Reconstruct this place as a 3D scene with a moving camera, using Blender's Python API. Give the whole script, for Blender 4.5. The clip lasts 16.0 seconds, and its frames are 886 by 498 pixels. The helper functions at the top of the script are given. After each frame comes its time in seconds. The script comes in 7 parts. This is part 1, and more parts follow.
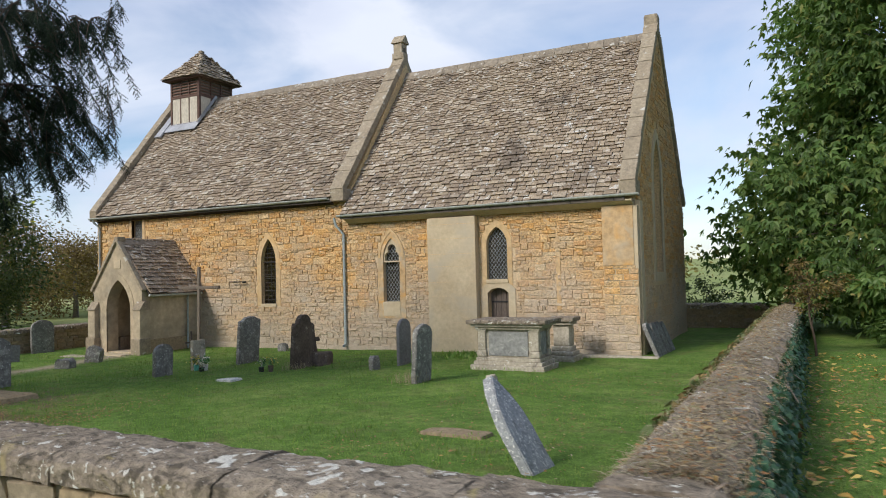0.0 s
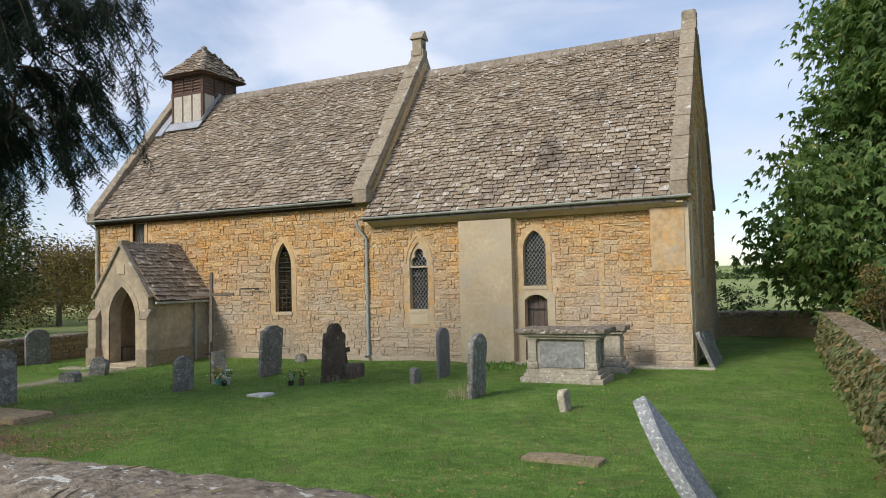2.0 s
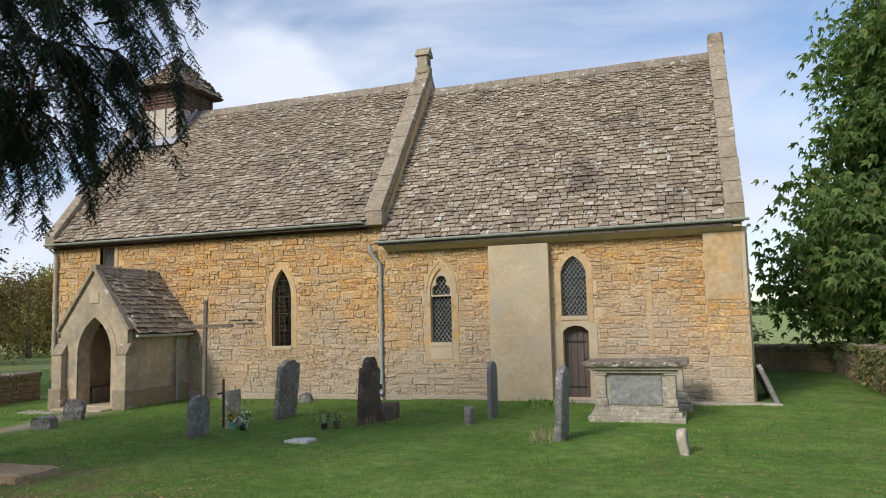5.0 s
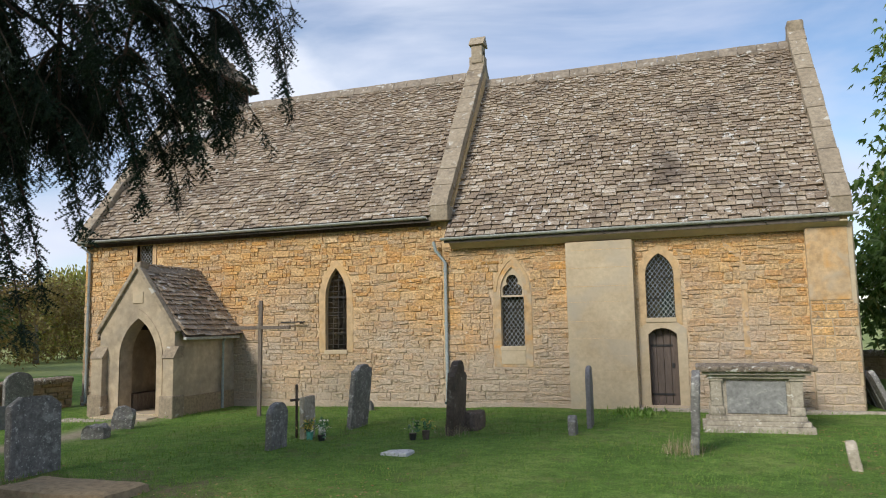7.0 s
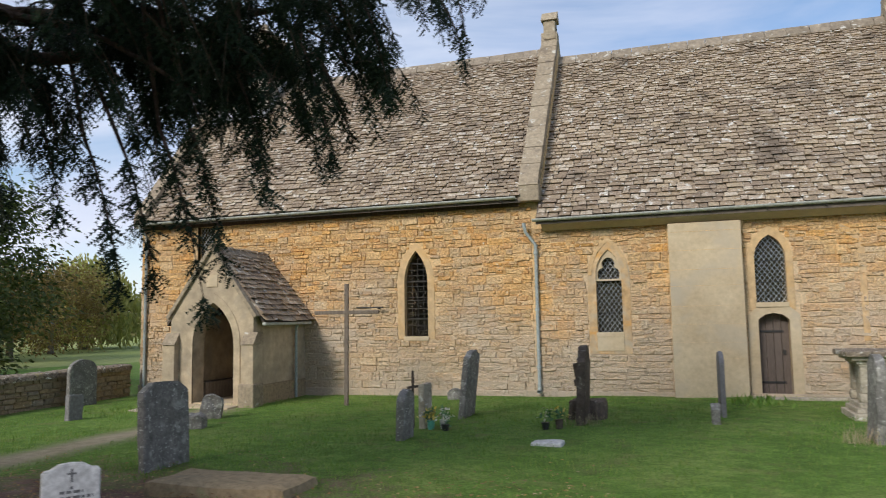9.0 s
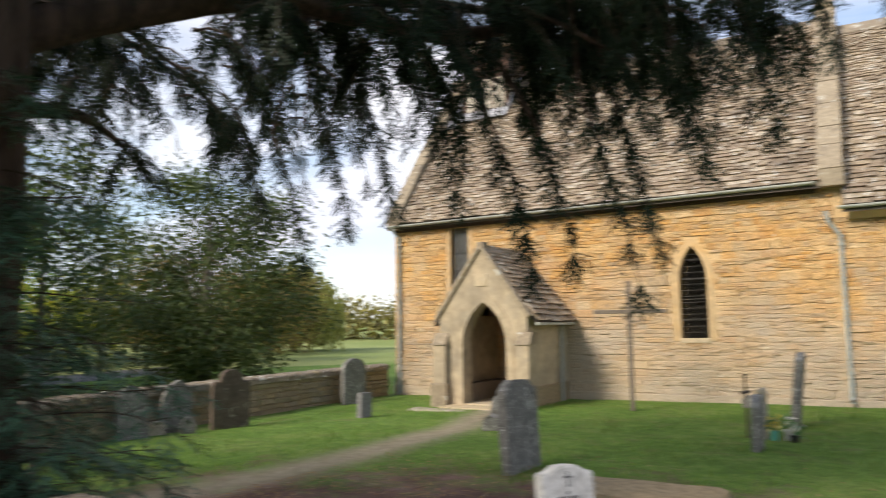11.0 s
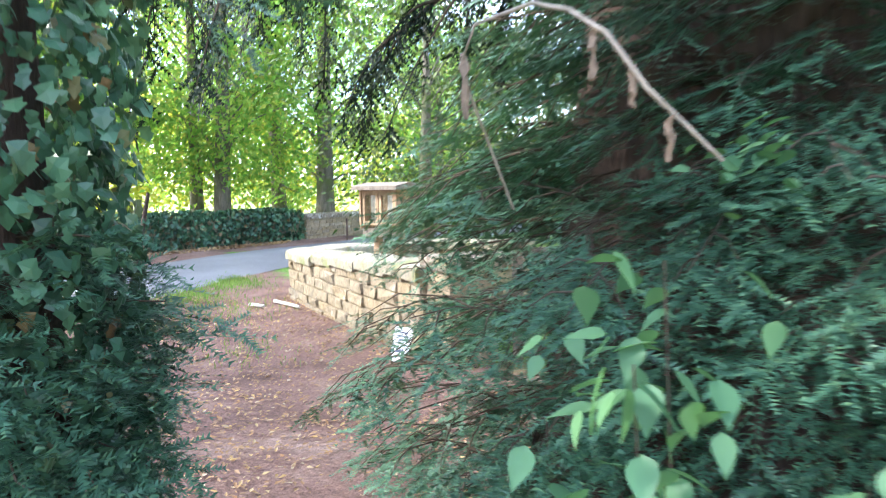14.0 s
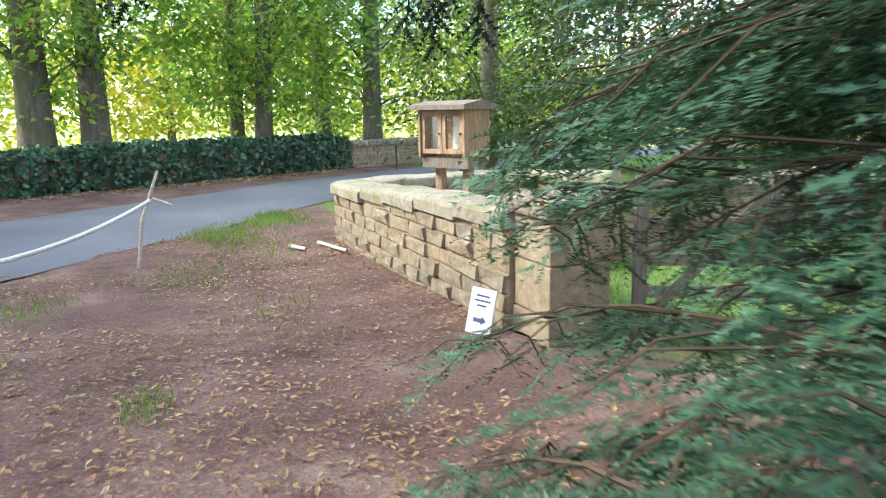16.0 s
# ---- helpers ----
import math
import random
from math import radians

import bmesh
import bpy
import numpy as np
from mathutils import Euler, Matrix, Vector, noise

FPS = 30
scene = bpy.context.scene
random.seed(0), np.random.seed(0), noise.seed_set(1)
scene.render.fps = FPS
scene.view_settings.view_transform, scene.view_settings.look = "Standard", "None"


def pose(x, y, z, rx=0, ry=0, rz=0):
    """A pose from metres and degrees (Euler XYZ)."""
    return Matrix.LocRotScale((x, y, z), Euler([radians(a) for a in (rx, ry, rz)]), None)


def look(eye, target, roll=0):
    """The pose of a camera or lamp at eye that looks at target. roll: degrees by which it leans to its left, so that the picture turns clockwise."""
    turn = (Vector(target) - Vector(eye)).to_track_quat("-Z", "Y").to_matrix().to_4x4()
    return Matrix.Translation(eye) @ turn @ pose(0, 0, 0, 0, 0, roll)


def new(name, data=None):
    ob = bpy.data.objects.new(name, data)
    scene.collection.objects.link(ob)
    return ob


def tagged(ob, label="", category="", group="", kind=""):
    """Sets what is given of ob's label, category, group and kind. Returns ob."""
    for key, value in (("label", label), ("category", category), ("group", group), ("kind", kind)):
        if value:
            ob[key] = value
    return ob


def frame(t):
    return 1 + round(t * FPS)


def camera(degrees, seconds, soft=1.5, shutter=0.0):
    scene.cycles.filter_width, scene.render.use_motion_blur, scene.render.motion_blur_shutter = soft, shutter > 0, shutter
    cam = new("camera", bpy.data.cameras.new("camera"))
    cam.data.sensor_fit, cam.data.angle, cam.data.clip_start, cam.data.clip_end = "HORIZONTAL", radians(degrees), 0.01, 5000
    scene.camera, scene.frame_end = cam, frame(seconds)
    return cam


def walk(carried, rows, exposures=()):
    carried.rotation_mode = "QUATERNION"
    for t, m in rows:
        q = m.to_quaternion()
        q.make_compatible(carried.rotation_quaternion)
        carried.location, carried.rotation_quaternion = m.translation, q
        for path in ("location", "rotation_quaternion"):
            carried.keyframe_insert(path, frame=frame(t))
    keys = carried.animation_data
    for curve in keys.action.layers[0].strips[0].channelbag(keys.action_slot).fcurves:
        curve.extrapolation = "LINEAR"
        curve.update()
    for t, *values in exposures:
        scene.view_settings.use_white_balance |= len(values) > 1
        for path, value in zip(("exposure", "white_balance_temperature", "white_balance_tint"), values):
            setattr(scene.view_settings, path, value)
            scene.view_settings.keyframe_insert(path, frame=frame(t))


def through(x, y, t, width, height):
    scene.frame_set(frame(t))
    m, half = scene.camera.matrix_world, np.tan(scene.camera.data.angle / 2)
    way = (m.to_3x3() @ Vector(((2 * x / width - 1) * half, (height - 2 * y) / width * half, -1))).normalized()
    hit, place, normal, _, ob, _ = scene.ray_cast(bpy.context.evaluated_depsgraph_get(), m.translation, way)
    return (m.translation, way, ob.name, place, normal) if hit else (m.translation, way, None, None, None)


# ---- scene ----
cam = camera(63.4, 16.0, soft=1.0, shutter=0.5)
METRES, EYE, TURN = 17.0, 2.07, 27.0
# seconds, x, y, z of the path (its length is 1), yaw, pitch, roll
ROWS = [
    (0.0, 0.0, 0.0, 0.0, 0.05, 1.91, 1.41),
    (0.5, -0.021, 0.0172, 0.0004, 0.04, 2.11, 1.42),
    (1.0, -0.0423, 0.0332, 0.0, -0.1, 2.33, 1.43),
    (1.5, -0.0635, 0.0515, -0.0006, -0.69, 2.42, 1.38),
    (2.0, -0.0865, 0.068, -0.0009, -1.81, 2.5, 1.37),
    (2.5, -0.109, 0.0845, -0.002, -3.22, 2.6, 1.34),
    (3.0, -0.1327, 0.1019, -0.0015, -4.74, 2.76, 1.3),
    (3.5, -0.1577, 0.1179, -0.0024, -6.04, 3.13, 1.29),
    (6.0, -0.2774, 0.2224, -0.0146, -8.06, 6.33, 1.23),
    (6.5, -0.3007, 0.2448, -0.0152, -8.08, 6.32, 1.15),
    (7.0, -0.3263, 0.2613, -0.0169, -8.29, 6.09, 1.11),
    (7.5, -0.3536, 0.2788, -0.0202, -8.86, 5.71, 1.05),
    (8.0, -0.3853, 0.2964, -0.0215, -9.35, 5.48, 1.02),
    (10.5, -0.5564, 0.3732, -0.0292, -3.96, 6.0, 0.97),
    (11.0, -0.5928, 0.3817, -0.03, 3.98, 6.19, 0.85),
    (11.5, -0.6257, 0.3848, -0.0301, 13.65, 6.09, 0.72),
    (12.0, -0.6589, 0.3902, -0.0322, 21.57, 5.33, 0.66),
    (12.5, -0.6913, 0.3966, -0.0347, 27.27, 3.99, 0.69),
    (13.0, -0.7208, 0.4067, -0.0384, 31.37, 1.68, 0.67),
    (13.5, -0.7476, 0.4186, -0.0401, 34.41, -1.46, 0.77),
    (14.0, -0.7701, 0.4328, -0.0413, 36.21, -4.95, 0.76),
    (14.5, -0.7899, 0.4492, -0.0416, 37.2, -7.41, 0.76),
    (15.0, -0.8076, 0.4665, -0.0427, 37.98, -8.88, 0.8),
    (15.5, -0.8255, 0.4842, -0.0441, 38.81, -10.04, 0.91),
    (16.0, -0.8434, 0.4988, -0.0458, 39.82, -10.62, 0.91),
]
EXPOSURES = [(0.0, 0.36, 6350, 10), (8.0, 0.37, 6350, 10), (10.5, 0.65, 6700, 11), (11.5, 0.95, 7200, 11), (12.0, 1.05, 7200, 11), (12.5, 1.8, 7200, 12), (13.0, 2.8, 6700, 10), (13.7, 3.25, 6100, 11), (14.5, 3.15, 5750, 7), (15.2, 2.85, 5850, 6), (16.0, 2.6, 6200, 8)]
walk(cam, [(t, pose(0, 0, EYE, 0, 0, TURN) @ pose(METRES * x, METRES * y, METRES * z, 90 + pitch, roll, yaw)) for t, x, y, z, yaw, pitch, roll in ROWS], EXPOSURES)

# ---- light ----
SUN_AZ, SUN_EL = 24.0, 34.0  # degrees west of south, and above the horizon
world = bpy.data.worlds.new("sky")
scene.world = world
world.use_nodes = True
wt = world.node_tree
wt.nodes.clear()


def wnode(kind, **sets):
    n = wt.nodes.new(kind)
    for key, value in sets.items():
        if key in n.inputs:
            n.inputs[key].default_value = value
    return n


sky = wt.nodes.new("ShaderNodeTexSky")
sky.sky_type = "NISHITA"
sky.sun_disc = False
sky.sun_elevation = radians(SUN_EL)
sky.sun_rotation = radians(180 + SUN_AZ)
sky.air_density, sky.dust_density, sky.ozone_density = 1.0, 0.6, 2.0
tc = wt.nodes.new("ShaderNodeTexCoord")
mp = wt.nodes.new("ShaderNodeMapping")
mp.inputs["Scale"].default_value = (1.0, 1.0, 2.6)
mp.inputs["Location"].default_value = (0.35, 0.1, 0.0)
wt.links.new(tc.outputs["Generated"], mp.inputs["Vector"])
cn = wnode("ShaderNodeTexNoise", Scale=1.7, Detail=7.0, Roughness=0.52, Distortion=0.5)
wt.links.new(mp.outputs["Vector"], cn.inputs["Vector"])
cr = wt.nodes.new("ShaderNodeValToRGB")
cr.color_ramp.elements[0].position, cr.color_ramp.elements[1].position = 0.40, 0.60
wt.links.new(cn.outputs["Fac"], cr.inputs["Fac"])
cn2 = wnode("ShaderNodeTexNoise", Scale=3.4, Detail=4.0, Roughness=0.5)
wt.links.new(mp.outputs["Vector"], cn2.inputs["Vector"])
cc = wt.nodes.new("ShaderNodeValToRGB")
cc.color_ramp.elements[0].position, cc.color_ramp.elements[1].position = 0.35, 0.65
cc.color_ramp.elements[0].color, cc.color_ramp.elements[1].color = (4.1, 4.5, 5.6, 1), (5.3, 5.6, 6.3, 1)
wt.links.new(cn2.outputs["Fac"], cc.inputs["Fac"])
mx = wt.nodes.new("ShaderNodeMix")
mx.data_type = "RGBA"
wt.links.new(cr.outputs["Color"], mx.inputs[0])
wt.links.new(sky.outputs["Color"], mx.inputs[6])
wt.links.new(cc.outputs["Color"], mx.inputs[7])
bg = wt.nodes.new("ShaderNodeBackground")
bg.inputs["Strength"].default_value = 0.125
wt.links.new(mx.outputs[2], bg.inputs["Color"])
wo = wt.nodes.new("ShaderNodeOutputWorld")
wt.links.new(bg.outputs["Background"], wo.inputs["Surface"])

sun = new("sun", bpy.data.lights.new("sun", "SUN"))
sun.data.energy, sun.data.angle, sun.data.color = 2.5, radians(18.0), (1.0, 0.93, 0.82)
az, el = radians(SUN_AZ), radians(SUN_EL)
to_sun = Vector((-math.sin(az) * math.cos(el), -math.cos(az) * math.cos(el), math.sin(el)))
sun.matrix_world = look(to_sun * 60, (0, 0, 0))

# ---- materials ----
def material(name):
    m = bpy.data.materials.new(name)
    m.use_nodes = True
    return m, m.node_tree, m.node_tree.nodes["Principled BSDF"]


def node(nt, kind, **sets):
    n = nt.nodes.new(kind)
    for key, value in sets.items():
        n.inputs[key].default_value = value
    return n


def ramp(nt, source, stops):
    """A colour ramp over a socket; stops of (position, colour)."""
    r = nt.nodes.new("ShaderNodeValToRGB")
    el = r.color_ramp.elements
    while len(el) < len(stops):
        el.new(0.5)
    for e, (p, c) in zip(el, stops):
        e.position, e.color = p, (*c, 1) if len(c) == 3 else c
    nt.links.new(source, r.inputs["Fac"])
    return r.outputs["Color"]


def mixed(nt, fac, a, b, mode="MIX"):
    n = nt.nodes.new("ShaderNodeMix")
    n.data_type, n.blend_type = "RGBA", mode
    for socket, value in ((n.inputs[0], fac), (n.inputs[6], a), (n.inputs[7], b)):
        if isinstance(value, (int, float)):
            socket.default_value = value
        elif isinstance(value, tuple):
            socket.default_value = (*value, 1)
        else:
            nt.links.new(value, socket)
    return n.outputs[2]


def position(nt, scale=(1, 1, 1)):
    g = nt.nodes.new("ShaderNodeNewGeometry")
    if scale == (1, 1, 1):
        return g.outputs["Position"]
    v = nt.nodes.new("ShaderNodeVectorMath")
    v.operation = "MULTIPLY"
    nt.links.new(g.outputs["Position"], v.inputs[0])
    v.inputs[1].default_value = scale
    return v.outputs["Vector"]


def noise_of(nt, scale, detail=4.0, rough=0.55, stretch=(1, 1, 1), distortion=0.0):
    n = node(nt, "ShaderNodeTexNoise", Scale=scale, Detail=detail, Roughness=rough, Distortion=distortion)
    nt.links.new(position(nt, stretch), n.inputs["Vector"])
    return n.outputs["Fac"]


def variation(nt, how):
    """One random number for each piece: 'island' in joined meshes, 'object' for single ones."""
    if how == "island":
        return nt.nodes.new("ShaderNodeNewGeometry").outputs["Random Per Island"]
    return nt.nodes.new("ShaderNodeObjectInfo").outputs["Random"]


def surface(name, pieces=None, dark=None, light=None, tints=None, tint=0.7, big=0.6, fine=14.0, rough=0.9, bump=0.4, size=0.02,
            spots=(), metal=0.0, stretch=(1, 1, 1), extra=None, contrast=0.34):
    """A weathered surface: two scales of noise between dark and light, a tint for each piece, spots of (colour, scale, from, to)."""
    m, nt, bsdf = material(name)
    col = ramp(nt, noise_of(nt, big, 5, 0.6, stretch), [(0.32, dark), (0.68, light)])
    if pieces:
        col = mixed(nt, tint, col, ramp(nt, variation(nt, pieces), tints))
    grain = noise_of(nt, fine, 6, 0.65, stretch)
    shade = ramp(nt, grain, [(0.28, (1 - contrast,) * 3), (0.72, (1 + contrast * 0.9,) * 3)])
    col = mixed(nt, 1.0, col, shade, "MULTIPLY")
    if extra:
        col = extra(nt, col)
    for c, scale, a, b in spots:
        col = mixed(nt, ramp(nt, noise_of(nt, scale, 3, 0.6, (1, 1, 1), 0.6), [(a, (0, 0, 0)), (b, (1, 1, 1))]), col, c)
    nt.links.new(col, bsdf.inputs["Base Color"])
    bsdf.inputs["Roughness"].default_value, bsdf.inputs["Metallic"].default_value = rough, metal
    bsdf.inputs["Specular IOR Level"].default_value = 0.3
    if bump:
        b = node(nt, "ShaderNodeBump", Strength=bump, Distance=size)
        nt.links.new(grain, b.inputs["Height"])
        nt.links.new(b.outputs["Normal"], bsdf.inputs["Normal"])
    return m


def leafy(name, stops, rough=0.55, glow=0.45, through=(1.0, 1.0, 0.6)):
    """Leaves: each its own tint, light partly shining through."""
    m, nt, bsdf = material(name)
    col = ramp(nt, variation(nt, "island"), stops)
    col = mixed(nt, 1.0, col, ramp(nt, noise_of(nt, 0.9, 2), [(0.3, (0.7, 0.7, 0.7)), (0.7, (1.25, 1.25, 1.25))]), "MULTIPLY")
    nt.links.new(col, bsdf.inputs["Base Color"])
    bsdf.inputs["Roughness"].default_value = rough
    bsdf.inputs["Specular IOR Level"].default_value = 0.15 if name == "yew_needles_shaded" else 0.35
    if glow:
        tr = nt.nodes.new("ShaderNodeBsdfTranslucent")
        nt.links.new(mixed(nt, 1.0, col, through, "MULTIPLY"), tr.inputs["Color"])
        ms = nt.nodes.new("ShaderNodeMixShader")
        ms.inputs[0].default_value = glow
        nt.links.new(bsdf.outputs["BSDF"], ms.inputs[1])
        nt.links.new(tr.outputs["BSDF"], ms.inputs[2])
        nt.links.new(ms.outputs["Shader"], nt.nodes["Material Output"].inputs["Surface"])
    return m


HONEY = [(0.0, (0.64, 0.35, 0.12)), (0.2, (0.72, 0.51, 0.27)), (0.4, (0.54, 0.37, 0.19)), (0.58, (0.70, 0.36, 0.09)), (0.72, (0.48, 0.37, 0.25)),
         (0.84, (0.58, 0.28, 0.08)), (0.92, (0.47, 0.34, 0.20)), (1.0, (0.72, 0.57, 0.36))]


def pale_foot(nt, col):
    """Old limewash and lichen left on the lower courses, in ragged patches, and orange stain higher up."""
    sep = nt.nodes.new("ShaderNodeSeparateXYZ")
    nt.links.new(position(nt), sep.inputs[0])
    h = nt.nodes.new("ShaderNodeMath")
    h.operation = "MULTIPLY_ADD"
    nt.links.new(noise_of(nt, 0.55, 5, 0.6), h.inputs[0])
    h.inputs[1].default_value = -7.0
    nt.links.new(sep.outputs["Z"], h.inputs[2])
    mr = node(nt, "ShaderNodeMapRange", **{"From Min": -3.3, "From Max": 0.3})
    nt.links.new(h.outputs[0], mr.inputs["Value"])
    f = ramp(nt, mr.outputs[0], [(0.0, (0.75, 0.75, 0.75)), (0.8, (0.0, 0.0, 0.0))])
    return mixed(nt, f, col, (0.53, 0.46, 0.375))


WHITE_SPOT = ((0.72, 0.70, 0.64), 9.0, 0.66, 0.69)
M = {}
M["stone_piece"] = surface("honey_stone_piece", "object", (0.49, 0.365, 0.235), (0.83, 0.465, 0.14), HONEY, 0.60, big=0.45, fine=17, extra=pale_foot, bump=1.0, size=0.06, contrast=0.48, spots=[((0.30, 0.24, 0.17), 4.5, 0.64, 0.76), ((0.74, 0.66, 0.52), 7.0, 0.66, 0.74)])
M["stone"] = surface("honey_stone", "island", (0.49, 0.365, 0.235), (0.83, 0.465, 0.14), HONEY, 0.60, big=0.45, fine=17, extra=pale_foot, bump=1.0, size=0.06, contrast=0.48, spots=[((0.30, 0.24, 0.17), 4.5, 0.64, 0.76), ((0.74, 0.66, 0.52), 7.0, 0.66, 0.74)])
M["mortar"] = surface("lime_mortar", None, (0.52, 0.39, 0.235), (0.74, 0.49, 0.22), big=0.45, fine=20, extra=pale_foot, contrast=0.45)
M["ashlar"] = surface("ashlar", None, (0.47, 0.37, 0.24), (0.58, 0.48, 0.33), big=1.1, fine=9, bump=0.2, contrast=0.13, spots=[((0.45, 0.39, 0.30), 0.9, 0.5, 0.75)])
M["ashlar_weathered"] = surface("weathered_ashlar", None, (0.46, 0.34, 0.20), (0.62, 0.43, 0.23), big=0.8, fine=7, bump=0.5, contrast=0.25, spots=[((0.60, 0.37, 0.15), 1.1, 0.5, 0.72)])
M["ashlar_orange"] = surface("orange_ashlar", None, (0.46, 0.29, 0.13), (0.58, 0.42, 0.25), big=1.6, fine=7, bump=0.6, contrast=0.3, spots=[((0.45, 0.38, 0.28), 1.7, 0.5, 0.7), ((0.62, 0.34, 0.11), 2.3, 0.56, 0.72)])
M["render"] = surface("old_lime_render", None, (0.32, 0.27, 0.20), (0.52, 0.42, 0.29), big=1.4, fine=5, bump=0.35, contrast=0.24, spots=[((0.30, 0.27, 0.22), 1.3, 0.56, 0.75)])
SLATES = [(0.0, (0.16, 0.12, 0.09)), (0.2, (0.34, 0.265, 0.18)), (0.4, (0.23, 0.175, 0.13)), (0.6, (0.45, 0.365, 0.255)), (0.74, (0.28, 0.21, 0.155)), (0.9, (0.62, 0.55, 0.45)), (1.0, (0.37, 0.30, 0.215))]
ROOF_SPOTS = [((0.62, 0.60, 0.55), 6.0, 0.61, 0.66), ((0.52, 0.50, 0.45), 17.0, 0.63, 0.67), ((0.12, 0.095, 0.075), 0.9, 0.54, 0.78)]
M["slate_piece"] = surface("stone_slate_piece", "object", (0.24, 0.185, 0.135), (0.44, 0.35, 0.25), SLATES, 0.62, fine=20, spots=ROOF_SPOTS, bump=0.9, size=0.04, contrast=0.5)
M["slate"] = surface("stone_slate", "island", (0.24, 0.185, 0.135), (0.44, 0.35, 0.25), SLATES, 0.62, fine=20, spots=ROOF_SPOTS, bump=0.9, size=0.04, contrast=0.5)
M["underlay"] = surface("roof_underlay", None, (0.10, 0.085, 0.07), (0.16, 0.13, 0.11))
M["coping"] = surface("lichened_coping", "object", (0.215, 0.175, 0.125), (0.33, 0.27, 0.20), [(0.0, (0.27, 0.22, 0.17)), (1.0, (0.38, 0.32, 0.25))], 0.5, big=2.2, fine=16,
                      bump=1.0, size=0.06, contrast=0.5, spots=[((0.12, 0.10, 0.075), 9.0, 0.53, 0.64), ((0.40, 0.33, 0.16), 3.2, 0.62, 0.72), ((0.70, 0.68, 0.61), 5.0, 0.63, 0.65), ((0.62, 0.60, 0.54), 15.0, 0.63, 0.66)])
DRY = [(0.0, (0.25, 0.19, 0.115)), (0.3, (0.33, 0.26, 0.165)), (0.6, (0.28, 0.235, 0.175)), (0.85, (0.36, 0.26, 0.14)), (1.0, (0.22, 0.185, 0.145))]
M["gate_stone"] = surface("gate_wall_stone", "island", (0.21, 0.17, 0.115), (0.30, 0.245, 0.165), DRY, 0.5, bump=0.7, contrast=0.42, spots=[((0.15, 0.13, 0.095), 2.4, 0.56, 0.74), ((0.36, 0.33, 0.26), 9.0, 0.62, 0.70)])
M["gate_stone_piece"] = surface("gate_wall_stone_piece", "object", (0.21, 0.17, 0.115), (0.30, 0.245, 0.165), DRY, 0.5, bump=0.7, contrast=0.42, spots=[((0.15, 0.13, 0.095), 2.4, 0.56, 0.74), ((0.36, 0.33, 0.26), 9.0, 0.62, 0.70)])
M["gate_coping"] = surface("mossy_gate_coping", "object", (0.23, 0.20, 0.14), (0.34, 0.30, 0.22), [(0.0, (0.24, 0.21, 0.15)), (1.0, (0.34, 0.30, 0.23))], 0.5, big=2.2, fine=14, bump=0.6, spots=[((0.20, 0.21, 0.09), 3.0, 0.52, 0.68), ((0.16, 0.14, 0.10), 8.0, 0.60, 0.70)])
M["gable_coping"] = surface("gable_coping", "object", (0.26, 0.21, 0.145), (0.37, 0.31, 0.225), [(0.0, (0.26, 0.21, 0.15)), (1.0, (0.38, 0.32, 0.235))], 0.5, big=1.4, fine=12, bump=0.7,
                            spots=[((0.52, 0.50, 0.44), 6.0, 0.62, 0.70), ((0.17, 0.14, 0.11), 3.0, 0.58, 0.74)])
M["ridge"] = surface("ridge_stone", "object", (0.19, 0.155, 0.12), (0.30, 0.25, 0.19), [(0.0, (0.18, 0.15, 0.11)), (1.0, (0.32, 0.27, 0.21))], 0.5, big=2, fine=10, bump=0.7, spots=[((0.5, 0.48, 0.43), 6.0, 0.6, 0.68)])
M["drystone"] = surface("boundary_stone", "island", (0.25, 0.20, 0.13), (0.35, 0.28, 0.185), DRY, 0.7, bump=0.7, spots=[((0.17, 0.15, 0.11), 2.0, 0.6, 0.75), ((0.6, 0.57, 0.5), 8.0, 0.68, 0.71)])
M["drystone_piece"] = surface("boundary_stone_piece", "object", (0.24, 0.19, 0.12), (0.33, 0.26, 0.17), DRY, 0.55, bump=0.7, spots=[((0.17, 0.15, 0.11), 2.0, 0.6, 0.75), ((0.3, 0.3, 0.16), 3.0, 0.62, 0.75)])
M["pipe"] = surface("painted_iron", None, (0.30, 0.35, 0.35), (0.40, 0.44, 0.43), big=3, fine=30, rough=0.5, bump=0.1)
M["gutter"] = surface("grey_gutter", None, (0.36, 0.38, 0.35), (0.50, 0.52, 0.48), big=2, fine=20, rough=0.6, bump=0.1)
M["lead"] = surface("lead", None, (0.30, 0.31, 0.34), (0.42, 0.43, 0.46), big=3, fine=18, rough=0.55, bump=0.15)
M["timber"] = surface("dark_timber", None, (0.085, 0.05, 0.04), (0.15, 0.095, 0.075), big=3, fine=9, stretch=(8, 8, 1), bump=0.3)
M["louvre"] = surface("red_brown_louvre", None, (0.14, 0.075, 0.055), (0.21, 0.12, 0.09), big=3, fine=12, bump=0.25)
M["panel"] = surface("weathered_panel", None, (0.46, 0.41, 0.33), (0.58, 0.53, 0.44), big=2, fine=10, stretch=(5, 5, 1), bump=0.2)
M["door"] = surface("old_oak", "object", (0.085, 0.065, 0.055), (0.17, 0.13, 0.11), [(0, (0.09, 0.07, 0.06)), (1, (0.17, 0.14, 0.12))], 0.5, big=4, fine=10, stretch=(9, 9, 0.8), bump=0.5)
M["iron"] = surface("iron", None, (0.03, 0.03, 0.03), (0.06, 0.055, 0.05), rough=0.6, bump=0.1)
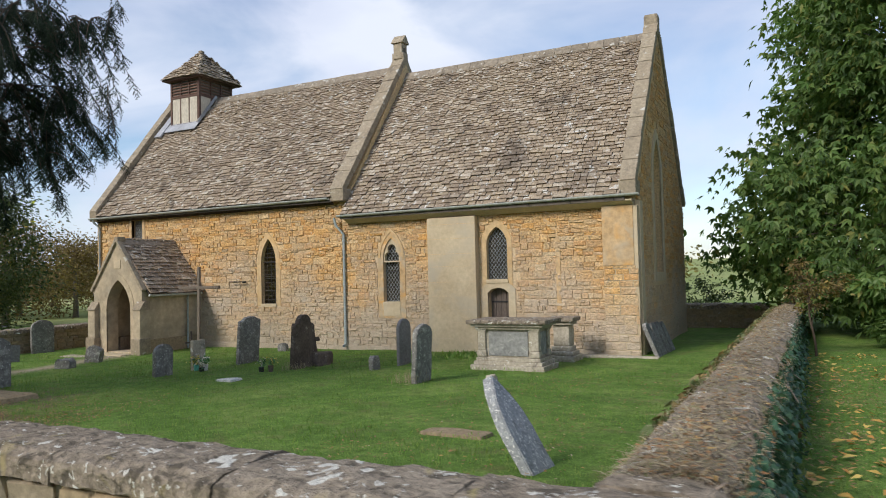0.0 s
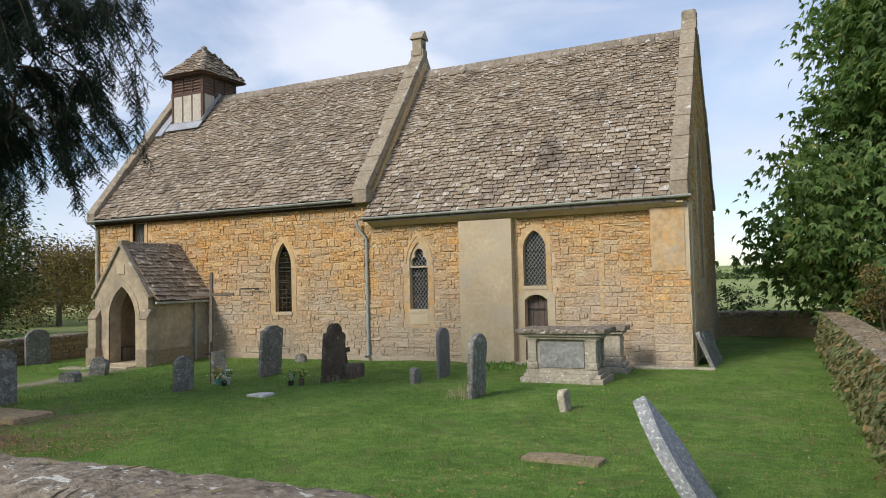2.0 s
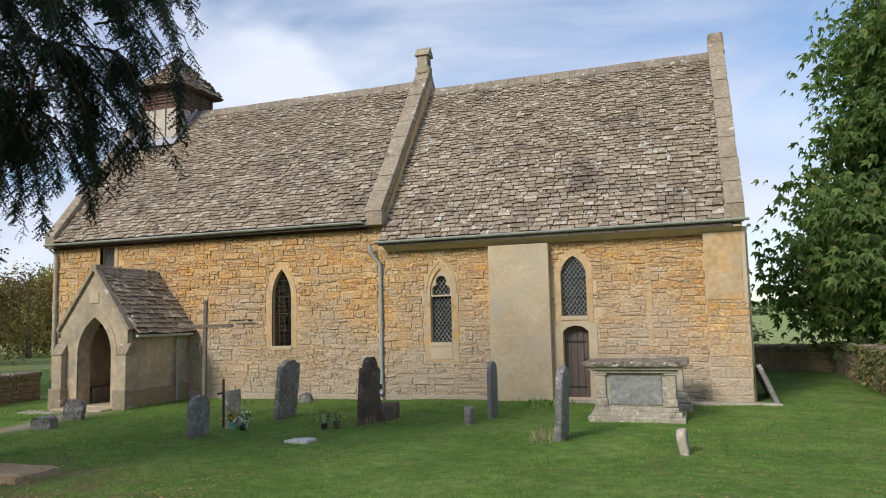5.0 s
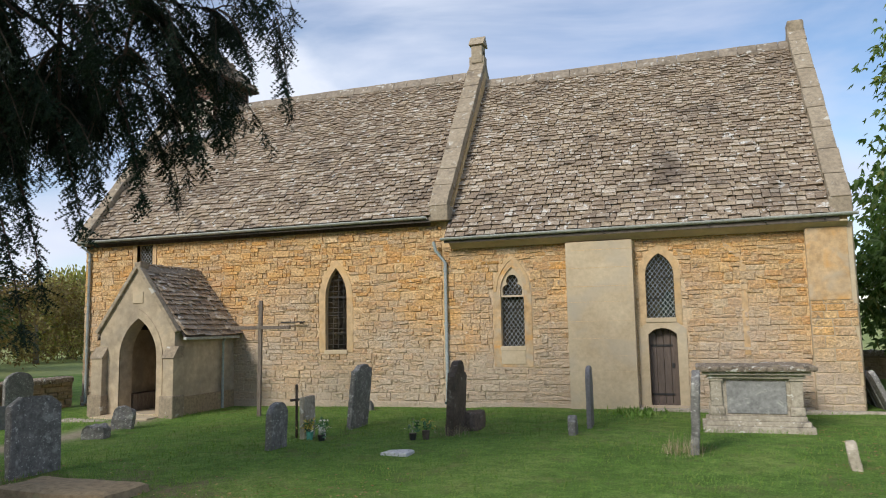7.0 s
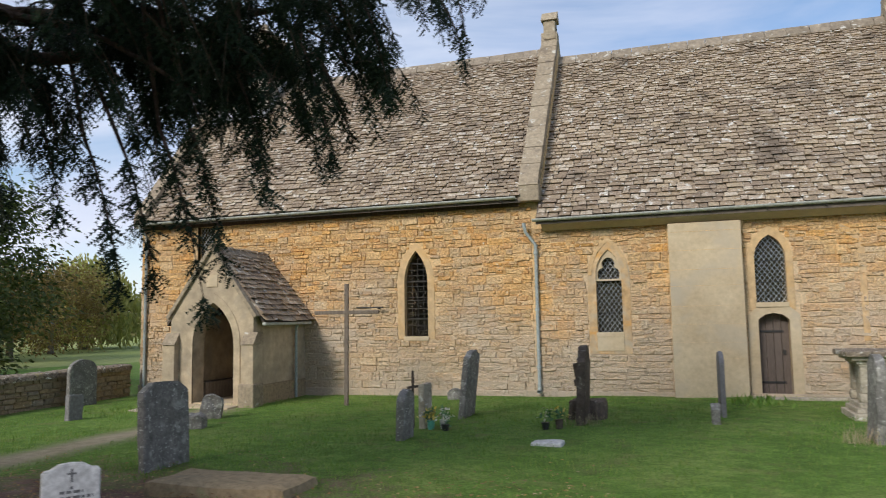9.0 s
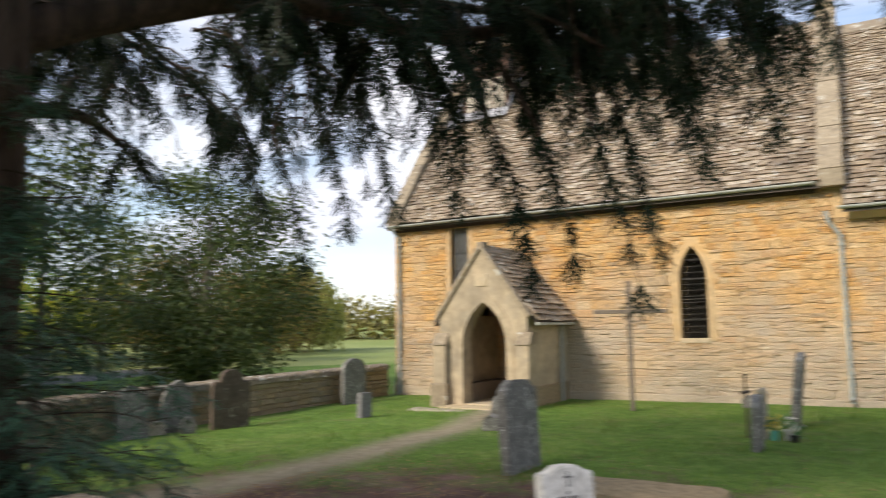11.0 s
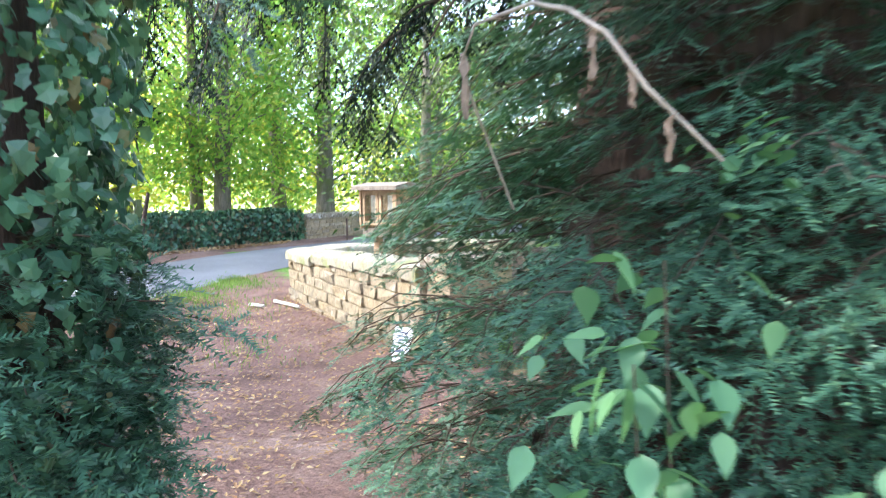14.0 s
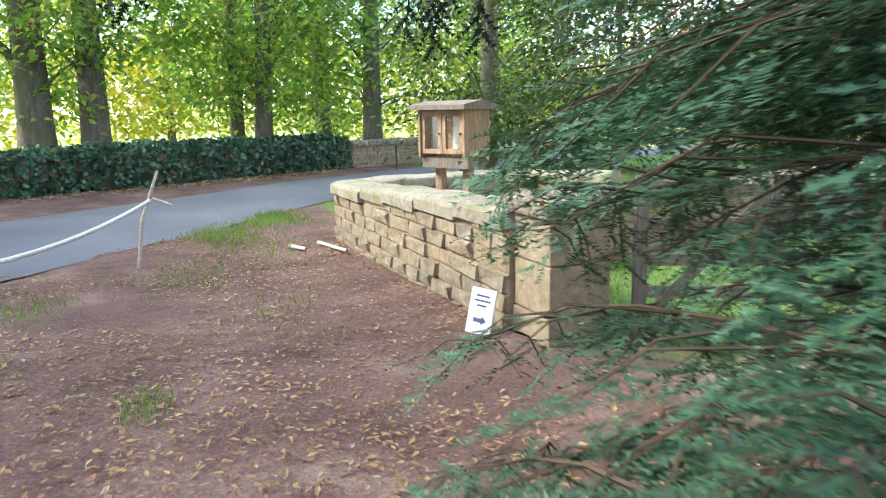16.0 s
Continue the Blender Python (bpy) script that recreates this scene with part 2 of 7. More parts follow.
M["came"] = surface("lead_came", None, (0.34, 0.36, 0.37), (0.48, 0.50, 0.51), rough=0.6, bump=0.0)
M["wood_cross"] = surface("weathered_oak", None, (0.15, 0.12, 0.095), (0.24, 0.20, 0.16), big=4, fine=12, stretch=(7, 7, 1), bump=0.4)
M["plaster_in"] = surface("inner_plaster", None, (0.22, 0.19, 0.15), (0.30, 0.26, 0.21))
GREY_LICHEN = [((0.42, 0.42, 0.38), 7.0, 0.54, 0.76), ((0.56, 0.56, 0.52), 27.0, 0.60, 0.68), ((0.10, 0.10, 0.09), 3.0, 0.56, 0.74)]
M["grave_grey"] = surface("grey_lichened_stone", None, (0.15, 0.145, 0.135), (0.24, 0.23, 0.215), big=3, fine=22, bump=0.5, spots=GREY_LICHEN)
M["grave_pale"] = surface("pale_speckled_slate", None, (0.25, 0.26, 0.27), (0.36, 0.37, 0.38), big=3, fine=20, bump=0.4, spots=[((0.68, 0.68, 0.65), 30.0, 0.57, 0.62), ((0.14, 0.14, 0.14), 5.0, 0.6, 0.75)])
M["grave_slate"] = surface("smooth_grey_slate", None, (0.165, 0.16, 0.165), (0.225, 0.22, 0.225), big=2, fine=18, bump=0.15, rough=0.75)
M["grave_brown"] = surface("dark_brown_stone", None, (0.085, 0.065, 0.05), (0.15, 0.115, 0.09), big=3, fine=16, bump=0.6, spots=[((0.27, 0.24, 0.19), 7.0, 0.62, 0.70)])
M["grave_buff"] = surface("buff_stone", None, (0.34, 0.30, 0.23), (0.47, 0.42, 0.34), big=2.5, fine=16, bump=0.5, spots=[((0.66, 0.64, 0.58), 8.0, 0.64, 0.68), ((0.16, 0.14, 0.11), 4.0, 0.6, 0.74)])
M["grave_white"] = surface("pale_portland_stone", None, (0.50, 0.50, 0.49), (0.60, 0.60, 0.59), big=3, fine=20, bump=0.15, rough=0.7)
M["letter"] = surface("cut_letters", None, (0.12, 0.12, 0.12), (0.18, 0.18, 0.18), bump=0)
M["tomb_panel"] = surface("grey_panel", None, (0.20, 0.20, 0.195), (0.30, 0.30, 0.285), big=4, fine=14, bump=0.3, spots=[((0.42, 0.42, 0.38), 5.0, 0.58, 0.68)])
M["bark"] = surface("yew_bark", None, (0.040, 0.027, 0.021), (0.115, 0.073, 0.058), big=2.5, fine=9, stretch=(5, 5, 0.9), bump=1.0, size=0.05)
M["bark_grey"] = surface("grey_bark", None, (0.10, 0.085, 0.065), (0.21, 0.185, 0.15), big=2.0, fine=9, stretch=(4, 4, 0.8), bump=0.9, size=0.05, spots=[((0.11, 0.13, 0.05), 1.2, 0.5, 0.68)])
M["twig"] = surface("twig", None, (0.045, 0.032, 0.022), (0.09, 0.065, 0.045), bump=0.2)
M["dead_stem"] = surface("dry_stem", None, (0.27, 0.21, 0.16), (0.40, 0.33, 0.27), fine=30, bump=0.3)
M["dead_leaf"] = surface("shrivelled_leaf", None, (0.15, 0.10, 0.07), (0.26, 0.19, 0.14), fine=40, bump=0.3)
M["asphalt"] = surface("asphalt", None, (0.115, 0.115, 0.125), (0.17, 0.17, 0.18), big=0.5, fine=60, bump=0.3, size=0.006, rough=0.8)
M["rope"] = surface("pale_rope", None, (0.55, 0.53, 0.47), (0.68, 0.66, 0.60), fine=60, bump=0.3)
M["stick"] = surface("peeled_stick", None, (0.42, 0.36, 0.28), (0.56, 0.50, 0.41), fine=30, bump=0.3)
M["board_wood"] = surface("notice_board_oak", None, (0.26, 0.17, 0.10), (0.38, 0.26, 0.165), big=3, fine=12, stretch=(6, 6, 1), bump=0.25)
M["paper"] = surface("paper", None, (0.62, 0.62, 0.60), (0.78, 0.78, 0.76), big=6, fine=8, bump=0)
M["plastic_white"] = surface("white_board", None, (0.68, 0.69, 0.72), (0.78, 0.79, 0.82), big=6, fine=20, bump=0.05, rough=0.5)
M["print"] = surface("dark_print", None, (0.06, 0.07, 0.12), (0.10, 0.11, 0.18), bump=0)
M["green_pot"] = surface("green_pot", None, (0.10, 0.35, 0.27), (0.14, 0.42, 0.33), bump=0, rough=0.4)
M["dark_pot"] = surface("dark_pot", None, (0.03, 0.03, 0.03), (0.05, 0.05, 0.05), bump=0, rough=0.4)
M["petal_yellow"] = leafy("yellow_petals", [(0.0, (0.65, 0.48, 0.05)), (1.0, (0.72, 0.62, 0.25))], glow=0.25)
M["petal_white"] = leafy("white_petals", [(0.0, (0.62, 0.60, 0.54)), (1.0, (0.75, 0.72, 0.66))], glow=0.25)
# crown needles: backlit shade is put into the near-black colour
M["yew"] = leafy("yew_needles_shaded", [(0.0, (0.009, 0.018, 0.010)), (0.5, (0.014, 0.027, 0.014)), (0.85, (0.020, 0.036, 0.018)), (1.0, (0.032, 0.048, 0.021))], 0.55, 0.05, (0.9, 1.0, 0.5))
# the same yew, colour lightened to stand for light on the low shoots
M["yew_lit"] = leafy("lit_yew_shoots", [(0.0, (0.036, 0.085, 0.052)), (0.5, (0.058, 0.135, 0.080)), (0.85, (0.085, 0.175, 0.10)), (1.0, (0.12, 0.21, 0.10))], 0.42, 0.18, (0.85, 1.0, 0.6))
M["ivy"] = leafy("ivy_leaves", [(0.0, (0.040, 0.092, 0.055)), (0.6, (0.064, 0.145, 0.082)), (0.93, (0.10, 0.19, 0.095)), (1.0, (0.20, 0.11, 0.05))], 0.30, 0.2)
M["elder"] = leafy("sapling_leaves", [(0.0, (0.075, 0.175, 0.09)), (1.0, (0.14, 0.27, 0.125))], 0.45, 0.4, (0.9, 1.0, 0.55))
M["chestnut"] = leafy("chestnut_leaves", [(0.0, (0.075, 0.14, 0.036)), (0.5, (0.115, 0.20, 0.052)), (0.9, (0.17, 0.25, 0.07)), (1.0, (0.27, 0.27, 0.07))], 0.5, 0.45)
M["lime"] = leafy("lime_leaves", [(0.0, (0.15, 0.31, 0.075)), (0.5, (0.25, 0.42, 0.105)), (0.85, (0.38, 0.48, 0.135)), (1.0, (0.52, 0.47, 0.145))], 0.55, 0.68)
M["lime_gold"] = leafy("golden_leaves", [(0.0, (0.36, 0.44, 0.07)), (0.6, (0.54, 0.54, 0.10)), (1.0, (0.62, 0.54, 0.11))], 0.55, 0.6)
M["willow"] = leafy("willow_leaves", [(0.0, (0.24, 0.27, 0.08)), (1.0, (0.40, 0.38, 0.12))], 0.6, 0.4)
M["autumn"] = leafy("autumn_leaves", [(0.0, (0.13, 0.095, 0.04)), (0.5, (0.20, 0.14, 0.05)), (0.85, (0.25, 0.20, 0.07)), (1.0, (0.33, 0.24, 0.06))], 0.6, 0.35)
M["hedge_far"] = leafy("far_hedge", [(0.0, (0.15, 0.13, 0.06)), (0.5, (0.24, 0.22, 0.08)), (1.0, (0.36, 0.32, 0.10))], 0.6, 0.3)
M["dark_tree"] = leafy("dark_green_leaves", [(0.0, (0.045, 0.075, 0.024)), (0.6, (0.075, 0.115, 0.036)), (1.0, (0.14, 0.17, 0.05))], 0.5, 0.35)
M["litter"] = leafy("fallen_leaves", [(0.0, (0.30, 0.15, 0.06)), (0.35, (0.36, 0.22, 0.11)), (0.6, (0.22, 0.13, 0.08)), (0.85, (0.44, 0.29, 0.10)), (1.0, (0.40, 0.33, 0.24))], 0.7, 0.15)
M["fallen_yellow"] = leafy("fallen_yellow_leaves", [(0.0, (0.45, 0.22, 0.06)), (0.4, (0.55, 0.36, 0.09)), (0.8, (0.60, 0.47, 0.14)), (1.0, (0.35, 0.18, 0.08))], 0.6, 0.2)
M["grass_blade"] = leafy("grass_blades", [(0.0, (0.12, 0.23, 0.042)), (0.6, (0.17, 0.30, 0.055)), (1.0, (0.28, 0.34, 0.10))], 0.6, 0.35)
M["creeper_leaf"] = leafy("creeper_leaves", [(0.0, (0.10, 0.14, 0.05)), (0.4, (0.17, 0.20, 0.08)), (0.7, (0.26, 0.22, 0.11)), (1.0, (0.30, 0.21, 0.08))], 0.6, 0.3)
M["dry_grass"] = leafy("dry_creeper", [(0.0, (0.26, 0.20, 0.12)), (0.45, (0.40, 0.32, 0.21)), (0.75, (0.54, 0.46, 0.33)), (1.0, (0.20, 0.24, 0.08))], 0.7, 0.2)


def glass(name, tint=(0.22, 0.25, 0.26, 1)):
    m, nt, bsdf = material(name)
    bsdf.inputs["Base Color"].default_value = tint
    bsdf.inputs["Roughness"].default_value = 0.06
    bsdf.inputs["Transmission Weight"].default_value = 1.0
    b = node(nt, "ShaderNodeBump", Strength=0.25, Distance=0.02)
    nt.links.new(noise_of(nt, 9, 2), b.inputs["Height"])
    nt.links.new(b.outputs["Normal"], bsdf.inputs["Normal"])
    return m


M["glass"] = glass("old_glass")
M["clear_glass"] = glass("clear_glass", (0.93, 0.95, 0.95, 1))


def ground_material():
    """Lawn, with bare red-brown earth and needles under the yew, a trodden path, leaf litter by the road and pale fields far off."""
    m, nt, bsdf = material("ground")
    grass = ramp(nt, noise_of(nt, 0.7, 6, 0.6), [(0.3, (0.10, 0.185, 0.036)), (0.5, (0.14, 0.245, 0.048)), (0.72, (0.21, 0.285, 0.075))])
    grass = mixed(nt, 1.0, grass, ramp(nt, noise_of(nt, 4.5, 6, 0.75), [(0.32, (0.58, 0.62, 0.55)), (0.55, (1.0, 1.0, 1.0)), (0.72, (1.5, 1.35, 1.4))]), "MULTIPLY")
    blade = noise_of(nt, 38, 5, 0.8)
    grass = mixed(nt, 1.0, grass, ramp(nt, blade, [(0.3, (0.42, 0.48, 0.4)), (0.7, (1.55, 1.45, 1.6))]), "MULTIPLY")
    grass = mixed(nt, ramp(nt, noise_of(nt, 1.9, 5, 0.6), [(0.53, (0, 0, 0)), (0.72, (0.6, 0.6, 0.6))]), grass, (0.18, 0.165, 0.075))
    earth = ramp(nt, noise_of(nt, 1.3, 6, 0.65), [(0.3, (0.115, 0.073, 0.060)), (0.55, (0.20, 0.128, 0.106)), (0.75, (0.30, 0.22, 0.185))])
    earth = mixed(nt, 1.0, earth, ramp(nt, noise_of(nt, 38, 6, 0.8), [(0.3, (0.45, 0.45, 0.45)), (0.7, (1.6, 1.5, 1.45))]), "MULTIPLY")
    att = nt.nodes.new("ShaderNodeAttribute")
    att.attribute_name = "bare"
    edge = nt.nodes.new("ShaderNodeMath")
    edge.operation = "MULTIPLY_ADD"
    nt.links.new(noise_of(nt, 1.6, 6, 0.7), edge.inputs[0])
    edge.inputs[1].default_value = 1.2
    nt.links.new(att.outputs["Fac"], edge.inputs[2])
    mr = node(nt, "ShaderNodeMapRange", **{"From Min": 0.95, "From Max": 1.25})
    nt.links.new(edge.outputs[0], mr.inputs["Value"])
    col = mixed(nt, mr.outputs[0], grass, earth)
    way = nt.nodes.new("ShaderNodeAttribute")
    way.attribute_name = "path"
    col = mixed(nt, way.outputs["Fac"], col, ramp(nt, noise_of(nt, 6, 5, 0.7), [(0.3, (0.27, 0.22, 0.15)), (0.7, (0.42, 0.36, 0.26))]))
    far = nt.nodes.new("ShaderNodeAttribute")
    far.attribute_name = "field"
    field = ramp(nt, noise_of(nt, 0.03, 4, 0.6), [(0.35, (0.20, 0.26, 0.08)), (0.6, (0.30, 0.33, 0.13)), (0.75, (0.40, 0.36, 0.18))])
    col = mixed(nt, far.outputs["Fac"], col, field)
    nt.links.new(col, bsdf.inputs["Base Color"])
    bsdf.inputs["Roughness"].default_value = 0.95
    bsdf.inputs["Specular IOR Level"].default_value = 0.15
    b = node(nt, "ShaderNodeBump", Strength=0.8, Distance=0.03)
    nt.links.new(blade, b.inputs["Height"])
    nt.links.new(b.outputs["Normal"], bsdf.inputs["Normal"])
    return m


M["ground"] = ground_material()

# ---- building helpers ----
def link_mesh(name, me, mat, parent=None, label=""):
    ob = new(name, me)
    me.materials.append(mat)
    if parent:
        ob.parent = parent
    if label:
        tagged(ob, label)
    return ob


def part(name, bm, mat, parent=None, label="", smooth=False):
    me = bpy.data.meshes.new(name)
    bmesh.ops.recalc_face_normals(bm, faces=bm.faces)
    bm.to_mesh(me)
    bm.free()
    if smooth:
        me.polygons.foreach_set("use_smooth", [True] * len(me.polygons))
    return link_mesh(name, me, mat, parent, label)


def arrays(name, verts, faces):
    """A mesh from arrays: verts (n, 3), faces (m, k)."""
    me = bpy.data.meshes.new(name)
    verts, faces = np.asarray(verts, np.float32), np.asarray(faces, np.int32)
    m, k = faces.shape
    me.vertices.add(len(verts))
    me.vertices.foreach_set("co", verts.ravel())
    me.loops.add(m * k)
    me.loops.foreach_set("vertex_index", faces.ravel())
    me.polygons.add(m)
    me.polygons.foreach_set("loop_start", np.arange(0, m * k, k, dtype=np.int32))
    me.polygons.foreach_set("use_smooth", np.zeros(m, dtype=bool))
    me.update(calc_edges=True)
    return me


def stamp(template, mats):
    """Copies of a template (verts, faces) at many 4x4 matrices, joined."""
    v, f = template
    mats = np.asarray(mats, np.float64)
    n = len(mats)
    out = np.einsum("nij,vj->nvi", mats[:, :3, :3], v) + mats[:, None, :3, 3]
    faces = f[None] + (np.arange(n) * len(v))[:, None, None]
    return out.reshape(-1, 3), faces.reshape(-1, f.shape[1])


def joined(name, groups, mat, parent=None, label=""):
    vs, fs, at = [], [], 0
    for v, f in groups:
        vs.append(v)
        fs.append(f + at)
        at += len(v)
    return link_mesh(name, arrays(name, np.concatenate(vs), np.concatenate(fs)), mat, parent, label)


def thing(name, label, category, at=(0, 0, 0), group=""):
    ob = new(name)
    ob.empty_display_size = 0.2
    ob.matrix_basis = pose(*at)
    return tagged(ob, label, category, group)


def add_box(bm, lo, hi, m=None):
    lo, hi = Vector(lo), Vector(hi)
    r = bmesh.ops.create_cube(bm, size=1.0)
    mid, size = (lo + hi) / 2, hi - lo
    bmesh.ops.scale(bm, vec=size, verts=r["verts"])
    bmesh.ops.translate(bm, vec=mid, verts=r["verts"])
    if m is not None:
        bmesh.ops.transform(bm, matrix=m, verts=r["verts"])
    return r["verts"]


def box(lo, hi, bevel=0.0, m=None):
    bm = bmesh.new()
    add_box(bm, lo, hi)
    if bevel:
        bmesh.ops.bevel(bm, geom=list(bm.edges), offset=bevel, segments=2, affect="EDGES", profile=0.6)
    if m is not None:
        bmesh.ops.transform(bm, matrix=m, verts=bm.verts)
    return bm


def ruffle(bm, amount, scale, cuts=0, seed=0.0):
    """Roughens a mesh by noise, after cutting its edges."""
    if cuts:
        bmesh.ops.subdivide_edges(bm, edges=list(bm.edges), cuts=cuts, use_grid_fill=True)
    for v in bm.verts:
        v.co += noise.noise_vector(v.co * scale + Vector((seed, seed * 1.7, 3.1))) * amount
    return bm


def slab(outline, thick, axis="y", holes=(), at=0.0):
    """A solid cut from a flat outline of (u, v), with holes. axis 'y': u is x, v is z, thick goes towards +y; axis 'x': u is y, towards +x; axis 'z': flat."""
    bm = bmesh.new()
    put = {"y": lambda u, v: (u, at, v), "x": lambda u, v: (at, u, v), "z": lambda u, v: (u, v, at)}[axis]
    go = {"y": (0, thick, 0), "x": (thick, 0, 0), "z": (0, 0, thick)}[axis]
    edges = []
    for loop in (outline, *holes):
        vs = [bm.verts.new(put(u, v)) for u, v in loop]
        edges += [bm.edges.new((vs[i - 1], vs[i])) for i in range(len(vs))]
    bmesh.ops.triangle_fill(bm, use_beauty=True, edges=edges)
    r = bmesh.ops.extrude_face_region(bm, geom=list(bm.faces))
    bmesh.ops.translate(bm, vec=go, verts=[g for g in r["geom"] if isinstance(g, bmesh.types.BMVert)])
    return bm


def arch(cx, hw, z0, spring, apex, n=7):
    """A pointed opening, anticlockwise from its lower left corner."""
    h = apex - spring
    R = (hw * hw + h * h) / (2 * hw)
    top = math.asin(min(1.0, h / R))
    right = [(cx + hw - R + R * math.cos(top * i / n), spring + R * math.sin(top * i / n)) for i in range(n + 1)]
    left = [(2 * cx - x, z) for x, z in reversed(right[:-1])]
    return [(cx - hw, z0), (cx + hw, z0)] + right + left


def rect(u0, u1, v0, v1):
    return [(u0, v0), (u1, v0), (u1, v1), (u0, v1)]


def inside(loop, u, v):
    hit = False
    for i in range(len(loop)):
        (a, b), (c, d) = loop[i - 1], loop[i]
        if (b > v) != (d > v) and u < (c - a) * (v - b) / (d - b) + a:
            hit = not hit
    return hit


def tube(points, radii, sides=8, cap=True):
    """Verts and quads of a tube along points with a radius at each."""
    P = [Vector(p) for p in points]
    v, f = [], []
    for i, p in enumerate(P):
        d = (P[min(i + 1, len(P) - 1)] - P[max(i - 1, 0)]).normalized()
        side = d.cross(Vector((0.31, 0.22, 0.93)) if abs(d.z) < 0.9 else Vector((1, 0.2, 0))).normalized()
        up = d.cross(side)
        for k in range(sides):
            a = 2 * math.pi * k / sides
            v.append(p + (side * math.cos(a) + up * math.sin(a)) * radii[i])
    for i in range(len(P) - 1):
        for k in range(sides):
            a, b = i * sides + k, i * sides + (k + 1) % sides
            f.append((a, b, b + sides, a + sides))
    return np.array([tuple(q) for q in v]), np.array(f)


def tube_part(name, points, radii, mat, parent, label="", sides=8, smooth=True):
    v, f = tube(points, radii, sides)
    me = arrays(name, v, f)
    if smooth:
        me.polygons.foreach_set("use_smooth", [True] * len(me.polygons))
    return link_mesh(name, me, mat, parent, label)


def rough_blocks(seed, chamfer=0.13, depth=1.0, count=12):
    """Unit blocks (x and z from -0.5 to 0.5, y from 0 at the wall to -1 at the face) with a worn front."""
    rng = random.Random(seed)
    out = []
    for _ in range(count):
        j = lambda a: rng.uniform(-a, a)
        back = [(-0.5, 0.0, -0.5), (0.5, 0.0, -0.5), (0.5, 0.0, 0.5), (-0.5, 0.0, 0.5)]
        mid = [(x * (0.95 + j(0.10)), -0.45, z * (0.95 + j(0.14))) for x, _, z in back]
        c = 1 - chamfer * 0.6
        front = [(x * (c - 0.04 + j(0.09)), -1.0 + j(0.35), z * (1 - chamfer * 1.9 + j(0.2))) for x, _, z in back]
        v = np.array(back + mid + front)
        f = [(8, 9, 10, 11)]
        for a in (0, 4):
            f += [(a + i, a + (i + 1) % 4, a + 4 + (i + 1) % 4, a + 4 + i) for i in range(4)]
        out.append((v, np.array(f)))
    return out


def pieces(name, rest_name, templates, mats, keep, mat_one, mat_many, parent, rng, near):
    """Blocks at many matrices: those for which near(place) holds, up to keep, as objects; the rest joined."""
    meshes = [arrays(name, v, f) for v, f in templates]
    for me in meshes:
        me.materials.append(mat_one)
    rest = [[] for _ in templates]
    made = 0
    for m in mats:
        k = rng.randrange(len(templates))
        if made < keep and near(m.translation):
            ob = new(name, meshes[k])
            ob.parent = parent
            ob.matrix_basis = m
            made += 1
        else:
            rest[k].append(np.array(m))
    groups = [stamp(t, r) for t, r in zip(templates, rest) if r]
    if groups:
        tagged(joined(rest_name, groups, mat_many, parent), kind="stuff")


def scaled(x, y, z, sx, sy, sz, turn=0.0, tip=0.0):
    return pose(x, y, z, tip, 0, turn) @ Matrix.Diagonal((sx, sy, sz, 1))


def courses(rng, u0, u1, v0, v1, hs, ls, blocked, joint=0.017):
    """Rows of stones: (u, v, width, height) of each that lies clear of what is blocked."""
    out, v = [], v0
    while v < v1 - 0.04:
        h = min(rng.uniform(*hs), v1 - v)
        u = u0 - rng.uniform(0, 0.2)
        while u < u1:
            w = rng.uniform(*ls) * (1.25 if h > sum(hs) / 2 else 0.9)
            a, b = max(u, u0), min(u + w, u1)
            u += w
            if b - a < 0.07:
                continue
            test = [(a + (b - a) * s, v + h * q) for s in (0.02, 0.35, 0.65, 0.98) for q in (0.1, 0.9)]
            if any(blocked(p, q) for p, q in test):
                mid = (a + b) / 2
                for c, d in ((a, mid), (mid, b)):
                    if d - c > 0.08 and not any(blocked(c + (d - c) * s, v + h * q) for s in (0.02, 0.5, 0.98) for q in (0.1, 0.9)):
                        out.append(((c + d) / 2, v + h / 2, d - c - joint, h - joint))
                continue
            out.append(((a + b) / 2, v + h / 2 + rng.uniform(-0.006, 0.006), b - a - joint, h - joint))
        v += h
    return out


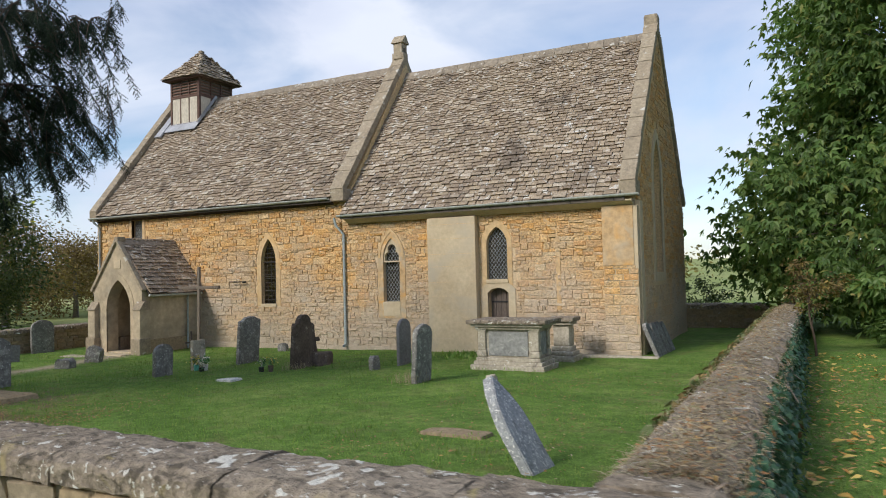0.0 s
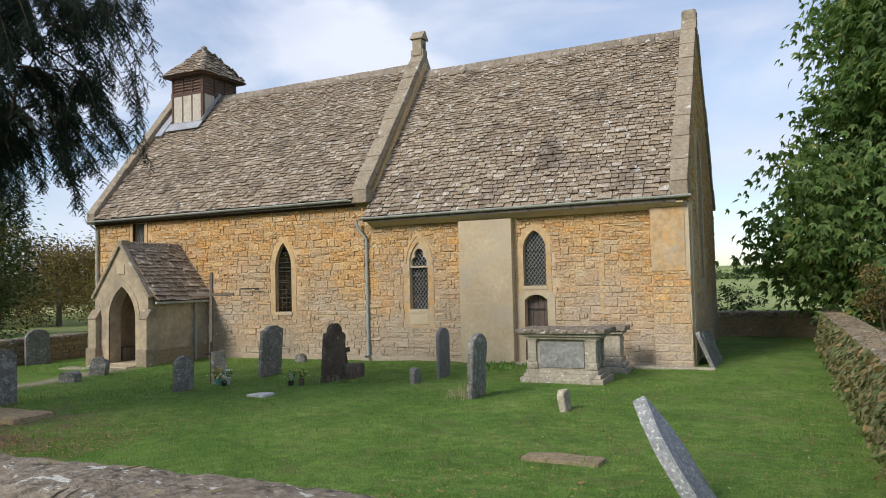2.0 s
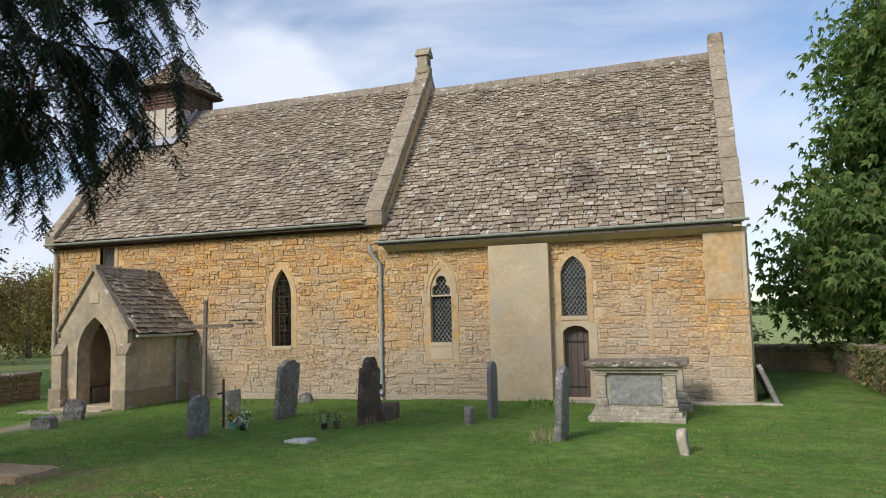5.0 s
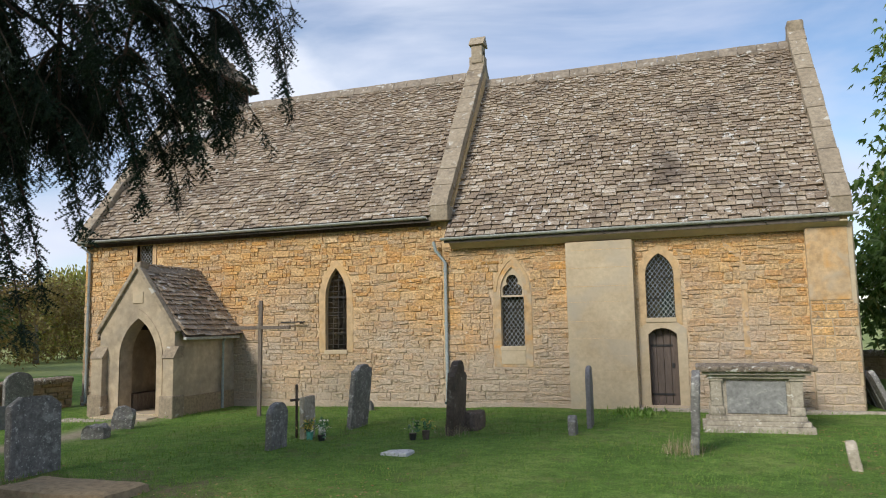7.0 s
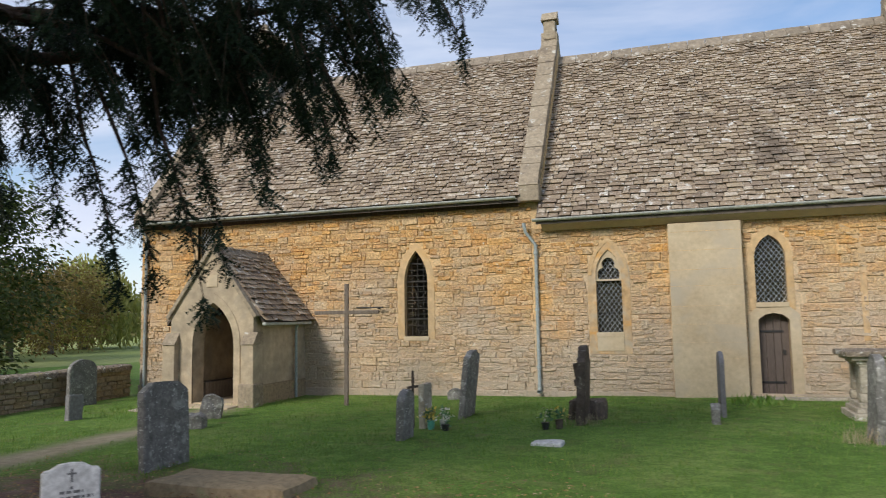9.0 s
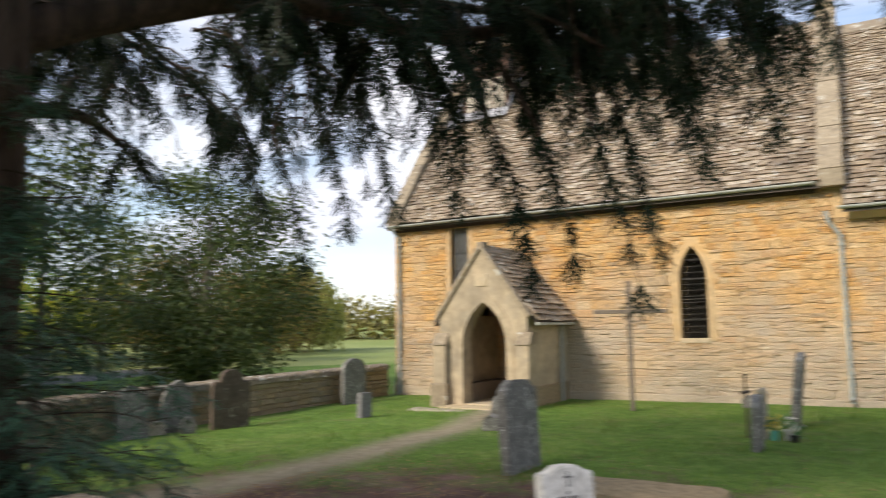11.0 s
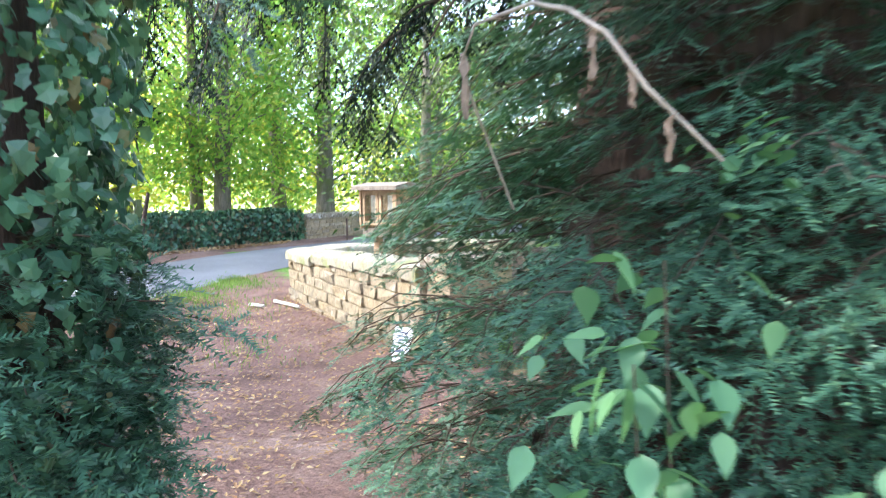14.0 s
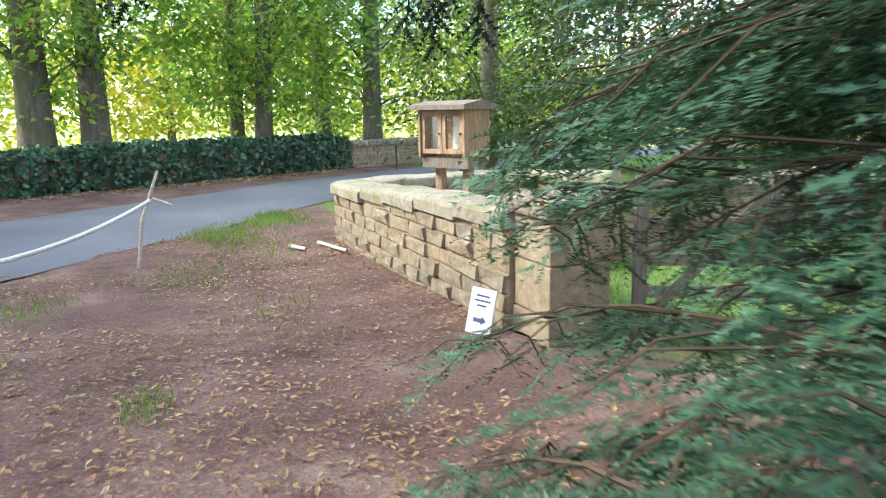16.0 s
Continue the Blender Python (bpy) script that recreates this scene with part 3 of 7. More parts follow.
def rubble(rng, u0, u1, v0, v1, blocked):
    """Uneven walling: stones of mixed size in broken courses, as (u, v, width, height, tilt)."""
    out, v = [], v0
    while v < v1 - 0.04:
        h = min(rng.uniform(0.09, 0.23), v1 - v)
        u = u0 - rng.uniform(0, 0.3)
        while u < u1:
            w = rng.uniform(0.16, 0.52)
            a, b = max(u, u0), min(u + w, u1)
            u += w
            if b - a < 0.07:
                continue
            cells = []
            if h > 0.12 and rng.random() < 0.62:
                k = rng.uniform(0.32, 0.68)
                for lo, hi in ((0, k), (k, 1)):
                    cut = [0, 1] if rng.random() < 0.45 else [0, rng.uniform(0.3, 0.7), 1]
                    cells += [(a + (b - a) * p, a + (b - a) * q, v + h * lo, v + h * hi) for p, q in zip(cut, cut[1:])]
            else:
                cells.append((a, b, v, v + h))
            for p, q, lo, hi in cells:
                while q - p > 0.06 and any(blocked(p + (q - p) * s, lo + (hi - lo) * r) for s in (0.02, 0.5, 0.98) for r in (0.1, 0.9)):
                    if blocked(p + 0.01, (lo + hi) / 2) or blocked(p + 0.01, lo + 0.01):
                        p += 0.04
                    else:
                        q -= 0.04
                if q - p > 0.06 and hi - lo > 0.03:
                    j = rng.uniform(0.004, 0.016)
                    out.append(((p + q) / 2, (lo + hi) / 2 + rng.uniform(-0.008, 0.008), q - p - j, hi - lo - j, rng.uniform(-3.5, 3.5)))
        v += h
    return out


# ---- ground ----
def step(x, xs, ys):
    return np.interp(x, xs, ys)


def ground_z(x, y):
    x, y = np.asarray(x, float), np.asarray(y, float)
    yard = -0.08 - 0.013 * np.clip(-x - 8, 0, 18) + 0.20 * np.clip((10.5 - y) / 5.0, 0, 1) * np.clip((x + 7.0) / 4.0, 0, 1)
    lane = step(x, [-60, -26, -16.6, -13, -11.3, -8, -6, -3.3, 2, 10], [-0.36, -0.34, -0.28, -0.10, -0.03, 0.12, 0.24, 0.44, 0.48, 0.5])
    east = np.clip((x + 0.6) / 0.3, 0, 1)
    f = np.clip((y - 2.7) / 0.4, 0, 1)
    z = lane * (1 - f) + yard * f
    z = z * (1 - east) + east * (0.30 - 0.012 * np.clip(y - 3, 0, 25))
    out = np.clip((-27 - x) / 14, 0, 1)
    return z * (1 - out) + out * -0.36


def dist_line(x, y, pts):
    d = np.full(np.shape(x), 1e9)
    for (ax, ay), (bx, by) in zip(pts, pts[1:]):
        px, py = bx - ax, by - ay
        t = np.clip(((x - ax) * px + (y - ay) * py) / (px * px + py * py), 0, 1)
        d = np.minimum(d, np.hypot(x - ax - t * px, y - ay - t * py))
    return d


PORCH_PATH = [(-18.9, 14.9), (-18.4, 12.6), (-18.3, 9.0), (-18.6, 6.6), (-19.4, 4.2)]


def build_ground():
    near_x, near_y = np.arange(-44, 7.01, 0.3), np.arange(-9, 32.01, 0.3)
    far = np.array([1500, 900, 500, 300, 200, 140, 100, 75, 60])
    xs = np.concatenate([-far, [-52, -48], near_x, [10, 16, 25, 40], far[::-1]])
    ys = np.concatenate([-far, [-40, -25, -16, -12], near_y, [36, 42, 50], far[::-1]])
    X, Y = np.meshgrid(xs, ys)
    Z = ground_z(X, Y)
    for i in range(Z.shape[0]):
        for j in range(Z.shape[1]):
            if -45 < X[i, j] < 8 and -10 < Y[i, j] < 33:
                Z[i, j] += 0.03 * noise.noise((X[i, j] * 0.7, Y[i, j] * 0.7, 0)) + 0.012 * noise.noise((X[i, j] * 2.5, Y[i, j] * 2.5, 4))
    far_off = np.clip((np.hypot(X + 12, Y - 14) - 70) / 500, 0, 1)
    Z = Z + far_off * 9 * (Y > 0)
    nx, ny = len(xs), len(ys)
    idx = np.arange(nx * ny).reshape(ny, nx)
    F = np.stack([idx[:-1, :-1], idx[:-1, 1:], idx[1:, 1:], idx[1:, :-1]], -1).reshape(-1, 4)
    me = arrays("ground", np.stack([X, Y, Z], -1).reshape(-1, 3), F)
    me.polygons.foreach_set("use_smooth", [True] * len(me.polygons))
    x, y = X.ravel(), Y.ravel()
    lane = np.clip((2.6 - y) / 0.8, 0, 1) * np.clip((-11.0 - x) / 3.0, 0, 1)
    under = np.clip(1.55 - np.hypot((x + 15.3) / 4.8, (y - 4.3) / 4.8), 0, 1)
    west = np.clip((-15.5 - x) / 1.5, 0, 1) * np.clip((4.6 - y) / 1.0, 0, 1)
    trod = np.clip(1.25 - dist_line(x, y, PORCH_PATH) / 0.50, 0, 1)
    bare = np.clip(np.maximum.reduce([lane * 0.9, under * 0.85, west * 0.95]), 0, 1)
    bare = np.where(x < -38, 0.15, bare)
    bare = np.maximum(bare, np.clip(2.9 - dist_line(x, y, [(-29.0, -12.0), (-32.0, -7.0), (-34.6, -1.8), (-37.6, 4.0), (-39.2, 7.2)]), 0, 0.95))
    field = ((np.hypot(x + 12, y - 14) > 30) & ~((x > -60) & (y < 20) & (x < -20)) & ((y > 26) | (x > 6) | (x < -25)))
    for key, value in (("bare", bare), ("path", np.clip(trod, 0, 1)), ("field", field.astype(float))):
        a = me.attributes.new(key, "FLOAT", "POINT")
        a.data.foreach_set("value", value.astype(np.float32))
    tagged(link_mesh("ground", me, M["ground"]), "green churchyard lawn with bare red-brown earth under the trees", "ground", kind="structure")


build_ground()

ROAD_NEAR = [(-14.0, -10.0), (-20.0, -4.8), (-24.9, -0.5), (-30.0, 4.2), (-34.0, 9.0), (-37.5, 15.0), (-40.0, 25.0)]
ROAD_FAR = [(-18.0, -13.0), (-24.5, -7.0), (-29.6, -1.9), (-35.0, 4.6), (-38.6, 10.6), (-42.0, 17.0), (-44.5, 26.0)]


def build_road():
    n = 40
    def along(line):
        L = [0]
        for a, b in zip(line, line[1:]):
            L.append(L[-1] + math.dist(a, b))
        t = np.linspace(0, L[-1], n)
        return np.interp(t, L, [p[0] for p in line]), np.interp(t, L, [p[1] for p in line])
    ax, ay = along(ROAD_NEAR)
    bx, by = along(ROAD_FAR)
    w = np.linspace(0, 1, 9)
    X, Y = ax[:, None] * (1 - w) + bx[:, None] * w, ay[:, None] * (1 - w) + by[:, None] * w
    for i in range(n):
        wob = 0.12 * noise.noise((i * 0.9, 0, 0))
        X[i, 0] += wob
        Y[i, 0] += wob
    Z = ground_z(X, Y) + 0.02 + 0.05 * np.sin(np.pi * w)
    Z[:, 0] -= 0.035
    Z[:, -1] -= 0.035
    idx = np.arange(n * 9).reshape(n, 9)
    F = np.stack([idx[:-1, :-1], idx[:-1, 1:], idx[1:, 1:], idx[1:, :-1]], -1).reshape(-1, 4)
    me = arrays("road", np.stack([X, Y, Z + 0.025], -1).reshape(-1, 3), F)
    tagged(link_mesh("road", me, M["asphalt"]), "narrow grey asphalt lane with worn leaf-strewn edges", "road", kind="structure")


build_road()

# ---- the church ----
XE, XM, XW = -3.75, -12.5, -23.5        # east end, chancel arch wall, west end
YS, YN, YR = 17.9, 25.3, 21.6           # south face, north face, ridge
CH_E, CH_R, NV_E, NV_R = 3.95, 8.98, 4.5, 9.28  # eaves and ridge heights
rng = random.Random(7)
church = thing("church", "small honey-coloured stone church with stone-slated roofs, porch and bell turret", "church")

W1 = arch(-15.39, 0.30, 1.22, 2.55, 3.30)
W2 = arch(-10.81, 0.28, 1.27, 2.55, 3.12)
W3 = arch(-7.49, 0.30, 1.86, 2.80, 3.28)
WW = rect(-21.66, -21.12, 2.2, 4.22)
DOOR = [(-7.78, -0.05), (-7.18, -0.05), (-7.18, 1.5), (-7.3, 1.60), (-7.48, 1.64), (-7.66, 1.60), (-7.78, 1.5)]
FOOT = -0.55
nave_wall = part("nave_wall", slab(rect(XW, XM, FOOT, NV_E), 0.75, "y", [W1, WW, arch(-19.47, 0.48, -0.3, 1.4, 2.0)], YS), M["mortar"], church)
chancel_wall = part("chancel_wall", slab(rect(XM + 0.003, XE, FOOT, CH_E), 0.75, "y", [W2, W3, DOOR], YS), M["mortar"], church)
N3 = arch(-7.5, 0.20, 1.75, 2.35, 2.75)
part("north_wall", slab(rect(XW, XE, FOOT, CH_E), 0.7, "y", [N3], YN - 0.7), M["mortar"], church)
gable_e = [(YS + 0.003, FOOT), (YN - 0.003, FOOT), (YN - 0.003, 4.0), (YR, CH_R + 0.12), (YS + 0.003, 4.0)]
EWIN = arch(20.75, 0.55, 1.95, 4.6, 5.7)
east_wall = part("east_wall", slab(gable_e, 0.31, "x", [EWIN], XE - 0.31), M["mortar"], church)
gable_w = [(YS + 0.003, FOOT), (YN - 0.003, FOOT), (YN - 0.003, NV_E), (YR, NV_R + 0.1), (YS + 0.003, NV_E)]
part("west_wall", slab(gable_w, 0.7, "x", [arch(YR, 0.5, 1.5, 3.4, 4.3)], XW), M["mortar"], church)
gable_m = [(YS + 0.003, NV_E - 0.6), (YN - 0.003, NV_E - 0.6), (YN - 0.003, NV_E), (YR, NV_R + 0.16), (YS + 0.003, NV_E)]
part("middle_gable", slab(gable_m, 0.44, "x", [], XM - 0.22), M["mortar"], church)
part("inner_floor", box((XW + 0.7, YS + 0.75, -0.2), (XE - 0.7, YN - 0.7, -0.1)), M["plaster_in"], church)

# roofs: a solid core each, slates laid on it
def roof_core(name, x0, x1, ye, ze, yr, zr, yn):
    bm = slab([(ye, ze - 0.10), (yr, zr - 0.12), (yn, ze - 0.10), (yn, ze - 0.22), (yr, zr - 0.30), (ye, ze - 0.22)], x1 - x0, "x", [], x0)
    return part(name, bm, M["underlay"], church)


def slate_rows(rng, x0, x1, ye, ze, yr, zr, first, last, widths, skip=None):
    """Poses for slates on a slope that rises from (ye, ze) to (yr, zr)."""
    run, rise = yr - ye, zr - ze
    L = math.hypot(run, rise)
    slope = math.degrees(math.atan2(rise, abs(run)))
    out, s = [], -0.05
    while s < L - 0.04:
        k = s / L
        h = first * (1 - k) + last * k
        h *= rng.uniform(0.93, 1.07)
        x = x0 - rng.uniform(0, 0.2)
        while x < x1:
            w = rng.uniform(*widths) * (1.25 - 0.5 * k)
            a, b = max(x, x0), min(x + w, x1)
            x += w
            if b - a < 0.05:
                continue
            c = s + rng.uniform(-0.012, 0.012)
            t = rng.uniform(0.030, 0.056)
            lift = rng.uniform(0.008, 0.036)
            y, z = ye + run * c / L, ze + rise * c / L
            if skip and skip((a + b) / 2, y):
                continue
            m = pose((a + b) / 2, y, z, 0, 0, 0 if run > 0 else 180) @ pose(0, 0, 0, slope - 8.0 - rng.uniform(0, 2.5), rng.uniform(-0.6, 0.6), rng.uniform(-0.6, 0.6)) @ pose(0, 0, lift)
            out.append(m @ Matrix.Diagonal((b - a - 0.014, h * 1.75, t, 1)))
        s += h
    return out


def slate_templates(seed):
    rng = random.Random(seed)
    out = []
    for _ in range(6):
        j = lambda a: rng.uniform(-a, a)
        low = [(-0.5 + j(0.02), j(0.035)), (-0.2, j(0.03)), (0.15, j(0.03)), (0.5 + j(0.02), j(0.035))]
        v = [(x, y + 0.18, -0.1) for x, y in low] + [(0.5, 1.0, -0.2), (-0.5, 1.0, -0.2)] + [(x * 0.985, y + 0.012, 1.0 + j(0.15)) for x, y in low] + [(0.48, 1.0, 0.8), (-0.48, 1.0, 0.8)]
        quads = [(6, 7, 8, 11), (8, 9, 10, 11), (0, 1, 7, 6), (1, 2, 8, 7), (2, 3, 9, 8), (3, 4, 10, 9), (5, 0, 6, 11)]
        out.append((np.array(v), np.array(quads)))
    return out


SL = slate_templates(3)
TUR = (-22.72, -21.15, 20.68, 22.52)
chancel_roof = roof_core("chancel_roof", XM + 0.15, XE - 0.2, YS - 0.36, CH_E, YR, CH_R, YN + 0.3)
ms = slate_rows(rng, XM + 0.18, XE - 0.30, YS - 0.36, CH_E - 0.07, YR, CH_R - 0.09, 0.15, 0.07, (0.10, 0.30))
rng.shuffle(ms)
pieces("slate", "slates", SL, ms, 300, M["slate_piece"], M["slate"], chancel_roof, rng, lambda p: p.x > -9.0)
nave_roof = roof_core("nave_roof", XW + 0.2, XM - 0.2, YS - 0.26, NV_E, YR, NV_R, YN + 0.26)
ms = slate_rows(rng, XW + 0.30, XM - 0.2, YS - 0.26, NV_E - 0.07, YR, NV_R - 0.09, 0.135, 0.07, (0.10, 0.29), lambda x, y: TUR[0] < x < TUR[1] and y > TUR[2] - 0.1)
rng.shuffle(ms)
pieces("slate", "slates", SL, ms, 300, M["slate_piece"], M["slate"], nave_roof, rng, lambda p: p.x > -17.5)
for nm, a, b, zr in (("chancel_ridge", XM + 0.22, XE - 0.32, CH_R), ("nave_ridge", XW + 0.3, XM - 0.22, NV_R)):
    ridge = None
    x = a
    while x < b - 0.1:
        L = min(rng.uniform(0.4, 0.55), b - x)
        bm = slab([(YR - 0.17, zr - 0.22), (YR, zr + 0.03), (YR + 0.17, zr - 0.22), (YR + 0.17, zr - 0.17), (YR, zr + 0.08), (YR - 0.17, zr - 0.17)], L - 0.012, "x", [], x)
        part("ridge_stone", ruffle(bm, 0.015, 3.0), M["ridge"], chancel_roof if nm[0] == "c" else nave_roof)
        x += L

# raised gable copings: rows of stones up each slope
def gable_coping(name, x0, x1, ye, ze, zr, sides=(1, -1)):
    top = None
    base = part(name, box((x0, YR - 0.16, zr + 0.02), (x1, YR + 0.16, zr + 0.30), 0.03), M["gable_coping"], church)
    for side in sides:
        yo = ye if side == 1 else 2 * YR - ye
        run, rise = YR - yo, zr - ze
        L = math.hypot(run, rise)
        ang = math.degrees(math.atan2(rise, abs(run)))
        s = 0.0
        while s < L - 0.12:
            l = min(rng.uniform(0.62, 0.85), L - s)
            bm = box((x0 + rng.uniform(-0.012, 0.012), 0, -0.06), (x1 + rng.uniform(-0.012, 0.012), l - 0.012, 0.15), 0.018)
            ruffle(bm, 0.012, 4.0, 1, s)
            m = pose(0, yo + run * s / L, ze + rise * s / L, 0, 0, 0) @ (pose(0, 0, 0, ang) if side == 1 else Matrix.Diagonal((1, -1, 1, 1)) @ pose(0, 0, 0, ang))
            bmesh.ops.transform(bm, matrix=m, verts=bm.verts)
            part("coping_stone", bm, M["gable_coping"], base)
            s += l
        if side == 1:
            part("kneeler", box((x0 - 0.01, yo - 0.10, ze - 0.28), (x1 + 0.01, yo + 0.42, ze + 0.10), 0.03), M["gable_coping"], base)
    return base


gable_coping("east_coping", XE - 0.34, XE + 0.06, YS - 0.20, CH_E + 0.20, CH_R + 0.22)
mid_coping = gable_coping("middle_coping", XM - 0.25, XM + 0.22, YS - 0.18, NV_E + 0.08, NV_R + 0.20)
gable_coping("west_coping", XW - 0.06, XW + 0.30, YS - 0.20, NV_E + 0.05, NV_R + 0.16)
# stone finial like a little house on the middle gable
cote = part("gable_cross_stock", box((XM - 0.17, YR - 0.19, NV_R + 0.28), (XM + 0.17, YR + 0.19, NV_R + 0.84), 0.03), M["gable_coping"], church)
part("roof", slab([(YR - 0.25, NV_R + 0.84), (YR + 0.25, NV_R + 0.84), (YR + 0.21, NV_R + 0.90), (YR, NV_R + 1.14), (YR - 0.21, NV_R + 0.90)], 0.46, "x", [], XM - 0.23), M["gable_coping"], cote)
# no hollow is cut: a flat dark plate paints the niche's shade
part("niche", slab(arch(YR, 0.07, NV_R + 0.40, NV_R + 0.58, NV_R + 0.70), 0.012, "x", [], XM + 0.172), M["underlay"], cote)
part("apex_stone", box((XE - 0.33, YR - 0.15, CH_R + 0.42), (XE + 0.05, YR + 0.15, CH_R + 0.56), 0.04), M["gable_coping"], church)

# bell turret
tx0, tx1, ty0, ty1 = TUR
TZ0, TZ1, TZ2, TZ3 = 8.22, 9.36, 10.05, 11.38
turret = part("bell_turret", box((tx0 + 0.05, ty0 + 0.05, TZ0 - 0.5), (tx1 - 0.05, ty1 - 0.05, TZ2)), M["underlay"], church, "timber bell turret with louvres and a pyramid of stone slates")
for xx in (tx0, tx1 - 0.09):
    for yy in (ty0, ty1 - 0.09):
        part("post", box((xx, yy, TZ0), (xx + 0.09, yy + 0.09, TZ2), 0.008), M["timber"], turret)
for lo, hi in (((tx0, ty0 - 0.006, TZ1 - 0.06), (tx1, ty0 + 0.08, TZ1 + 0.03)), ((tx0, ty0 - 0.03, TZ0 - 0.02), (tx1, ty0 + 0.08, TZ0 + 0.05)), ((tx0, ty0 - 0.006, TZ2 - 0.07), (tx1, ty0 + 0.08, TZ2)),
               ((tx1 - 0.08, ty0, TZ1 - 0.06), (tx1 + 0.006, ty1, TZ1 + 0.03)), ((tx1 - 0.08, ty0, TZ2 - 0.07), (tx1 + 0.006, ty1, TZ2))):
    part("rail", box(lo, hi, 0.006), M["timber"], turret)
for i in range(3):
    a = tx0 + 0.09 + i * (tx1 - tx0 - 0.18) / 3
    b = a + (tx1 - tx0 - 0.18) / 3
    part("board", box((a + 0.02, ty0 + 0.012, TZ0 + 0.05), (b - 0.02, ty0 + 0.05, TZ1 - 0.06), 0.004), M["panel"], turret)
    part("stile", box((b - 0.025, ty0 - 0.003, TZ0 + 0.05), (b + 0.025, ty0 + 0.06, TZ2 - 0.07), 0.004), M["timber"], turret)
    c = ty0 + 0.09 + i * (ty1 - ty0 - 0.18) / 3
    d = c + (ty1 - ty0 - 0.18) / 3
    if i == 0:
        part("board", box((tx1 - 0.05, c + 0.02, TZ0 + 0.3), (tx1 - 0.012, d - 0.02, TZ1 - 0.06), 0.004), M["panel"], turret)
    part("stile", box((tx1 - 0.06, d - 0.025, TZ0 + 0.6), (tx1 + 0.003, d + 0.025, TZ2 - 0.07), 0.004), M["timber"], turret)
    for k in range(5):
        z = TZ1 + 0.06 + k * 0.115
        part("louvre", box((a + 0.02, -0.075, -0.012), (b - 0.03, 0.03, 0.012), 0.003, pose(0, ty0 + 0.06, z + 0.03, 38)), M["louvre"], turret)
        part("louvre", box((-0.03, c + 0.02, -0.012), (0.075, d - 0.03, 0.012), 0.003, pose(tx1 - 0.06, 0, z + 0.03, 0, 38)), M["louvre"], turret)
tm = ((tx0 + tx1) / 2, (ty0 + ty1) / 2)
cap = bmesh.new()
o = 0.24
ring = [cap.verts.new(p) for p in ((tx0 - o, ty0 - o, TZ2 + 0.03), (tx1 + o, ty0 - o, TZ2 + 0.03), (tx1 + o, ty1 + o, TZ2 + 0.03), (tx0 - o, ty1 + o, TZ2 + 0.03))]
tip = cap.verts.new((*tm, TZ3 - 0.05))
cap.faces.new(ring)
for i in range(4):
    cap.faces.new((ring[i], ring[(i + 1) % 4], tip))
cap_ob = part("cap", cap, M["underlay"], turret)
part("eaves_board", slab(rect(tx0 - o + 0.02, tx1 + o - 0.02, ty0 - o + 0.02, ty1 + o - 0.02), 0.05, "z", [], TZ2 - 0.025), M["timber"], turret)
for face, (hw, depth) in enumerate((((tx1 - tx0) / 2 + o, (ty1 - ty0) / 2 + o), ((ty1 - ty0) / 2 + o, (tx1 - tx0) / 2 + o), ((tx1 - tx0) / 2 + o, (ty1 - ty0) / 2 + o))):
    m0 = pose(*tm, 0, 0, 0, (0, 90, 180)[face])
    rr = []
    for m in slate_rows(rng, -hw, hw, -depth - 0.02, TZ2 + 0.02, 0.0, TZ3 - 0.04, 0.15, 0.10, (0.13, 0.26)):
        k = (m.translation.z - TZ2) / (TZ3 - TZ2)
        if abs(m.translation.x) < hw * (1 - k) + 0.02:
            rr.append(np.array(m0 @ m))
    tagged(joined("slates", [stamp(SL[i], rr[i::6]) for i in range(6) if rr[i::6]], M["slate"], cap_ob), kind="stuff")
part("cap_stone", ruffle(box((tm[0] - 0.09, tm[1] - 0.09, TZ3 - 0.12), (tm[0] + 0.09, tm[1] + 0.09, TZ3 + 0.05), 0.03), 0.02, 5), M["gable_coping"], turret)
part("apron", slab([(tx0 - 0.1, -0.42), (tx1 + 0.02, -0.42), (tx1 + 0.02, 0.04), (tx0 - 0.1, 0.04)], 0.02, "z", [], 0.0), M["lead"], turret, "grey lead apron").matrix_basis = pose(0, ty0 - 0.01, TZ0 + 0.03, 50)
part("soaker", box((tx1 + 0.002, -0.05, -0.05), (tx1 + 0.04, 1.5, 0.06), 0.004, pose(0, ty0 - 0.05, TZ0 + 0.06, 50)), M["lead"], turret)
part("soaker", box((tx0 - 0.4, -1.0, -0.02), (tx0 - 0.08, 1.0, 0.05), 0.004, pose(0, ty0 + 0.2, TZ0 + 0.28, 50)), M["lead"], turret)

# features of the south wall
BUTT = (-9.50, -8.03)
SEB = (-4.56, -3.70)
SURR = {}
for nm, loop, cx, hw, spring, apex, z0, mt in (("w1", W1, -15.39, 0.47, 2.55, 3.50, 1.16, "ashlar"), ("w2", W2, -10.81, 0.46, 2.52, 3.38, 0.80, "ashlar_orange"), ("w3", W3, -7.49, 0.44, 2.78, 3.47, 1.70, "ashlar")):
    SURR[nm] = arch(cx, hw, z0, spring, apex)
BLOCK = [SURR["w1"], SURR["w2"], SURR["w3"], rect(-21.80, -20.98, 1.8, 4.3), rect(-7.98, -6.98, -0.3, 1.9), rect(*BUTT, -0.5, 3.6), rect(*SEB, -0.5, 3.9)]


def blocked(u, v):
    return any(inside(b, u, v) for b in BLOCK)


RB = rough_blocks(11, 0.10)
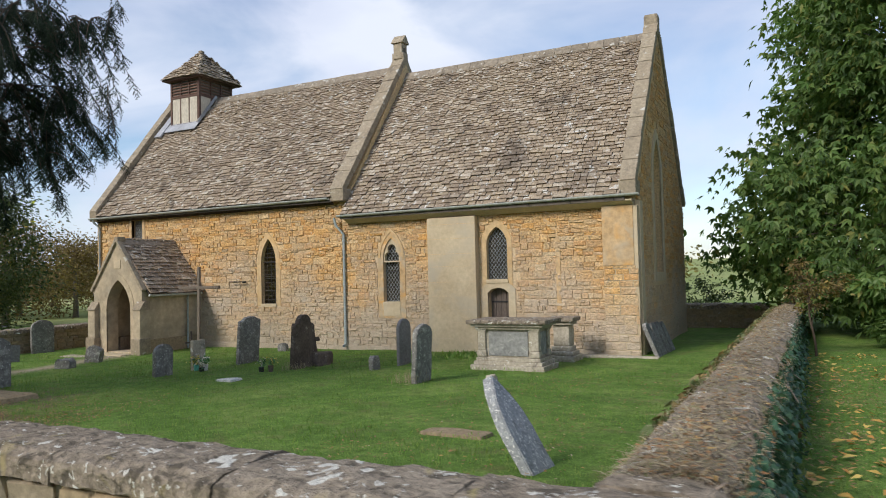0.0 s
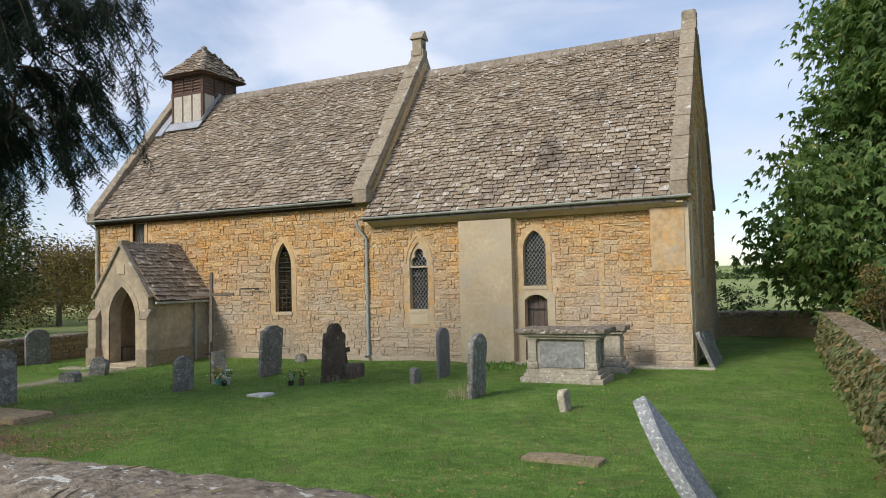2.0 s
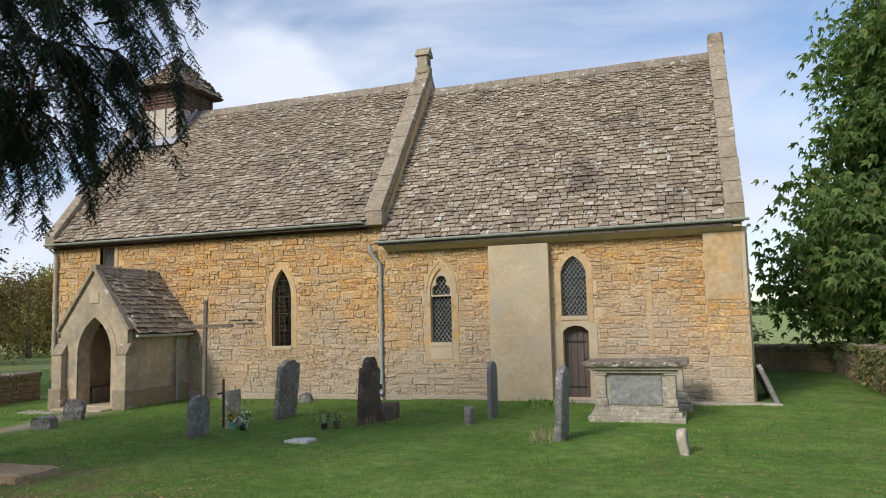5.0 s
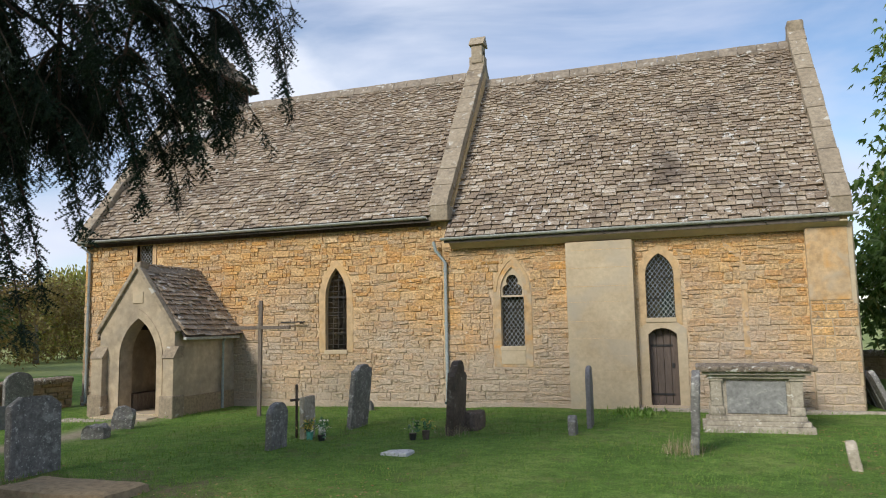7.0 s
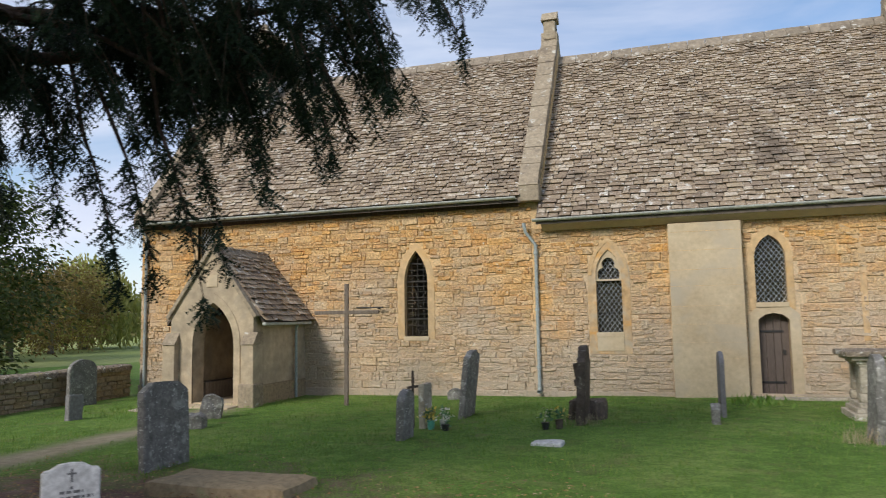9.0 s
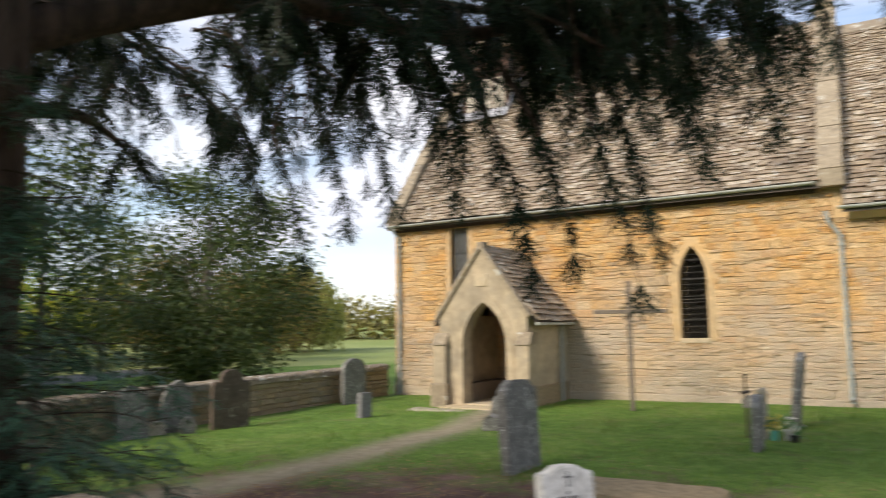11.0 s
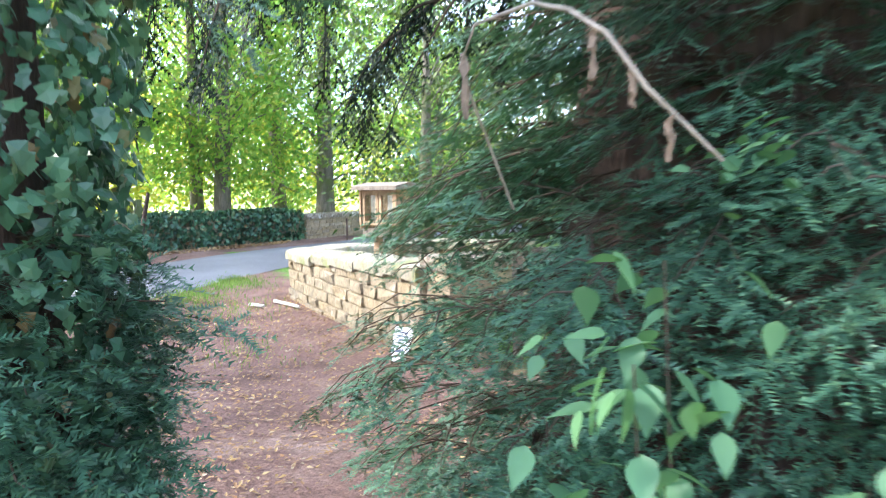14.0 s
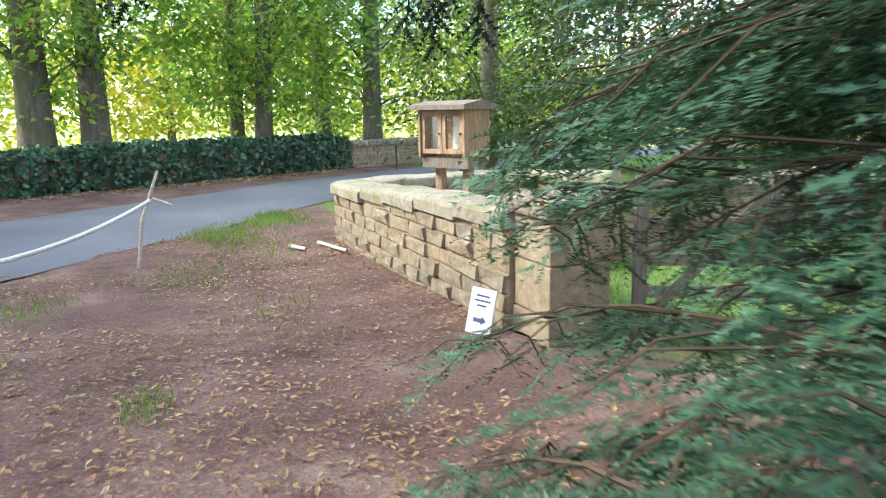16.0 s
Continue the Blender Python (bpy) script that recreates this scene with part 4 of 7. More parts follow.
for wall, u0, u1, top in ((nave_wall, XW, XM - 0.02, NV_E - 0.16), (chancel_wall, XM + 0.02, XE, CH_E - 0.26)):
    cs = rubble(rng, u0, u1, -0.5, top, blocked)
    ms = [scaled(u, YS + 0.002, v, w, rng.uniform(0.012, 0.040), h, 0, 0) @ pose(0, 0, 0, 0, k) for u, v, w, h, k in cs]
    rng.shuffle(ms)
    pieces("stone", "stones", RB, ms, 300, M["stone_piece"], M["stone"], wall, rng, lambda p: -14.5 < p.x < -5.0 and p.z > 0)
cs = courses(rng, YS, YN, -0.5, 8.9, (0.09, 0.17), (0.2, 0.5), lambda u, v: inside(arch(20.75, 0.8, 1.6, 4.6, 6.1), u, v) or v > 3.9 + (CH_R - 3.9) * (1 - abs(u - YR) / 3.7))
ms = [pose(XE - 0.004, u, v, 0, 0, 90) @ Matrix.Diagonal((w, rng.uniform(0.01, 0.03), h, 1)) for u, v, w, h in cs]
pieces("stone", "stones", RB, ms, 0, M["stone_piece"], M["stone"], east_wall, rng, lambda p: False)

# big buttress by the priest's door, and the clasping one at the corner
butt = part("buttress", box((BUTT[0], YS - 0.22, -0.5), (BUTT[1], YS + 0.05, 3.60), 0.012), M["ashlar"], church, "smooth buff ashlar buttress")
z = -0.1
while z < 3.45:
    part("joint_line", box((BUTT[0] + 0.01, YS - 0.2235, z), (BUTT[1] - 0.01, YS - 0.20, z + 0.006)), M["mortar"], butt)
    z += rng.uniform(0.3, 0.45)
corner = part("corner_buttress", box((SEB[0], YS - 0.16, -0.5), (SEB[1], YS + 0.25, 3.62), 0.012), M["ashlar"], church)
part("upper_face", box((SEB[0] - 0.01, YS - 0.18, 2.15), (SEB[1] - 0.1, YS - 0.15, 3.63), 0.006), M["ashlar_orange"], corner)
cs = courses(rng, SEB[0], SEB[1], -0.5, 2.15, (0.14, 0.26), (0.22, 0.5), lambda u, v: False)
pieces("stone", "stones", RB, [scaled(u, YS - 0.158, v, w, 0.02, h) for u, v, w, h in cs], 40, M["stone_piece"], M["stone"], corner, rng, lambda p: True)
part("side_buttress", box((XE - 0.12, YS - 0.02, -0.5), (XE + 0.10, YS + 0.30, 3.75), 0.012), M["ashlar"], church)
part("eaves_course", box((XM + 0.24, YS - 0.10, CH_E - 0.34), (XE - 0.02, YS + 0.02, CH_E - 0.16), 0.02), M["gable_coping"], church)
part("soffit", slab([(YS - 0.34, CH_E - 0.225), (YS - 0.09, CH_E - 0.345), (YS - 0.09, CH_E - 0.30), (YS - 0.34, CH_E - 0.19)], XE - XM - 0.30, "x", [], XM + 0.26), M["ashlar"], church, "pale plastered soffit under the eaves")
part("eaves_course", box((XW + 0.02, YS - 0.06, NV_E - 0.28), (XM - 0.3, YS + 0.02, NV_E - 0.14), 0.015), M["timber"], church)
part("plinth", ruffle(box((XW - 0.02, YS - 0.05, -0.5), (SEB[0], YS + 0.05, -0.02), 0.02), 0.012, 2.0, 2), M["stone_piece"], church)
part("blocked_arch", slab([(-5.84, 1.05), (-5.72, 1.05), (-5.72, 2.9), (-5.85, 3.25), (-6.15, 3.45), (-6.15, 3.33), (-5.93, 3.15), (-5.84, 2.85), (-5.84, 1.17)], 0.03, "y", [], YS - 0.024), M["ashlar_orange"], church)


def lattice(name, loop, y, spacing, mode, parent, thick=0.007, mat="came"):
    """Bars over an opening: 'grid' of square panes or 'diamond' quarries, cut to its outline."""
    us, vs = [p[0] for p in loop], [p[1] for p in loop]
    u0, u1, v0, v1 = min(us), max(us), min(vs), max(vs)
    bm = bmesh.new()
    lines = []
    if mode == "grid":
        n = round((u1 - u0) / spacing[0])
        lines += [((u0 + (u1 - u0) * i / n, v0), (u0 + (u1 - u0) * i / n, v1)) for i in range(1, n)]
        k = v0 + spacing[1]
        while k < v1:
            lines.append(((u0, k), (u1, k)))
            k += spacing[1]
    else:
        sx, sz = spacing
        for d in (1, -1):
            c = -40
            while c < 40:
                a = (u0, v0 + c * sz)
                b = (u1, v0 + c * sz + d * (u1 - u0) * sz / sx)
                lines.append((a, b))
                c += 1
    for a, b in lines:
        n = 60
        run = []
        for i in range(n + 1):
            p = (a[0] + (b[0] - a[0]) * i / n, a[1] + (b[1] - a[1]) * i / n)
            if inside(loop, *p):
                run.append(p)
        if len(run) > 1:
            p, q = run[0], run[-1]
            L = math.dist(p, q)
            ang = math.degrees(math.atan2(q[1] - p[1], q[0] - p[0]))
            add_box(bm, (0, -thick / 2, -thick / 2), (L, thick / 2, thick / 2), pose(p[0], y, p[1], 0, -ang, 0))
    return part(name, bm, M[mat], parent)


def church_window(name, loop, y, bars, spacing, sill, thick=0.009, mat="came"):
    w = part(name, slab(loop, 0.012, "y", [], y + 0.02), M["glass"], church)
    w.visible_shadow = False
    lattice("lattice", loop, y + 0.012, spacing, bars, w, thick, mat)
    us, vs = [p[0] for p in loop], [p[1] for p in loop]
    k = vs[0] + 0.42
    while k < max(vs) - 0.3:
        part("saddle_bar", box((min(us), y - 0.012, k), (max(us), y + 0.004, k + 0.016)), M["iron"], w)
        k += 0.45
    part("sill", box((min(us) - 0.02, YS - 0.045, vs[0] - 0.10), (max(us) + 0.02, y + 0.02, vs[0] + 0.003), 0.012), M["ashlar"], w)
    return w


def surround(outer, opening, mat, proud=0.02):
    return part("surround", slab(outer, proud + 0.03, "y", [opening], YS - proud), M[mat], church)


surround(SURR["w1"], W1, "ashlar_weathered", 0.016)
church_window("lancet_window", W1, YS + 0.12, "grid", (0.15, 0.135), True, 0.012, "iron")
surround(SURR["w2"], arch(-10.81, 0.279, 0.80 + 0.47, 2.55, 3.121), "ashlar_orange", 0.02)
w2 = church_window("cusped_window", W2, YS + 0.13, "diamond", (0.105, 0.14), True)
LOBES = ((-0.105, 2.58, 0.135), (0.105, 2.58, 0.135), (0.0, 2.80, 0.14))


def foil(a):
    """A point of the trefoil opening in direction a from its middle."""
    c, q, r = math.cos(a), math.sin(a), 0.10
    for lx, lz, lr in LOBES:
        dx, dz = lx, lz - 2.66
        k = dx * c + dz * q
        h = lr * lr - (dx * dx + dz * dz - k * k)
        if h > 0:
            r = max(r, k + math.sqrt(h))
    return (-10.81 + r * c, 2.66 + r * q)


cusp = [(-10.81 + 0.232, 2.46)] + [foil(a) for a in np.linspace(-0.45, math.pi + 0.45, 37)] + [(-10.81 - 0.232, 2.46)]
part("tracery", slab(arch(-10.81, 0.277, 2.42, 2.55, 3.115), 0.10, "y", [cusp], YS + 0.02), M["ashlar"], w2)
part("apron_panel", box((-11.10, YS - 0.035, 0.86), (-10.52, YS + 0.02, 1.24), 0.012), M["ashlar"], church)
hood_o, hood_i = arch(-10.81, 0.43, 2.50, 2.55, 3.40), arch(-10.81, 0.37, 2.49, 2.55, 3.30)
part("hood_mould", slab(hood_o[1:] + hood_i[1:][::-1], 0.05, "y", [], YS - 0.036), M["ashlar_weathered"], church)
surround(SURR["w3"], W3, "ashlar_weathered", 0.02)
church_window("lancet_window", W3, YS + 0.11, "diamond", (0.10, 0.13), True)
west_win = church_window("west_lancet_window", WW, YS + 0.12, "diamond", (0.10, 0.13), True)
part("jamb", box((-21.80, YS - 0.03, 1.9), (-21.66, YS + 0.1, 4.30), 0.01), M["ashlar_orange"], west_win)
part("jamb", box((-21.12, YS - 0.03, 1.9), (-20.99, YS + 0.1, 4.30), 0.01), M["ashlar_orange"], west_win)
for loop, y in ((N3, YN - 0.3),):
    w = part("north_window", slab(loop, 0.012, "y", [], y), M["glass"], church)
    w.visible_shadow = False
    lattice("lattice", loop, y - 0.01, (0.10, 0.13), "diamond", w)
ewin = part("east_window", slab(EWIN, 0.012, "x", [], XE - 0.25), M["glass"], church)
ewin.visible_shadow = False
part("surround", slab(arch(20.75, 0.8, 1.7, 4.6, 6.0), 0.05, "x", [EWIN], XE - 0.02), M["ashlar"], church)
for k in (-0.18, 0.18):
    part("mullion", box((XE - 0.30, 20.75 + k - 0.05, 1.95), (XE - 0.12, 20.75 + k + 0.05, 5.2), 0.01), M["ashlar"], ewin)

# priest's door
surround([(-7.98, -0.12), (-6.98, -0.12), (-6.98, 1.6), (-7.2, 1.80), (-7.48, 1.86), (-7.76, 1.80), (-7.98, 1.6)], [(u, v + (0.001 if v > 0 else -0.05)) for u, v in DOOR], "ashlar", 0.025)
door = thing("door", "closed weathered oak plank door with iron hinges and a small latch", "door", (-7.78, YS + 0.20, -0.05))
for i in range(4):
    part("plank", box((i * 0.15 + 0.004, 0, 0), (i * 0.15 + 0.146, 0.05, 1.52 + (0.1, 0.15, 0.15, 0.1)[i] - 0.0), 0.006), M["door"], door)
for z in (0.22, 1.28):
    part("hinge", box((0.02, -0.012, z), (0.50, 0.0, z + 0.045), 0.004), M["iron"], door)
part("latch", box((0.46, -0.03, 0.82), (0.52, 0.0, 0.92), 0.006), M["iron"], door)
part("ledge", box((0.0, 0.05, 0.3), (0.6, 0.08, 0.42)), M["door"], door)
part("door_sill", box((-7.95, YS - 0.10, -0.3), (-7.0, YS + 0.3, -0.052), 0.02), M["ashlar"], church)

# rainwater goods
def gutter(x0, x1, y, z0, z1, name="gutter"):
    pts = []
    n = 10
    prof = [(0.065 * math.cos(a), -0.06 * math.sin(a)) for a in np.linspace(0, math.pi, n)]
    prof += [(0.058 * math.cos(a), -0.052 * math.sin(a) + 0.004) for a in np.linspace(math.pi, 0, n)]
    v, f = [], []
    k = len(prof)
    for x, z in ((x0, z0), (x1, z1)):
        v += [(x, y + a, z + b) for a, b in prof]
    f = [(i, (i + 1) % k, k + (i + 1) % k, k + i) for i in range(k)]
    g = link_mesh(name, arrays(name, v, f), M["gutter"], church)
    x = x0 + 0.5
    while x < x1:
        part("bracket", box((x - 0.012, y - 0.072, z0 - 0.075), (x + 0.012, y + 0.16, z0 - 0.055)), M["iron"], g)
        x += 1.1
    return g


gutter(XM + 0.08, XE + 0.14, YS - 0.40, CH_E - 0.10, CH_E - 0.06)
gutter(XW - 0.05, XM - 0.3, YS - 0.31, NV_E - 0.12, NV_E - 0.09)


def downpipe(x, y, ztop, zfoot, bends, mat="pipe"):
    pts = bends + [(x, y, ztop), (x, y, zfoot)]
    p = tube_part("downpipe", pts, [0.04] * len(pts), M[mat], church, "pale blue-grey painted rainwater pipe", 10)
    z = ztop - 0.15
    while z > zfoot:
        tube_part("collar", [(x, y, z), (x, y, z - 0.07)], [0.052, 0.052], M[mat], p, "", 10)
        z -= 1.3
    tube_part("shoe", [(x, y, zfoot + 0.12), (x, y, zfoot + 0.03), (x + 0.0, y - 0.10, zfoot - 0.02)], [0.048, 0.048, 0.048], M[mat], p, "", 10)


downpipe(-12.42, YS - 0.08, 3.30, -0.02, [(-12.66, YS - 0.22, 3.80), (-12.62, YS - 0.20, 3.58)])
downpipe(-23.30, YS - 0.08, 4.05, -0.22, [(-23.36, YS - 0.3, 4.36), (-23.36, YS - 0.28, 4.22)])
part("iron_bracket", box((-16.9, YS - 0.18, 1.93), (-16.2, YS - 0.14, 1.96), 0.004), M["iron"], church)
part("iron_bracket", box((-16.345, YS - 0.18, 1.90), (-16.325, YS + 0.02, 1.93), 0.004), M["iron"], church)

# porch
PX0, PX1, PY, PZE, PZR = -20.62, -18.42, 15.55, 1.86, 3.30
pc = (PX0 + PX1) / 2
PARCH = arch(-19.47, 0.55, -0.32, 1.15, 2.10)
porch = part("porch_front", slab([(PX0, -0.6), (PX1, -0.6), (PX1, PZE), (pc, PZR), (PX0, PZE)], 0.42, "y", [PARCH], PY), M["render"], church, "rendered gabled porch with a pointed arch")
moulding = arch(-19.47, 0.72, -0.55, 1.15, 2.32)
part("arch_moulding", slab(moulding[1:] + [moulding[0]] + (PARCH[1:] + [PARCH[0]])[::-1], 0.04, "y", [], PY - 0.018), M["render"], porch)
for xx in (PX0, PX1 - 0.3):
    part("side_wall", box((xx, PY + 0.423, -0.6), (xx + 0.3, YS - 0.003, PZE - 0.04)), M["render"], porch)
for x0, x1 in ((PX0 - 0.10, PX0 + 0.22), (PX1 - 0.20, PX1 + 0.10)):
    part("buttress", box((x0, PY - 0.16, -0.6), (x1, PY + 0.2, 1.15), 0.012), M["render"], porch)
    bm = slab([(PY - 0.19, 1.15), (PY + 0.2, 1.15), (PY + 0.2, 1.42), (PY - 0.0, 1.42)], x1 - x0 + 0.04, "x", [], x0 - 0.02)
    part("weathering", bm, M["gable_coping"], porch)
    part("plinth", box((x0 - 0.05, PY - 0.22, -0.6), (x1 + 0.05, PY + 0.2, 0.28), 0.03), M["gable_coping"], porch)
part("plinth", box((PX1 - 0.02, PY + 0.2, -0.6), (PX1 + 0.06, YS - 0.06, 0.22), 0.02), M["drystone_piece"], porch)
part("date_stone", box((pc - 0.14, PY - 0.02, 2.46), (pc + 0.16, PY + 0.03, 2.74), 0.008), M["ashlar"], porch)
part("finial", ruffle(box((pc - 0.10, PY - 0.05, PZR + 0.0), (pc + 0.10, PY + 0.25, PZR + 0.17), 0.04), 0.02, 6), M["gable_coping"], porch)
for side in (1, -1):
    xo = pc - side * (pc - PX0 + 0.06)
    run, rise = pc - xo, PZR + 0.04 - (PZE - 0.12)
    ang = math.degrees(math.atan2(rise, abs(run)))
    L = math.hypot(run, rise)
    bm = box((0, PY - 0.07, -0.02), (L, PY + 0.10, 0.07), 0.015)
    m = pose(xo, 0, PZE - 0.12, 0, -ang) if side == 1 else pose(xo, 0, PZE - 0.12) @ Matrix.Diagonal((-1, 1, 1, 1)) @ pose(0, 0, 0, 0, -ang)
    bmesh.ops.transform(bm, matrix=m, verts=bm.verts)
    part("verge_coping", bm, M["gable_coping"], porch)
pr = part("porch_roof", slab([(PX0 - 0.2, PZE - 0.20), (pc, PZR - 0.02), (PX1 + 0.2, PZE - 0.20), (PX1 + 0.2, PZE - 0.28), (pc, PZR - 0.12), (PX0 - 0.2, PZE - 0.28)], YS - PY - 0.11, "y", [], PY + 0.105), M["underlay"], church)
for side in (0, 180):
    m0 = pose(pc, (PY + 0.1 + YS) / 2, 0, 0, 0, 90 if side == 0 else -90)
    hw = (YS - PY - 0.1) / 2
    rr = [m0 @ m for m in slate_rows(rng, -hw, hw - 0.0, -(PX1 - pc + 0.24), PZE - 0.20, 0.0, PZR + 0.02, 0.18, 0.11, (0.13, 0.34))]
    pieces("slate", "slates", SL, rr, 150, M["slate_piece"], M["slate"], pr, rng, lambda p: True)
y = PY + 0.12
while y < YS - 0.2:
    L = rng.uniform(0.36, 0.5)
    bm = slab([(pc - 0.15, PZR - 0.12), (pc, PZR + 0.06), (pc + 0.15, PZR - 0.12), (pc + 0.15, PZR - 0.07), (pc, PZR + 0.11), (pc - 0.15, PZR - 0.07)], L - 0.01, "y", [], y)
    part("ridge_stone", ruffle(bm, 0.012, 3), M["ridge"], pr)
    y += L
gp = tube_part("downpipe", [(PX1 + 0.14, PY + 1.75, PZE - 0.28), (PX1 + 0.09, PY + 1.75, PZE - 0.4), (PX1 + 0.09, PY + 1.75, -0.2)], [0.035] * 3, M["pipe"], church, "pale blue-grey painted rainwater pipe")
part("porch_gutter", box((PX1 + 0.16, PY + 0.1, PZE - 0.30), (PX1 + 0.25, YS - 0.1, PZE - 0.23), 0.02), M["gutter"], church)
part("porch_step", ruffle(box((-20.35, PY - 0.55, -0.4), (-18.7, PY + 0.05, -0.19), 0.03), 0.012, 2, 1), M["ashlar"], church)
part("porch_floor", box((PX0 + 0.25, PY + 0.03, -0.5), (PX1 - 0.25, YS - 0.01, -0.17)), M["ashlar"], church)
part("inner_door", box((-19.95, YS + 0.25, -0.3), (-18.99, YS + 0.32, 2.05)), M["board_wood"], church)
for xx in (PX0 + 0.30, PX1 - 0.60):
    part("bench", box((xx, PY + 0.5, -0.2), (xx + 0.3, YS - 0.1, 0.24), 0.01), M["wood_cross"], church)

# ---- boundary walls ----
def gz(x, y):
    return float(ground_z(x, y))


def boundary_wall(name, label, line, width, tops, rng, keep=60, cope=True, hs=(0.08, 0.16), ls=(0.16, 0.42), cope_len=(0.5, 0.95), proud=0.05, dome=0.07, face="both", ragged=1.0, cope_mat="coping", blocks=None, stone="drystone"):
    """A stone wall along a line of (x, y): a core, courses of stones on its faces and coping stones on top. tops: height at each point."""
    root = thing(name, label, "wall")
    for i, ((ax, ay), (bx, by)) in enumerate(zip(line, line[1:])):
        L = math.dist((ax, ay), (bx, by))
        ang = math.degrees(math.atan2(by - ay, bx - ax))
        m0 = pose(ax, ay, 0, 0, 0, ang)
        za, zb = tops[i], tops[i + 1]
        low = min(gz(ax, ay), gz(bx, by), gz((ax + bx) / 2, (ay + by) / 2)) - 0.25
        for s in (-1, 1):
            low = min(low, gz(ax - s * 0.5 * math.sin(radians(ang)), ay + s * 0.5 * math.cos(radians(ang))) - 0.2)
        bm = slab([(0, low), (L, low), (L, zb - 0.10), (0, za - 0.10)], width - 0.06, "y", [], -(width - 0.06) / 2)
        bmesh.ops.transform(bm, matrix=m0, verts=bm.verts)
        core = part("core", bm, M["mortar"] if name == "front_wall" else M["drystone_piece"], root)
        for side in (1, -1):
            if face != "both" and side != face:
                continue
            cs = courses(rng, 0, L, low + 0.05, max(za, zb) - 0.08, hs, ls, lambda u, v: v > za + (zb - za) * u / L - 0.06, 0.014)
            ms = []
            for u, v, w, h in cs:
                ms.append(m0 @ pose(u, -side * (width / 2 - 0.03), v, 0, 0, 0 if side == 1 else 180) @ Matrix.Diagonal((w, rng.uniform(0.02, 0.05), h, 1)))
            rng.shuffle(ms)
            pieces("stone", "stones", blocks or RB, ms, keep, M[stone + "_piece"], M[stone], core, rng, lambda p: True)
        if cope:
            s = 0.0
            while s < L - 0.05:
                l = min(rng.uniform(*cope_len), L - s)
                k = (s + l / 2) / L
                z = za + (zb - za) * k + rng.uniform(-0.005, 0.005)
                hw = width / 2 + proud + rng.uniform(-0.015, 0.015)
                n = 6
                prof = [(-hw, -0.11), (hw, -0.11), (hw, -0.015)]
                prof += [(hw * math.cos(a) * 0.97, dome * math.sin(a) ** 0.8) for a in np.linspace(0.15, math.pi - 0.15, n)]
                prof += [(-hw, -0.015)]
                bm = slab(prof, l - 0.004, "x", [], 0.002)
                bmesh.ops.subdivide_edges(bm, edges=[e for e in bm.edges if abs(e.verts[0].co.x - e.verts[1].co.x) > 0.1], cuts=max(2, int(l / 0.06)), use_grid_fill=True)
                off = Vector((s * 1.3 + i * 7, 0, 0))
                for v in bm.verts:
                    q = v.co + off
                    v.co += (noise.noise_vector(q * 3.5) * 0.02 + noise.noise_vector(q * 12.0) * 0.017 + noise.noise_vector(q * 30.0) * 0.008) * ragged
                bmesh.ops.transform(bm, matrix=m0 @ pose(s, 0, z, 0, rng.uniform(-0.3, 0.3), rng.uniform(-0.3, 0.3)), verts=bm.verts)
                part("coping_stone", bm, M[cope_mat], root)
                s += l
    return root


wr = random.Random(21)
boundary_wall("front_wall", "low churchyard wall with lichened rounded coping stones", [(-0.35, 2.93), (-5.0, 2.95), (-10.0, 2.98), (-15.1, 3.0)], 0.56, [1.04, 1.04, 0.93, 0.76], wr, cope_len=(0.7, 1.25))
boundary_wall("east_wall", "long stone boundary wall overgrown with ivy and dry creeper", [(-0.62, 3.22), (-0.60, 10.0), (-0.55, 18.0), (-0.50, 26.3)], 0.50, [1.03, 1.0, 0.92, 0.8], wr, keep=40, cope_len=(0.3, 0.6), dome=0.09)
boundary_wall("north_wall", "low dark boundary wall at the edge of the field", [(-9.0, 26.75), (-0.2, 26.75)], 0.45, [0.72, 0.72], wr, keep=60, cope_len=(0.3, 0.6))
boundary_wall("west_wall", "low brown stone wall behind old headstones", [(-22.9, 4.6), (-23.6, 10.0), (-23.75, 14.0), (-23.75, 17.6)], 0.42, [0.46, 0.48, 0.50, 0.52], wr, keep=40, cope_len=(0.4, 0.8), dome=0.05)
boundary_wall("gate_wall", "curving pale dressed-stone wall beside the gate", [(-21.02, 3.62), (-25.75, 3.62), (-26.35, 4.4), (-26.3, 6.2), (-24.9, 7.2)], 0.46, [0.62, 0.40, 0.40, 0.42, 0.44], wr, keep=75,
              hs=(0.12, 0.15), ls=(0.24, 0.5), cope_len=(0.8, 1.4), dome=0.045, proud=0.035, ragged=0.35, cope_mat="gate_coping", stone="gate_stone", blocks=rough_blocks(12, 0.07))

# creeper on the east wall: dry stems and leaves over the top, ivy down the outer side
def scatter(name, template, count, where, mat, parent=None, kind="stuff", label=""):
    mats = [np.array(where()) for _ in range(count)]
    v, f = stamp(template, mats)
    ob = link_mesh(name, arrays(name, v, f), mat, parent, label)
    return tagged(ob, kind=kind)


def tmat(x, y, z, rx, ry, rz, s, sy=None):
    return pose(x, y, z, rx, ry, rz) @ Matrix.Diagonal((s, sy or s, s, 1))


LEAF = (np.array([(0, 0, 0), (0.35, 0.24, 0.05), (1, 0, -0.08), (0.35, -0.24, 0.05)], float), np.array([(0, 1, 2, 3)]))
